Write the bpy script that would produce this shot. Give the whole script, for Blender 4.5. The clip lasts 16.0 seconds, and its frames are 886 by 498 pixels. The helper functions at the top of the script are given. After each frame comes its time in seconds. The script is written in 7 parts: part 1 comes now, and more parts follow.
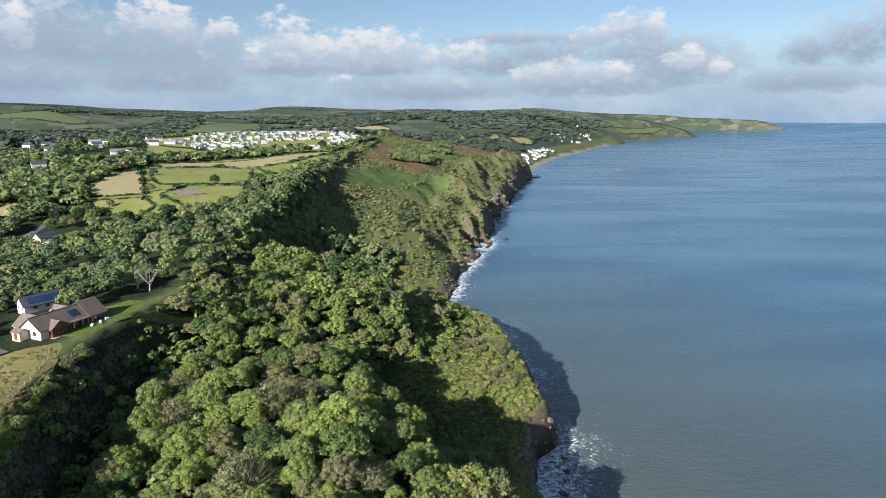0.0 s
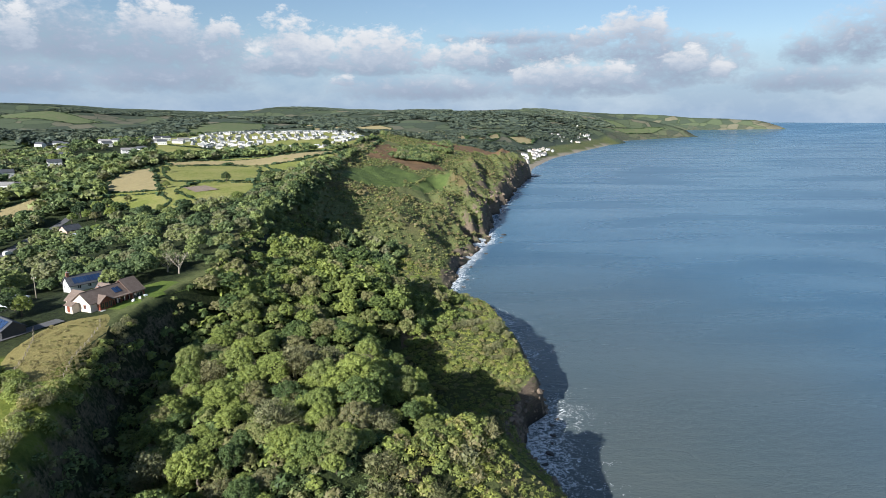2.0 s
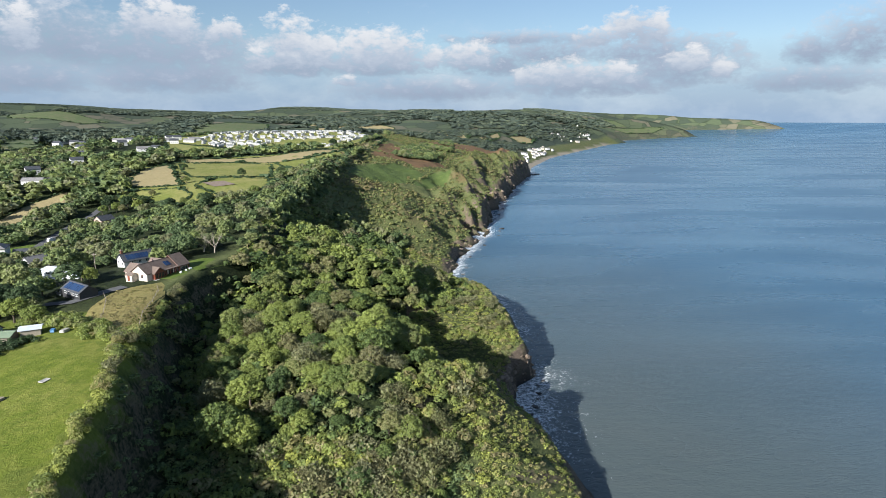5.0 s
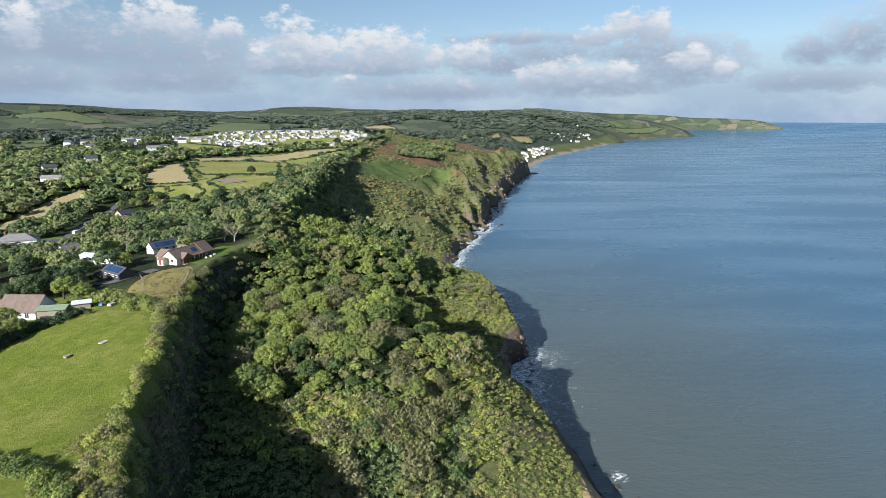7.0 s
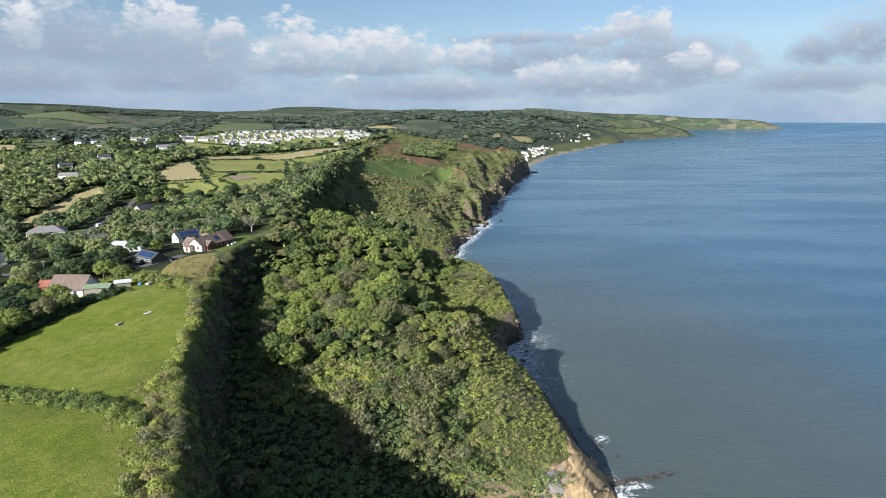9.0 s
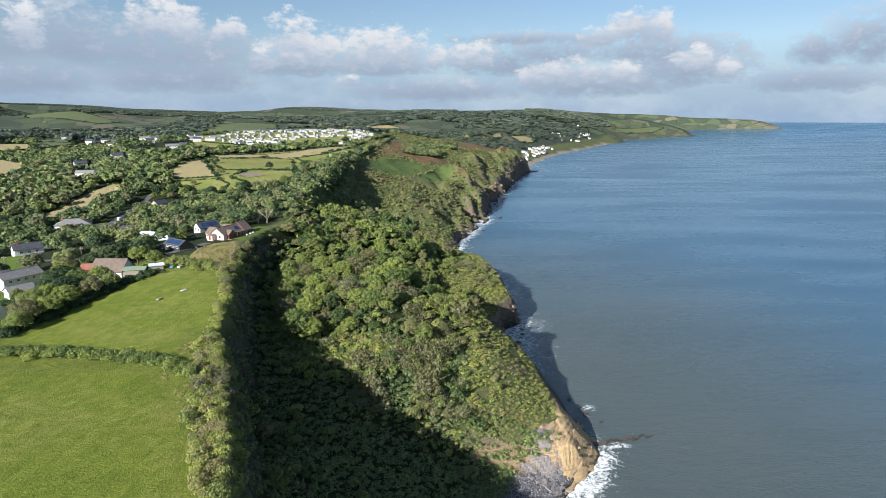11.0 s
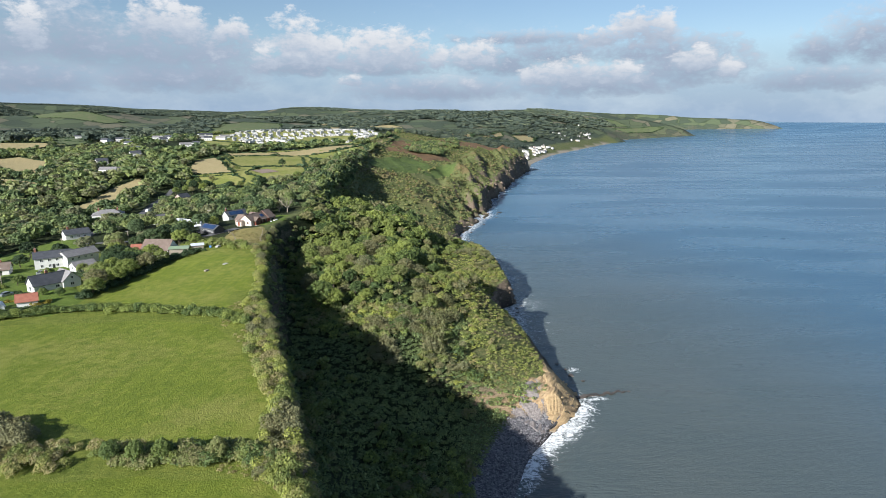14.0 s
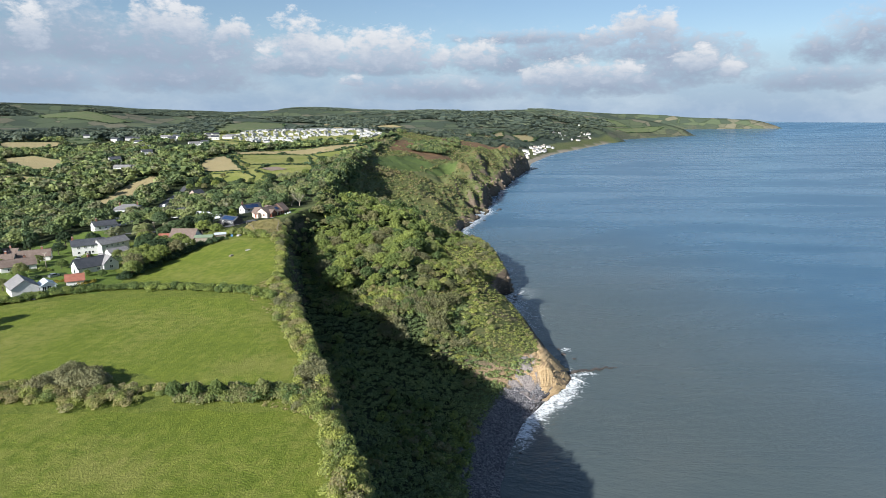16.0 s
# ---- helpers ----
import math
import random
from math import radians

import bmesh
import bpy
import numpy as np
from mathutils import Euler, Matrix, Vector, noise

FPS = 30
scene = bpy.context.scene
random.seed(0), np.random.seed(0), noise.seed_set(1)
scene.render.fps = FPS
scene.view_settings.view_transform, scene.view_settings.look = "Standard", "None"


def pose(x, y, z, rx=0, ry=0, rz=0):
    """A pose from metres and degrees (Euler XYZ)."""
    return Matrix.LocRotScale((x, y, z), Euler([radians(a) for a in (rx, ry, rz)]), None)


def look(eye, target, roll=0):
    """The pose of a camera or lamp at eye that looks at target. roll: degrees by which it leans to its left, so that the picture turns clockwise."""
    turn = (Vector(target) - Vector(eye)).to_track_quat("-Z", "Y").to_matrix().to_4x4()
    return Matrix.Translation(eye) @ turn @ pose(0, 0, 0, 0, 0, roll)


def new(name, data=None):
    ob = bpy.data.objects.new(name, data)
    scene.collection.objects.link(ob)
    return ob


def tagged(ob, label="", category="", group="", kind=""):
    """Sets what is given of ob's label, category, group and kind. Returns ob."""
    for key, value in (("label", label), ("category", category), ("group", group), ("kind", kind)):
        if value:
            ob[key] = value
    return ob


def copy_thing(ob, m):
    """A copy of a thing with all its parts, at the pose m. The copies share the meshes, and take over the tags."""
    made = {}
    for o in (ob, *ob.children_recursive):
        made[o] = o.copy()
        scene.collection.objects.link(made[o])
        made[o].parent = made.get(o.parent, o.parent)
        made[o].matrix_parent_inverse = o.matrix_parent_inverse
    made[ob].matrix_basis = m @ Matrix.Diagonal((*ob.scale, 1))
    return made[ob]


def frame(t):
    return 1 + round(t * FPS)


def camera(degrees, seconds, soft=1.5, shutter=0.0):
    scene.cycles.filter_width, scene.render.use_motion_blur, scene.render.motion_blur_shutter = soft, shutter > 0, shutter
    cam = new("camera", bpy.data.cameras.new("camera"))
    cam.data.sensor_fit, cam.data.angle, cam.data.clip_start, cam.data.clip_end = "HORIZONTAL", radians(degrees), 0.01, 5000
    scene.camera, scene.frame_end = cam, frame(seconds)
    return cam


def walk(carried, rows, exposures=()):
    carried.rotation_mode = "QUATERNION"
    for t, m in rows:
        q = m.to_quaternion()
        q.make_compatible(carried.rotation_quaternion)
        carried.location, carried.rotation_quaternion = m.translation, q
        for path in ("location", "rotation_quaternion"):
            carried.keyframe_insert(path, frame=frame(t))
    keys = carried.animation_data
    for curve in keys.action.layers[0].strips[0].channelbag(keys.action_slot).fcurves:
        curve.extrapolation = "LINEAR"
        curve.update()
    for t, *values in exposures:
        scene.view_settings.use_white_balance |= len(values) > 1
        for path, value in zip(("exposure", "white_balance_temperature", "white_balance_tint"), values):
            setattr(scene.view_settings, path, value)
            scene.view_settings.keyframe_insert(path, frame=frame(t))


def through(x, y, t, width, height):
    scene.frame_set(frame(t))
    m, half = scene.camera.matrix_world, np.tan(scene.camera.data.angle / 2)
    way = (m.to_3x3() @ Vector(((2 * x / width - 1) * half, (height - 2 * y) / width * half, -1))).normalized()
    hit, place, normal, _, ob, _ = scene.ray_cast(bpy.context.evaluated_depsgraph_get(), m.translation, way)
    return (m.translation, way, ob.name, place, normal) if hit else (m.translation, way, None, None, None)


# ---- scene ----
# ---- camera: flown backwards along the coast ----
cam = camera(72, 16.0, soft=0.8)
walk(cam, [
    (0, pose(-0.00, -0.00, 119.32, 77.905, 0, -2.429)),
    (2, pose(-0.40, -24.24, 119.33, 77.905, 0, -2.321)),
    (4, pose(-0.95, -48.70, 119.29, 77.904, 0, -2.211)),
    (6, pose(-1.65, -73.38, 119.21, 77.904, 0, -2.100)),
    (8, pose(-2.51, -98.27, 119.09, 77.904, 0, -1.986)),
    (10, pose(-3.52, -123.38, 118.91, 77.904, 0, -1.871)),
    (12, pose(-4.69, -148.70, 118.69, 77.903, 0, -1.753)),
    (14, pose(-6.01, -174.24, 118.42, 77.903, 0, -1.633)),
    (16, pose(-7.49, -200.00, 118.11, 77.903, 0, -1.512)),
], [(0, 0.93, 6050, 10), (16, 0.90, 6050, 10)])


# ---- sun and sky ----
TO_SUN = Vector((-0.550, -0.700, 0.450)).normalized()
sun = new("sun", bpy.data.lights.new("sun", "SUN"))
sun.data.energy, sun.data.angle, sun.data.color = 5.0, radians(0.6), (1.0, 0.945, 0.86)
sun.matrix_world = look(TO_SUN * 500, (0, 0, 0))


class Nodes:
    """Short hand for wiring node trees."""

    def __init__(self, tree):
        self.tree = tree

    def add(self, kind):
        return self.tree.nodes.new(kind)

    def wire(self, value, socket):
        if isinstance(value, bpy.types.NodeSocket):
            self.tree.links.new(value, socket)
        else:
            socket.default_value = value

    def math(self, op, a, b=0.0, c=0.0, clamp=False):
        n = self.add("ShaderNodeMath")
        n.operation, n.use_clamp = op, clamp
        for value, socket in zip((a, b, c), n.inputs):
            self.wire(value, socket)
        return n.outputs[0]

    def mix(self, fac, a, b):
        n = self.add("ShaderNodeMix")
        n.data_type = "RGBA"
        for value, socket in ((fac, n.inputs[0]), (a, n.inputs[6]), (b, n.inputs[7])):
            self.wire((*value, 1) if isinstance(value, tuple) and len(value) == 3 else value, socket)
        return n.outputs[2]

    def ramp(self, fac, stops, smooth=False):
        n = self.add("ShaderNodeValToRGB")
        n.color_ramp.interpolation = "EASE" if smooth else "LINEAR"
        e = n.color_ramp.elements
        while len(e) < len(stops):
            e.new(0.5)
        for el, (at, col) in zip(e, stops):
            el.position, el.color = at, (*col, 1) if isinstance(col, tuple) else (col, col, col, 1)
        self.wire(fac, n.inputs[0])
        return n.outputs[0]

    def noise(self, vector, scale, detail=4.0, rough=0.55, distort=0.0):
        n = self.add("ShaderNodeTexNoise")
        if vector is not None:
            self.wire(vector, n.inputs["Vector"])
        n.inputs["Scale"].default_value, n.inputs["Detail"].default_value = scale, detail
        n.inputs["Roughness"].default_value, n.inputs["Distortion"].default_value = rough, distort
        return n.outputs["Fac"]

    def attr(self, name):
        n = self.add("ShaderNodeAttribute")
        n.attribute_name = name
        return n.outputs["Fac"]

    def scaled(self, colour, by):
        n = self.add("ShaderNodeVectorMath")
        n.operation = "SCALE"
        self.wire(colour, n.inputs[0]), self.wire(by, n.inputs["Scale"])
        return n.outputs[0]

    def cells(self, vector, scale, feature="F1"):
        n = self.add("ShaderNodeTexVoronoi")
        n.feature = feature
        self.wire(vector, n.inputs["Vector"])
        n.inputs["Scale"].default_value = scale
        return n


world = bpy.data.worlds.new("sky")
scene.world = world
world.use_nodes = True
world.node_tree.nodes.clear()
W = Nodes(world.node_tree)
sky = W.add("ShaderNodeTexSky")
sky.sky_type, sky.sun_disc = "NISHITA", False
sky.sun_elevation, sky.sun_rotation, sky.altitude = radians(26.8), radians(218.2), 100
sky.air_density, sky.dust_density, sky.ozone_density = 1.0, 0.7, 1.6
ray_dir = W.add("ShaderNodeTexCoord").outputs["Generated"]
axes = W.add("ShaderNodeSeparateXYZ")
W.wire(ray_dir, axes.inputs[0])
level = W.math("MAXIMUM", W.math("SQRT", W.math("ADD", W.math("POWER", axes.outputs[0], 2.0), W.math("POWER", axes.outputs[1], 2.0))), 0.02)
az = W.math("ARCTAN2", axes.outputs[0], axes.outputs[1])
el = W.math("DIVIDE", axes.outputs[2], level)
# position in the cloud layer, stretched along the horizon
place = W.add("ShaderNodeCombineXYZ")
W.wire(az, place.inputs[0]), W.wire(W.math("MULTIPLY", el, 1.7), place.inputs[1]), W.wire(1.7, place.inputs[2])
billow = W.noise(place.outputs[0], 34.0, 8.0, 0.6, 0.25)
fine = W.noise(place.outputs[0], 90.0, 5.0, 0.6)
drift = W.noise(place.outputs[0], 9.0, 5.0, 0.55)
lump = W.math("ADD", W.math("MULTIPLY", billow, 0.72), W.math("MULTIPLY", fine, 0.28))


def heap(az0, el0, wide, high, flat=0.55):
    """A cumulus: its fill (1 in the middle, 0 at the rim, cut flat below) and the height within it."""
    up = W.math("DIVIDE", W.math("SUBTRACT", el, el0), high)
    low = W.math("MAXIMUM", W.math("MULTIPLY", up, -1.0 / flat), up)
    side = W.math("DIVIDE", W.math("SUBTRACT", az, az0), wide)
    q = W.math("ADD", W.math("POWER", side, 2.0), W.math("POWER", low, 2.0))
    return W.math("SUBTRACT", 1.0, q), up


def join_heaps(rows, grow):
    fill, total, weight = -9.0, 0.0, 0.0
    for row in rows:
        f, up = heap(row[0], row[1], row[2] * grow, row[3] * grow)
        w = W.math("POWER", W.math("MAXIMUM", W.math("ADD", f, 1.0), 0.01), 4.0)
        total, weight = W.math("ADD", total, W.math("MULTIPLY", w, up)), W.math("ADD", weight, w)
        fill = W.math("SMOOTH_MAX", f, fill, 0.35)
    return fill, W.math("DIVIDE", total, weight)


BRIGHT = [(-0.196, 0.099, 0.036, 0.046), (-0.155, 0.092, 0.032, 0.034), (-0.237, 0.084, 0.025, 0.020), (-0.088, 0.094, 0.039, 0.037), (-0.036, 0.094, 0.039, 0.036), (-0.114, 0.087, 0.022, 0.024), (0.021, 0.086, 0.015, 0.023), (0.329, 0.129, 0.039, 0.027), (0.277, 0.119, 0.029, 0.016), (0.360, 0.123, 0.014, 0.023), (0.182, 0.063, 0.026, 0.021), (0.233, 0.064, 0.043, 0.024), (0.296, 0.062, 0.037, 0.020), (0.453, 0.066, 0.016, 0.018), (-0.395, 0.128, 0.028, 0.034), (-0.361, 0.124, 0.028, 0.037), (-0.289, 0.119, 0.022, 0.023), (0.084, 0.089, 0.035, 0.025), (-0.547, 0.111, 0.021, 0.032), (-0.111, 0.056, 0.018, 0.010), (0.408, 0.080, 0.027, 0.020)]
GREY = [(-0.496, 0.099, 0.062, 0.047), (-0.590, 0.090, 0.069, 0.049), (-0.415, 0.089, 0.068, 0.042), (-0.341, 0.087, 0.088, 0.041), (-0.554, 0.050, 0.080, 0.026), (-0.398, 0.055, 0.062, 0.028), (-0.318, 0.059, 0.055, 0.030), (-0.190, 0.076, 0.080, 0.018), (-0.062, 0.075, 0.075, 0.016), (0.115, 0.084, 0.075, 0.027), (0.197, 0.095, 0.078, 0.029), (0.357, 0.095, 0.099, 0.027), (0.394, 0.068, 0.086, 0.034), (0.274, 0.049, 0.101, 0.024), (0.567, 0.087, 0.033, 0.026), (0.621, 0.094, 0.049, 0.038), (0.669, 0.105, 0.054, 0.039), (0.162, 0.118, 0.095, 0.012), (0.565, 0.048, 0.076, 0.019), (0.022, 0.041, 0.116, 0.020), (-0.660, 0.066, 0.052, 0.047), (0.753, 0.062, 0.063, 0.042)]
fill_b, rise_b = join_heaps(BRIGHT, 1.32)
fill_g, rise_g = join_heaps(GREY, 1.25)
swell = W.math("MULTIPLY", W.math("SUBTRACT", lump, 0.5), 5.0)
cover_b = W.math("MULTIPLY", W.math("ADD", W.math("ADD", fill_b, swell), 0.02), 1.25, clamp=True)
cover_g = W.math("MULTIPLY", W.math("ADD", W.math("ADD", fill_g, swell), 0.30), 0.70, clamp=True)
# loose cloud over the rest of the sky and a pale bank along the horizon
veil = W.ramp(W.math("ADD", drift, W.math("MULTIPLY", W.math("SUBTRACT", lump, 0.5), 0.6)), [(0.60, 0.0), (0.90, 0.30)])
bank = W.ramp(el, [(0.0, 0.92), (0.06, 0.72), (0.115, 0.06), (0.3, 0.02)])
blue = W.scaled(sky.outputs[0], 0.108)
haze = W.mix(W.ramp(W.math("ADD", W.math("MULTIPLY", lump, 0.35), W.math("MULTIPLY", drift, 0.8)), [(0.48, 0.0), (0.76, 1.0)]), (0.34, 0.46, 0.62), (0.51, 0.61, 0.72))
base = W.mix(veil, blue, (0.62, 0.70, 0.80))
base = W.mix(bank, base, haze)
shade_g = W.ramp(W.math("ADD", W.math("MULTIPLY", rise_g, 0.30), W.math("MULTIPLY", lump, 0.9)), [(0.22, (0.27, 0.33, 0.42)), (0.55, (0.41, 0.47, 0.56)), (0.85, (0.69, 0.71, 0.74))])
base = W.mix(cover_g, base, shade_g)
shade_b = W.ramp(W.math("ADD", W.math("MULTIPLY", rise_b, 0.42), W.math("MULTIPLY", lump, 0.75)), [(0.10, (0.36, 0.42, 0.51)), (0.38, (0.52, 0.57, 0.64)), (0.64, (0.76, 0.76, 0.76)), (0.95, (0.90, 0.88, 0.85))])
base = W.mix(cover_b, base, shade_b)
back = W.add("ShaderNodeBackground")
W.wire(base, back.inputs[0])
back.inputs[1].default_value = 0.535
W.wire(back.outputs[0], W.add("ShaderNodeOutputWorld").inputs[0])


# ---- lie of the land (x to sea, y along the coast, z up from the water) ----
def lattice(ix, iy, seed):
    h = (ix * 374761393 + iy * 668265263 + seed * 2147483647) & 0xFFFFFFFF
    h = ((h ^ (h >> 13)) * 1274126177) & 0xFFFFFFFF
    return ((h ^ (h >> 16)) & 0xFFFF) / 65535.0


def vnoise(x, y, size, seed=0):
    """Smooth noise from 0 to 1 with bumps of the given size."""
    x, y = np.asarray(x, float) / size, np.asarray(y, float) / size
    ix, iy = np.floor(x).astype(np.int64), np.floor(y).astype(np.int64)
    fx, fy = x - ix, y - iy
    fx, fy = fx * fx * (3 - 2 * fx), fy * fy * (3 - 2 * fy)
    a, b = lattice(ix, iy, seed), lattice(ix + 1, iy, seed)
    c, d = lattice(ix, iy + 1, seed), lattice(ix + 1, iy + 1, seed)
    return (a * (1 - fx) + b * fx) * (1 - fy) + (c * (1 - fx) + d * fx) * fy


def fbm(x, y, size, seed=0, octaves=4):
    total, amp, norm = 0, 1.0, 0
    for k in range(octaves):
        total, norm = total + amp * vnoise(x, y, size / 2 ** k, seed + 7 * k), norm + amp
        amp *= 0.5
    return total / norm


def sstep(a, b, v):
    t = np.clip((np.asarray(v, float) - a) / (b - a), 0, 1)
    return t * t * (3 - 2 * t)


COAST_Y = [-600, -300, -100, -28, -8, 14, 23, 42, 62, 74, 92, 115, 133, 157, 175, 194, 203, 239, 265, 285, 341, 362, 376, 408, 454, 493,
           522, 583, 604, 740, 757, 897, 1190, 1213, 1428, 1515, 1830, 2180, 2850, 2990, 3143, 3300, 3742, 4128, 4300, 6500, 7382, 8200, 11500, 12500]
COAST_X = [-80, -45, 2, 19, 24, 30, 33, 47, 60, 60, 56, 54, 48, 39, 37, 40, 50, 52.5, 50, 47, 43, 35, 18, 25, 35, 44,
           53, 72, 74, 95, 103, 137, 218, 228, 270, 297, 405, 575, 910, 1020, 1030, 1100, 1498, 1898, 1500, 2700, 4480, 3000, 2500, 2500]
# the slope from the sea up: lip of the sea cliff (a), middle (b), hump (m), foot (c) and edge (d) of the upper scarp
SEAWARD = np.array([  # y, a: x z, b: x z, m: x z
    (-600, -88, 4, -94, 10, -100, 18), (-100, -2, 4, -5, 10, -9, 16), (-50, 3, 3, -5, 8, -16, 13), (0, 10, 3, 2, 7, -20, 12),
    (30, 20, 4, 6, 9, -20, 17), (44, 27, 4, 10, 9, -19, 21), (52, 43, 10, 13, 17, -18, 26), (62, 45, 12, 14, 19, -18, 28), (76, 48, 12, 20, 21, -18, 31), (100, 45, 12, 17, 30, -22, 43),
    (122, 42, 14, 18, 35, -22, 46), (137, 41, 12, 20, 23, -6, 45), (152, 37, 11, 12, 18, -9, 42), (176, 34, 10, 0, 16, -19, 39),
    (195, 38, 13, -8, 16, -28, 38), (204, 47, 18, -6, 19, -31, 32), (210, 46, 19, -6, 20, -32, 31), (227, 43, 21, 4, 25, -21, 40), (242, 43, 22, 4, 27, -22, 41)])
SEAWARD_FAR = np.array([
    (285, 38, 22, 0, 26, -27, 39), (308, 36, 17, 0, 20, -27, 32), (340, 33, 9, 8, 10, -32, 17), (385, 12, 4, -15, 9, -50, 17), (420, 19, 8, -10, 14, -48, 24),
    (470, 24, 12, -4, 21, -46, 31), (550, 40, 19, 10, 34, -40, 46), (700, 64, 25, 34, 44, -10, 56), (900, 106, 32, 78, 52, 30, 66),
    (1150, 176, 36, 145, 56, 90, 68), (1230, 205, 30, 175, 50, 110, 66), (1430, 245, 4, 200, 10, 100, 45), (3200, 700, 40, 560, 60, 400, 70)])
LANDWARD = np.array([  # y, c: x z, d: x z
    (-600, -104, 30, -112, 50), (-100, -14, 26, -21, 52), (-50, -28, 21, -35, 54), (0, -44, 23, -52, 55), (15, -48, 25, -56, 56), (28, -53, 27, -62, 56), (42, -58, 30, -67, 57), (55, -60, 32, -69, 58),
    (70, -62, 36, -72, 59), (85, -66, 40, -76, 60), (105, -71, 41, -81, 60), (130, -78, 42, -88, 60), (160, -81, 44, -91, 60), (180, -77, 47, -88, 61), (205, -66, 50, -81, 61), (290, -68, 52, -90, 62), (308, -70, 48, -91, 61), (340, -78, 39, -97, 60),
    (385, -84, 36, -98, 61), (420, -78, 41, -92, 64), (470, -76, 45, -92, 67), (550, -75, 58, -96, 71), (700, -60, 67, -95, 78),
    (900, -40, 76, -85, 86), (1150, 0, 76, -70, 88), (1430, 0, 70, -80, 85), (3200, 250, 75, 150, 78)])
INLAND = np.array([  # x, y, z of the land behind the edge
    (-65, 7, 55), (-140, 17, 54), (-80, -70, 54), (-125, 95, 57), (-105, 158, 60), (-166, 106, 51), (-240, 280, 43), (-222, 365, 46),
    (-160, 490, 67), (-243, 596, 70), (-84, 980, 87), (-300, 690, 75), (-357, 515, 60), (-300, 345, 38), (-430, 300, 36), (-600, 600, 56),
    (-620, 1150, 74), (-100, 720, 81), (-300, 100, 40), (-320, -150, 46), (-560, 1500, 80), (-150, 300, 56), (-110, 400, 62), (-900, 300, 60),
    (-320, 1200, 91), (-450, 1050, 82), (-190, 1220, 92), (-330, 900, 78)])
SKYLINE_U = [-0.80, -0.60, -0.45, -0.32, -0.18, -0.10, 0.05, 0.10, 0.25, 0.40, 0.46, 0.55, 0.60]
SKYLINE_V = [0.021, 0.017, 0.011, 0.0085, 0.0095, 0.010, 0.0120, 0.0100, 0.010, 0.008, 0.004, 0.001, -0.008]
GRASSY = [(13, 104), (30, 104), (50, 95), (44, 62), (34, 54), (18, 44), (6, 52), (0, 65), (5, 80)]
OCHRE_FACE = [(46, 82), (62, 90), (70, 70), (52, 46), (37, 36), (29, 42), (31, 55), (43, 65)]
EYE = (-2.5, -98.0, 119.0)


def coast(y):
    y = np.asarray(y, float)
    crag = (vnoise(0 * y, y, 17, 18) - 0.5) * 7 + (vnoise(0 * y, y, 7, 19) - 0.5) * 4
    return np.interp(y, COAST_Y, COAST_X) + crag * sstep(130, 150, y) * (1 - sstep(1150, 1250, y))


def column(table, j, y):
    """A column of the slope's table along the coast, eased between its rows."""
    return np.interp(y, table[:, 0], table[:, j])


SLOPE = np.vstack([SEAWARD, SEAWARD_FAR])


def inland(x, y):
    w = 1.0 / (((x[..., None] - INLAND[:, 0]) ** 2 + (y[..., None] - INLAND[:, 1]) ** 2) / 3600 + 0.35) ** 1.6
    z = (w * INLAND[:, 2]).sum(-1) / w.sum(-1)
    r = np.hypot(x - EYE[0], y - EYE[1])
    u = (x - EYE[0]) / np.maximum(y - EYE[1], 1)
    v = np.interp(u, SKYLINE_U, SKYLINE_V)
    top = EYE[2] + 6500 * v + 6500 ** 2 / 1.48e7
    roll = (fbm(x, y, 1100, 3, 3) - 0.5) + 0.5 * (vnoise(x, y, 420, 8) - 0.5)
    hills = 62 + (top - 62) * sstep(2200, 6500, r) * (1 - 0.5 * sstep(6800, 9500, r)) + roll * 130 * sstep(1500, 2600, r) * (1 - 0.75 * sstep(4500, 6500, r))
    # the wooded hill above the town and the headland past it
    for hx, hy, hr, hz in ((330, 3250, 900, 100), (900, 3700, 700, 85), (1450, 3950, 520, 70)):
        hills = np.maximum(hills, 50 + hz * np.exp(-((x - hx) ** 2 + (y - hy) ** 2) / hr ** 2))
    return z + (hills - z) * sstep(1300, 2300, r)


def gullies(x, y):
    """Height of the ribs and gullies that run slantwise down the open cliffs."""
    cut = 0
    for size, deep, seed in ((46, 20, 15), (23, 13, 16), (10, 6, 17)):
        cut = cut + deep * (0.45 - np.abs(2 * vnoise(x + 0.24 * y, 0.24 * y, size, seed) - 1))
    return cut + 5 * (fbm(x, y, 9, 44, 2) - 0.5)


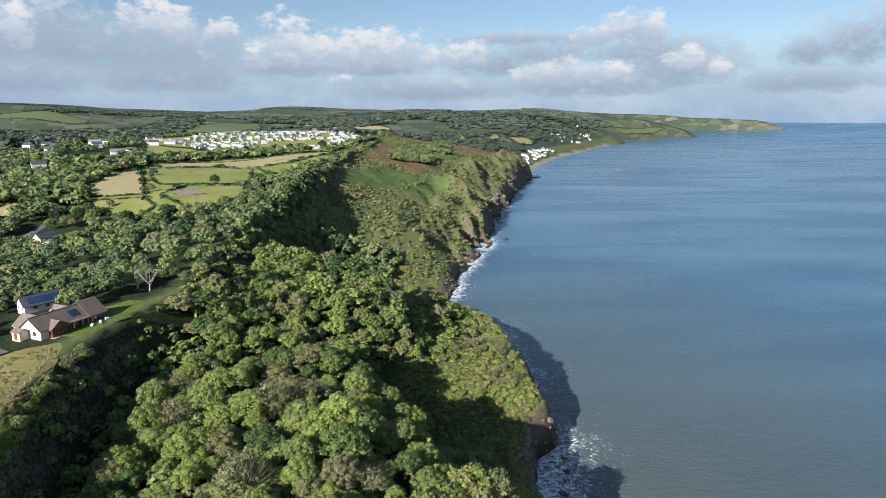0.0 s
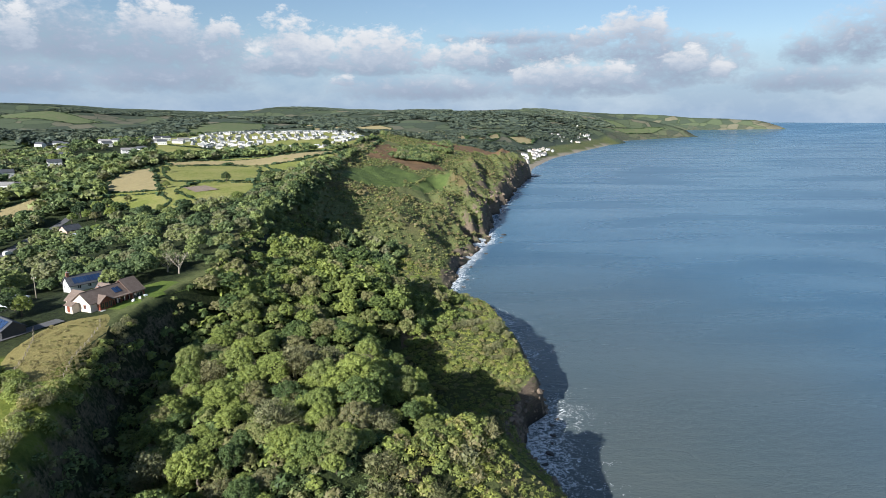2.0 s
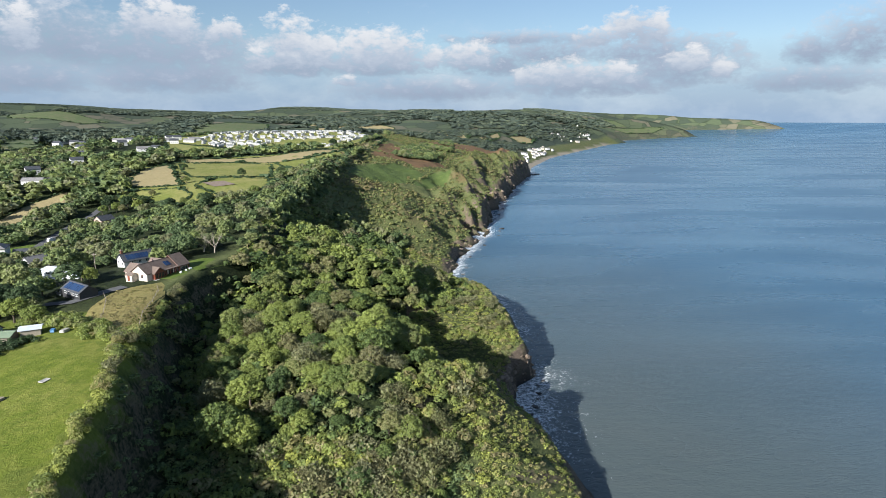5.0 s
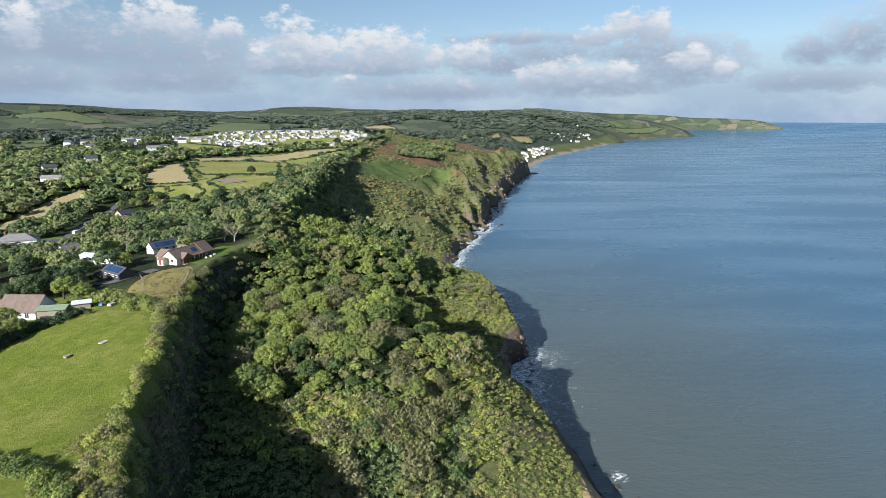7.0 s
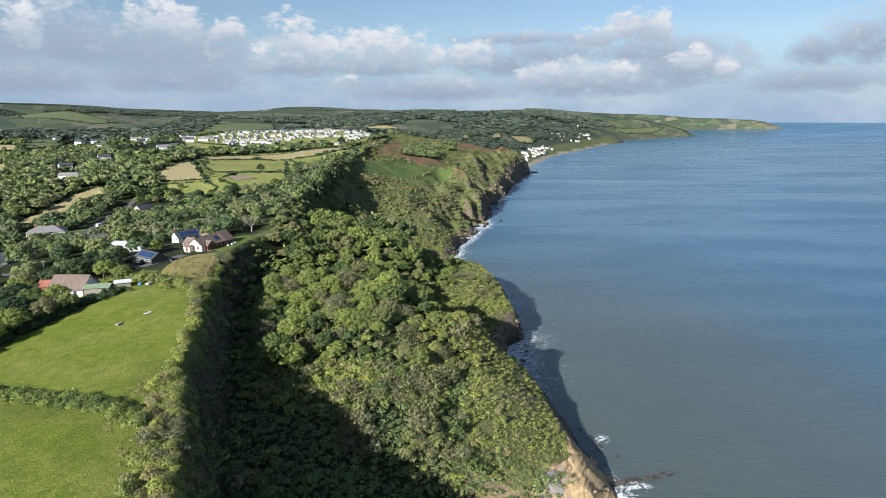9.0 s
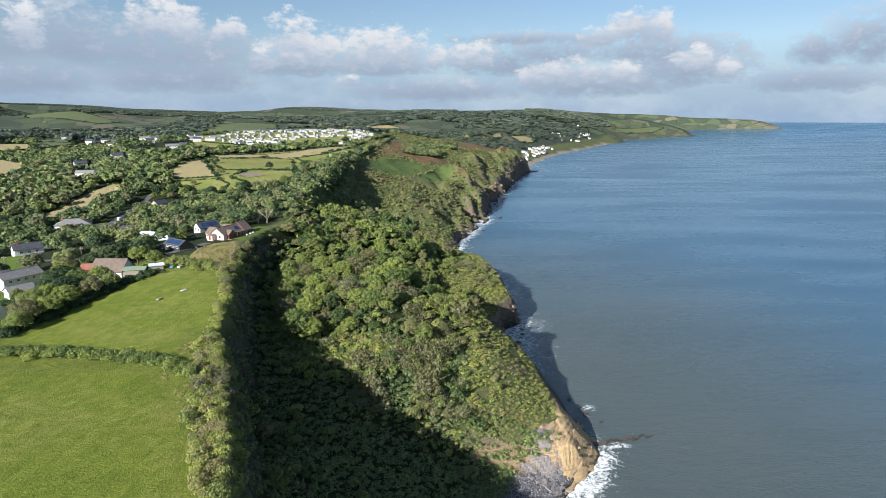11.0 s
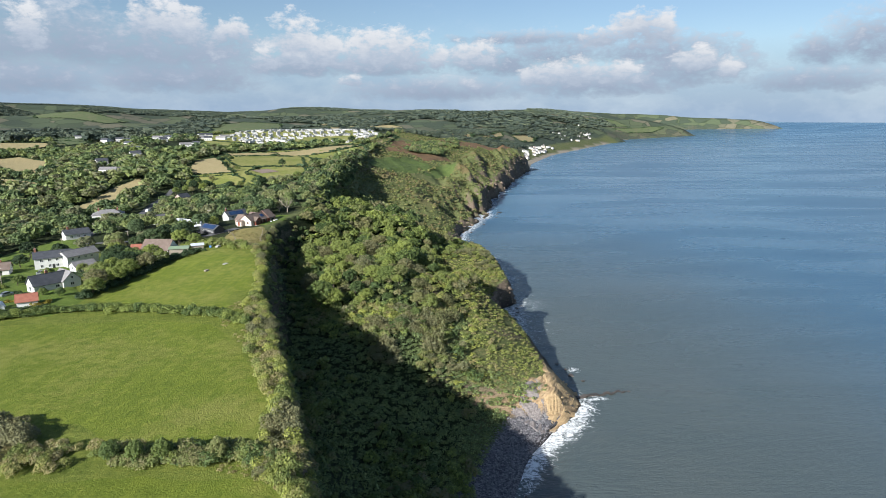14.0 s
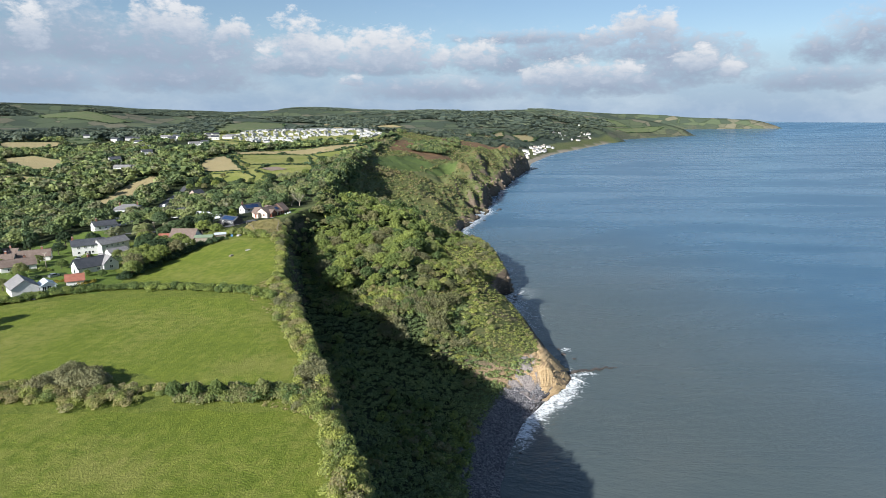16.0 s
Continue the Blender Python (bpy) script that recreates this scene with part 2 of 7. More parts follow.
def ground_z(x, y):
    x, y = np.broadcast_arrays(np.asarray(x, float), np.asarray(y, float))
    near = 1 - sstep(700, 2500, y)
    edge = coast(y)
    # buttresses and gullies shift the slope sideways
    shift = ((vnoise(x, y, 26, 11) - 0.5) * 9 + (vnoise(x, y, 11, 12) - 0.5) * 5 + (vnoise(x, y, 5, 13) - 0.5) * 2.5) * (0.4 + 0.6 * sstep(420, 520, y)) * (1 + 1.2 * sstep(430, 700, y)) + (vnoise(0.35 * x, y, 48, 14) - 0.5) * 42 * sstep(430, 620, y)
    xs = x + shift * sstep(-80, -15, x - edge) * (0.25 + 0.75 * sstep(2, -9, x - edge)) * (1 - sstep(1250, 1400, y))
    xs = np.where(x > edge + 4, x, xs)
    a, b, m = (column(SLOPE, 1, y), column(SLOPE, 2, y)), (column(SLOPE, 3, y), column(SLOPE, 4, y)), (column(SLOPE, 5, y), column(SLOPE, 6, y))
    c, d = (column(LANDWARD, 1, y), column(LANDWARD, 2, y)), (column(LANDWARD, 3, y), column(LANDWARD, 4, y))
    zin = inland(x, y)
    z = np.where(xs > edge, -0.25 * (xs - edge), 0.0)
    stops = [(edge, 0 * edge - 0.6), (np.minimum(a[0], edge - 2), a[1]), b, m, c, d]
    for (x0, z0), (x1, z1) in zip(stops[:-1], stops[1:]):
        t = np.clip((x0 - xs) / np.maximum(x0 - x1, 0.5), 0, 1)
        inside = (xs <= x0) & (xs > x1)
        soft = t * 0.6 + 0.4 * t * t * (3 - 2 * t)
        z = np.where(inside, z0 + (z1 - z0) * soft, z)
    back = sstep(0, 60, d[0] - xs)
    z = np.where(xs <= d[0], d[1] + (zin - d[1]) * back, z)
    # far coast: hills that fall to the shore
    zin = np.where(y > 8200, np.minimum(zin, 45), zin)
    far = np.where(x < edge, np.minimum(zin, 2 + (0.9 + 2.3 * sstep(2800, 3000, y)) * np.maximum(edge - x, 0) ** (0.82 - 0.22 * sstep(2800, 3000, y))), z)
    z = z * near + far * (1 - near)
    z = np.where(x > edge, np.maximum(-0.25 * (x - edge) - 0.6, -8), z)
    # sharp gullies cut into the open cliffs
    z = z + gullies(x, y) * sstep(425, 520, y) * (1 - sstep(1210, 1290, y)) * sstep(1, 12, edge - x) * (1 - sstep(50, 85, edge - x))
    # spurs running down the wooded slope
    spur = np.abs(2 * vnoise(0.45 * x + 0.3 * y, y - 0.55 * x, 30, 22) - 1) - 0.5
    z = z - 9 * spur * sstep(70, 100, y) * (1 - sstep(300, 380, y)) * sstep(6, 22, edge - x) * (1 - sstep(-30, -8, c[0] - x))
    rough = (fbm(x, y, 18, 5, 3) - 0.5) * (2.6 + 3.0 * sstep(430, 560, y)) * sstep(4, 12, edge - x) * (1 - sstep(-4, 10, d[0] - x)) + (fbm(x, y, 90, 6, 2) - 0.5) * 2.0 * sstep(30, 90, d[0] - x)
    return z + rough * (1 - sstep(1200, 1600, y))


def squeeze(p):
    """Bends the distance with the globe and draws what lies past 3 km closer along the line of sight."""
    p = np.array(p, float)
    d = p - np.array(EYE)
    r = np.hypot(d[..., 0], d[..., 1])
    d[..., 2] -= r * r / 1.48e7
    k = np.where(r > 3000, (3000 + (r - 3000) / (1 + np.maximum(r - 3000, 0) / 1850)) / np.maximum(r, 1), 1.0)
    return np.array(EYE) + d * k[..., None]


# ---- materials ----
def material(name):
    m = bpy.data.materials.new(name)
    m.use_nodes = True
    n = Nodes(m.node_tree)
    b = m.node_tree.nodes["Principled BSDF"]
    return m, n, b


def at_metres(n):
    return n.add("ShaderNodeTexCoord").outputs["Object"]


def bump(n, b, height, strength, distance):
    node = n.add("ShaderNodeBump")
    n.wire(height, node.inputs["Height"])
    node.inputs["Strength"].default_value, node.inputs["Distance"].default_value = strength, distance
    n.wire(node.outputs[0], b.inputs["Normal"])


def plain(name, low, high, rough=0.7, scale=3.0, metal=0.0, relief=0.0, spec=0.4):
    """A surface whose colour wanders between two tones at two scales."""
    m, n, b = material(name)
    p = at_metres(n)
    f = n.math("ADD", n.math("MULTIPLY", n.noise(p, scale, 5), 0.6), n.math("MULTIPLY", n.noise(p, scale * 9, 3), 0.4))
    info = n.add("ShaderNodeObjectInfo").outputs["Random"]
    f = n.math("ADD", f, n.math("MULTIPLY", n.math("SUBTRACT", info, 0.5), 0.25))
    n.wire(n.mix(n.ramp(f, [(0.3, 0.0), (0.7, 1.0)]), low, high), b.inputs["Base Color"])
    b.inputs["Roughness"].default_value, b.inputs["Metallic"].default_value = rough, metal
    b.inputs["Specular IOR Level"].default_value = spec
    if relief:
        bump(n, b, f, 0.6, relief)
    return m


def grass_material(name, low, high, dry, dry_amount=0.3, rows=0.0, angle=0.0):
    m, n, b = material(name)
    p = at_metres(n)
    big, mid, small = n.noise(p, 0.035, 4), n.noise(p, 0.35, 5, 0.65), n.noise(p, 1.5, 5, 0.75)
    f = n.math("ADD", n.math("MULTIPLY", mid, 0.45), n.math("MULTIPLY", small, 0.55))
    if rows:
        turn = n.add("ShaderNodeMapping")
        n.wire(p, turn.inputs[0])
        turn.inputs["Rotation"].default_value = (0, 0, angle)
        stretch = n.add("ShaderNodeMapping")
        n.wire(turn.outputs[0], stretch.inputs[0])
        stretch.inputs["Scale"].default_value = (1.0, 0.06, 1.0)
        f = n.math("ADD", n.math("MULTIPLY", f, 1 - rows), n.math("MULTIPLY", n.noise(stretch.outputs[0], 0.9, 4, 0.7), rows))
    col = n.mix(n.ramp(f, [(0.36, 0.0), (0.62, 1.0)]), low, high)
    col = n.mix(n.ramp(n.math("ADD", n.math("MULTIPLY", n.noise(p, 0.09, 5, 0.6), 0.6), n.math("MULTIPLY", mid, 0.4)), [(0.40, 0.35), (0.62, 0.0)]), col, low)
    d = n.ramp(n.math("ADD", n.math("MULTIPLY", big, 0.6), n.math("MULTIPLY", mid, 0.4)), [(0.62 - dry_amount * 0.5, 0.0), (0.85 - dry_amount * 0.4, 1.0)])
    n.wire(n.mix(d, col, dry), b.inputs["Base Color"])
    b.inputs["Roughness"].default_value, b.inputs["Specular IOR Level"].default_value = 0.85, 0.2
    bump(n, b, small, 0.9, 0.45)
    return m


def ground_material():
    """The open land: turf, bracken, straw, wood floor, pebbles and bare rock, by where they lie."""
    m, n, b = material("open_land")
    p = at_metres(n)
    n1, n2, n3, n4 = n.noise(p, 0.02, 5), n.noise(p, 0.14, 6, 0.62), n.noise(p, 0.9, 5, 0.65), n.noise(p, 4.0, 4, 0.7)
    f = n.math("ADD", n.math("MULTIPLY", n2, 0.45), n.math("MULTIPLY", n3, 0.55))
    turf = n.mix(n.ramp(f, [(0.35, 0.0), (0.65, 1.0)]), (0.066, 0.086, 0.030), (0.152, 0.164, 0.062))
    turf = n.mix(n.ramp(n.math("ADD", n.math("MULTIPLY", n1, 0.5), n.math("MULTIPLY", n3, 0.5)), [(0.52, 0.0), (0.66, 0.7)]), turf, (0.185, 0.150, 0.068))
    brack = n.mix(n.ramp(f, [(0.35, 0.0), (0.65, 1.0)]), (0.105, 0.070, 0.036), (0.190, 0.115, 0.062))
    col = n.mix(n.attr("bracken"), turf, brack)
    col = n.mix(n.attr("lush"), col, n.mix(n.ramp(f, [(0.38, 0.0), (0.62, 1.0)]), (0.058, 0.088, 0.024), (0.105, 0.142, 0.040)))
    # wood floor: two very dark olive greens, mixed by noise
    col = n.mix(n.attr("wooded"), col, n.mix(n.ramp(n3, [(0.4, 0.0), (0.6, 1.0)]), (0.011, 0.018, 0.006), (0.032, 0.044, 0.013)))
    # patchwork of small fields far inland
    warp = n.add("ShaderNodeMapping")
    n.wire(p, warp.inputs[0])
    warp.inputs["Scale"].default_value = (0.8, 0.62, 2.4)
    cells = n.cells(warp.outputs[0], 0.0170)
    hue = n.add("ShaderNodeSeparateColor")
    n.wire(cells.outputs["Color"], hue.inputs[0])
    patch = n.ramp(hue.outputs[0], [(0.0, (0.042, 0.056, 0.042)), (0.40, (0.052, 0.070, 0.046)), (0.44, (0.078, 0.100, 0.056)), (0.74, (0.100, 0.120, 0.064)), (0.78, (0.130, 0.120, 0.085)), (0.90, (0.165, 0.148, 0.104)), (0.95, (0.050, 0.066, 0.040))])
    patch = n.scaled(patch, 1.0)
    patch = n.mix(n.ramp(n2, [(0.3, 0.0), (0.7, 0.55)]), patch, (0.055, 0.072, 0.042))
    rim = n.cells(warp.outputs[0], 0.0170, "DISTANCE_TO_EDGE")
    patch = n.mix(n.ramp(n.math("ADD", rim.outputs["Distance"], n.math("MULTIPLY", n3, 0.03)), [(0.03, 0.9), (0.055, 0.0)]), patch, (0.034, 0.048, 0.026))
    col = n.mix(n.attr("farmed"), col, patch)
    # rough grass at the margins of the meadows
    col = n.mix(n.attr("margin"), col, n.mix(n.ramp(f, [(0.38, 0.0), (0.62, 1.0)]), (0.090, 0.122, 0.016), (0.182, 0.205, 0.038)))
    # rock: tilted beds, stained
    beds = n.add("ShaderNodeMapping")
    n.wire(p, beds.inputs[0])
    beds.inputs["Rotation"].default_value, beds.inputs["Scale"].default_value = (0.400, 0.280, 0.240), (0.25, 0.25, 1.6)
    strata = n.noise(beds.outputs[0], 1.3, 6, 0.7, 0.6)
    stone = n.ramp(n.math("ADD", n.math("MULTIPLY", strata, 0.65), n.math("MULTIPLY", n4, 0.35)), [(0.30, (0.045, 0.036, 0.028)), (0.5, (0.140, 0.108, 0.080)), (0.72, (0.300, 0.232, 0.165))])
    stone = n.mix(n.attr("ochre"), stone, n.ramp(strata, [(0.3, (0.260, 0.170, 0.092)), (0.55, (0.470, 0.335, 0.190)), (0.75, (0.560, 0.430, 0.275))]))
    ledge = n.math("MULTIPLY", n.attr("rock"), n.ramp(n.math("ADD", n.math("MULTIPLY", n.attr("rock"), 0.5), n.math("MULTIPLY", n.math("SUBTRACT", n.math("ADD", n.math("MULTIPLY", n3, 0.5), n.math("MULTIPLY", n2, 0.5)), 0.5), 2.2)), [(0.20, 0.0), (0.40, 1.0)]))
    col = n.mix(ledge, col, stone)
    # beach pebbles
    peb = n.cells(p, 1.6)
    tone = n.add("ShaderNodeSeparateColor")
    n.wire(peb.outputs["Color"], tone.inputs[0])
    col = n.mix(n.attr("pebble"), col, n.ramp(tone.outputs[0], [(0.0, (0.060, 0.058, 0.066)), (0.6, (0.150, 0.146, 0.156)), (1.0, (0.260, 0.250, 0.245))]))
    col = n.mix(n.attr("sand"), col, n.mix(n3, (0.272, 0.232, 0.176), (0.368, 0.320, 0.248)))
    col = n.mix(n.attr("wet"), col, (0.022, 0.020, 0.018))
    n.wire(col, b.inputs["Base Color"])
    b.inputs["Roughness"].default_value, b.inputs["Specular IOR Level"].default_value = 0.9, 0.2
    bump(n, b, n.math("ADD", n.math("MULTIPLY", n.math("ADD", n3, n4), 0.5), n.math("MULTIPLY", strata, n.attr("rock"))), 0.8, 0.7)
    return m


def sea_material():
    m, n, b = material("sea_water")
    p = at_metres(n)
    ripple = n.add("ShaderNodeMapping")
    n.wire(p, ripple.inputs[0])
    ripple.inputs["Rotation"].default_value, ripple.inputs["Scale"].default_value = (0, 0, -0.35), (0.45, 1.0, 1.0)
    big, mid, small = n.noise(ripple.outputs[0], 0.03, 4, 0.6), n.noise(ripple.outputs[0], 0.22, 5, 0.62), n.noise(ripple.outputs[0], 0.9, 4, 0.65)
    slick = n.add("ShaderNodeMapping")
    n.wire(p, slick.inputs[0])
    slick.inputs["Scale"].default_value = (0.25, 1.0, 1.0)
    calm = n.noise(slick.outputs[0], 0.011, 5, 0.6, 0.4)
    silt = n.attr("silt")
    deep = n.mix(n.ramp(calm, [(0.38, 0.0), (0.64, 1.0)]), (0.040, 0.102, 0.168), (0.076, 0.152, 0.220))
    col = n.mix(silt, deep, n.mix(n.noise(p, 0.02, 5), (0.066, 0.088, 0.086), (0.094, 0.106, 0.096)))
    lace = n.noise(p, 0.30, 7, 0.72, 1.5)
    streak = n.noise(p, 1.3, 5, 0.7, 0.8)
    foam = n.math("ADD", n.math("MULTIPLY", n.attr("foam"), 0.8), n.math("MULTIPLY", n.math("SUBTRACT", n.math("ADD", n.math("MULTIPLY", lace, 0.65), n.math("MULTIPLY", streak, 0.35)), 0.5), 2.4))
    white = n.math("MULTIPLY", n.ramp(foam, [(0.62, 0.0), (0.85, 1.0)]), n.ramp(n.attr("foam"), [(0.02, 0.0), (0.2, 1.0)]))
    n.wire(n.mix(white, col, (0.80, 0.82, 0.82)), b.inputs["Base Color"])
    n.wire(n.math("ADD", n.math("MULTIPLY", white, 0.5), n.ramp(calm, [(0.35, 0.30), (0.65, 0.24)])), b.inputs["Roughness"])
    b.inputs["IOR"].default_value, b.inputs["Specular IOR Level"].default_value = 1.33, 0.5
    h = n.math("ADD", n.math("ADD", n.math("MULTIPLY", big, 1.2), n.math("MULTIPLY", mid, 0.9)), n.math("MULTIPLY", small, 0.55))
    bump(n, b, n.math("MULTIPLY", h, n.attr("chop")), 0.55, 0.9)
    return m


def leaf_material(name, stops, through=0.35, low=0.80, wide=0.45):
    m, n, b = material(name)
    info = n.add("ShaderNodeObjectInfo").outputs["Random"]
    island = n.add("ShaderNodeNewGeometry").outputs["Random Per Island"]
    tint = n.math("FRACT", n.math("ADD", n.attr("tint"), info))
    f = n.math("ADD", n.math("MULTIPLY", tint, 0.8), n.math("MULTIPLY", island, 0.2))
    col = n.ramp(f, stops)
    light = n.math("ADD", low, n.math("MULTIPLY", n.math("POWER", island, 1.5), wide))
    s = n.scaled(col, light)
    n.wire(s, b.inputs["Base Color"])
    b.inputs["Roughness"].default_value, b.inputs["Specular IOR Level"].default_value = 0.6, 0.25
    t = n.add("ShaderNodeBsdfTranslucent")
    n.wire(s, t.inputs[0])
    mx = n.add("ShaderNodeMixShader")
    mx.inputs[0].default_value = through
    n.wire(b.outputs[0], mx.inputs[1]), n.wire(t.outputs[0], mx.inputs[2])
    n.wire(mx.outputs[0], m.node_tree.nodes["Material Output"].inputs[0])
    return m


LAND, SEA = ground_material(), sea_material()
LEAF = leaf_material("broad_leaves", [(0.0, (0.067, 0.110, 0.046)), (0.22, (0.121, 0.172, 0.054)), (0.42, (0.212, 0.261, 0.070)), (0.56, (0.291, 0.338, 0.081)), (0.68, (0.186, 0.236, 0.076)),
                                      (0.82, (0.253, 0.252, 0.100)), (0.92, (0.232, 0.207, 0.113)), (1.0, (0.113, 0.151, 0.076))])
SCRUB = leaf_material("scrub_leaves", [(0.0, (0.136, 0.185, 0.058)), (0.30, (0.250, 0.287, 0.084)), (0.48, (0.393, 0.416, 0.095)), (0.62, (0.266, 0.298, 0.091)), (0.78, (0.347, 0.293, 0.128)), (0.88, (0.290, 0.266, 0.143)), (1.0, (0.194, 0.226, 0.073))])
DARK = leaf_material("dark_leaves", [(0.0, (0.030, 0.053, 0.022)), (0.6, (0.051, 0.085, 0.035)), (1.0, (0.077, 0.109, 0.043))], 0.2)
TWIG = leaf_material("bare_twigs", [(0.0, (0.131, 0.138, 0.066)), (0.4, (0.200, 0.202, 0.102)), (0.7, (0.177, 0.166, 0.076)), (1.0, (0.117, 0.142, 0.053))], 0.1)
GOLD = leaf_material("golden_leaves", [(0.0, (0.216, 0.173, 0.022)), (1.0, (0.302, 0.259, 0.043))])
BARK = plain("bark", (0.05, 0.04, 0.03), (0.14, 0.115, 0.09), 0.9, 2.0, relief=0.05)

STRAW_TUFT = leaf_material("straw_tufts", [(0.0, (0.210, 0.180, 0.072)), (0.5, (0.300, 0.255, 0.115)), (1.0, (0.150, 0.165, 0.046))], 0.2)

INLAND_LEAF = leaf_material("inland_leaves", [(0.0, (0.078, 0.122, 0.059)), (0.30, (0.129, 0.181, 0.075)), (0.52, (0.199, 0.251, 0.092)), (0.70, (0.275, 0.323, 0.109)), (0.85, (0.226, 0.222, 0.125)), (1.0, (0.115, 0.160, 0.073))], 0.3, 0.72, 0.5)
HEATH = leaf_material("heath_scrub", [(0.0, (0.106, 0.143, 0.057)), (0.4, (0.172, 0.205, 0.073)), (0.7, (0.251, 0.262, 0.088)), (0.9, (0.232, 0.185, 0.103)), (1.0, (0.139, 0.169, 0.062))], 0.35, 0.75, 0.6)

# Far leaves lightened and blued: distance haze put into the colour.
HAZED_LEAF = leaf_material("hazed_woods", [(0.0, (0.062, 0.086, 0.070)), (0.5, (0.090, 0.117, 0.085)), (1.0, (0.137, 0.159, 0.097))], 0.25, 0.92, 0.25)


# ---- mesh helpers ----
def mesh_from(name, verts, faces, mats, attrs=None, smooth=True):
    """A mesh from arrays: verts (n, 3), faces (m, 3) or (m, 4), mats a list of materials, attrs floats per vertex."""
    me = bpy.data.meshes.new(name)
    verts, faces = np.ascontiguousarray(verts, np.float32), np.ascontiguousarray(faces, np.int32)
    n, k = faces.shape
    me.vertices.add(len(verts)), me.loops.add(n * k), me.polygons.add(n)
    me.vertices.foreach_set("co", verts.ravel())
    me.loops.foreach_set("vertex_index", faces.ravel())
    me.polygons.foreach_set("loop_start", np.arange(0, n * k, k, dtype=np.int32))
    me.polygons.foreach_set("use_smooth", np.full(n, smooth))
    for key, values in (attrs or {}).items():
        me.attributes.new(key, "FLOAT", "POINT").data.foreach_set("value", np.ascontiguousarray(values, np.float32).ravel())
    for m in mats:
        me.materials.append(m)
    me.update(calc_edges=True)
    return me


def part(name, bm, mat, parent, label=""):
    """Links a bmesh as one mesh object under a thing or a part."""
    me = bpy.data.meshes.new(name)
    bm.to_mesh(me)
    bm.free()
    me.materials.append(mat)
    ob = new(name, me)
    ob.parent = parent
    return tagged(ob, label)


def group_at(name, m, label, category, group=""):
    """The empty at a thing's base that carries its parts."""
    ob = new(name)
    ob.matrix_world = m
    return tagged(ob, label, category, group)


def spread(a, b, step):
    return np.arange(a, b, step, dtype=float)


def growing(start, stop, step, rate):
    out = [start]
    while abs(out[-1] - start) < abs(stop - start):
        out.append(out[-1] + math.copysign(step, stop - start))
        step *= rate
    return np.array(out)


# ---- ground and sea ----
def in_poly(x, y, poly):
    inside = np.zeros(np.shape(x), bool)
    for (x0, y0), (x1, y1) in zip(poly, poly[1:] + poly[:1]):
        if y0 != y1:
            inside ^= ((y0 > y) != (y1 > y)) & (x < (x1 - x0) * (y - y0) / (y1 - y0) + x0)
    return inside


BRACKEN = [[(-62, 775), (-70, 900), (-45, 960), (-8, 800), (34, 806), (4, 726), (-32, 738)], [(20, 1010), (10, 1150), (100, 1230), (190, 1225), (165, 1150), (95, 1085)]]
LUSH = [[(-76, 585), (-64, 676), (-25, 724), (0, 694), (-20, 622), (-54, 594)], [(-12, 642), (14, 714), (36, 708), (28, 664), (-5, 618)]]


def patches(x, y, polys, seed):
    """1 inside any of the outlines, with ragged borders."""
    wx, wy = x + 22 * (fbm(x, y, 30, seed, 3) - 0.5), y + 34 * (fbm(x, y, 34, seed + 3, 3) - 0.5)
    return np.any([in_poly(wx, wy, p) for p in polys], axis=0).astype(float)


def bracken_mask(x, y):
    loose = sstep(0.62, 0.74, fbm(x, y, 48, 21, 3)) * sstep(450, 560, y) * (1 - sstep(1180, 1260, y)) * 0.6
    return np.maximum(patches(x, y, BRACKEN, 24), loose) * (x < coast(y))


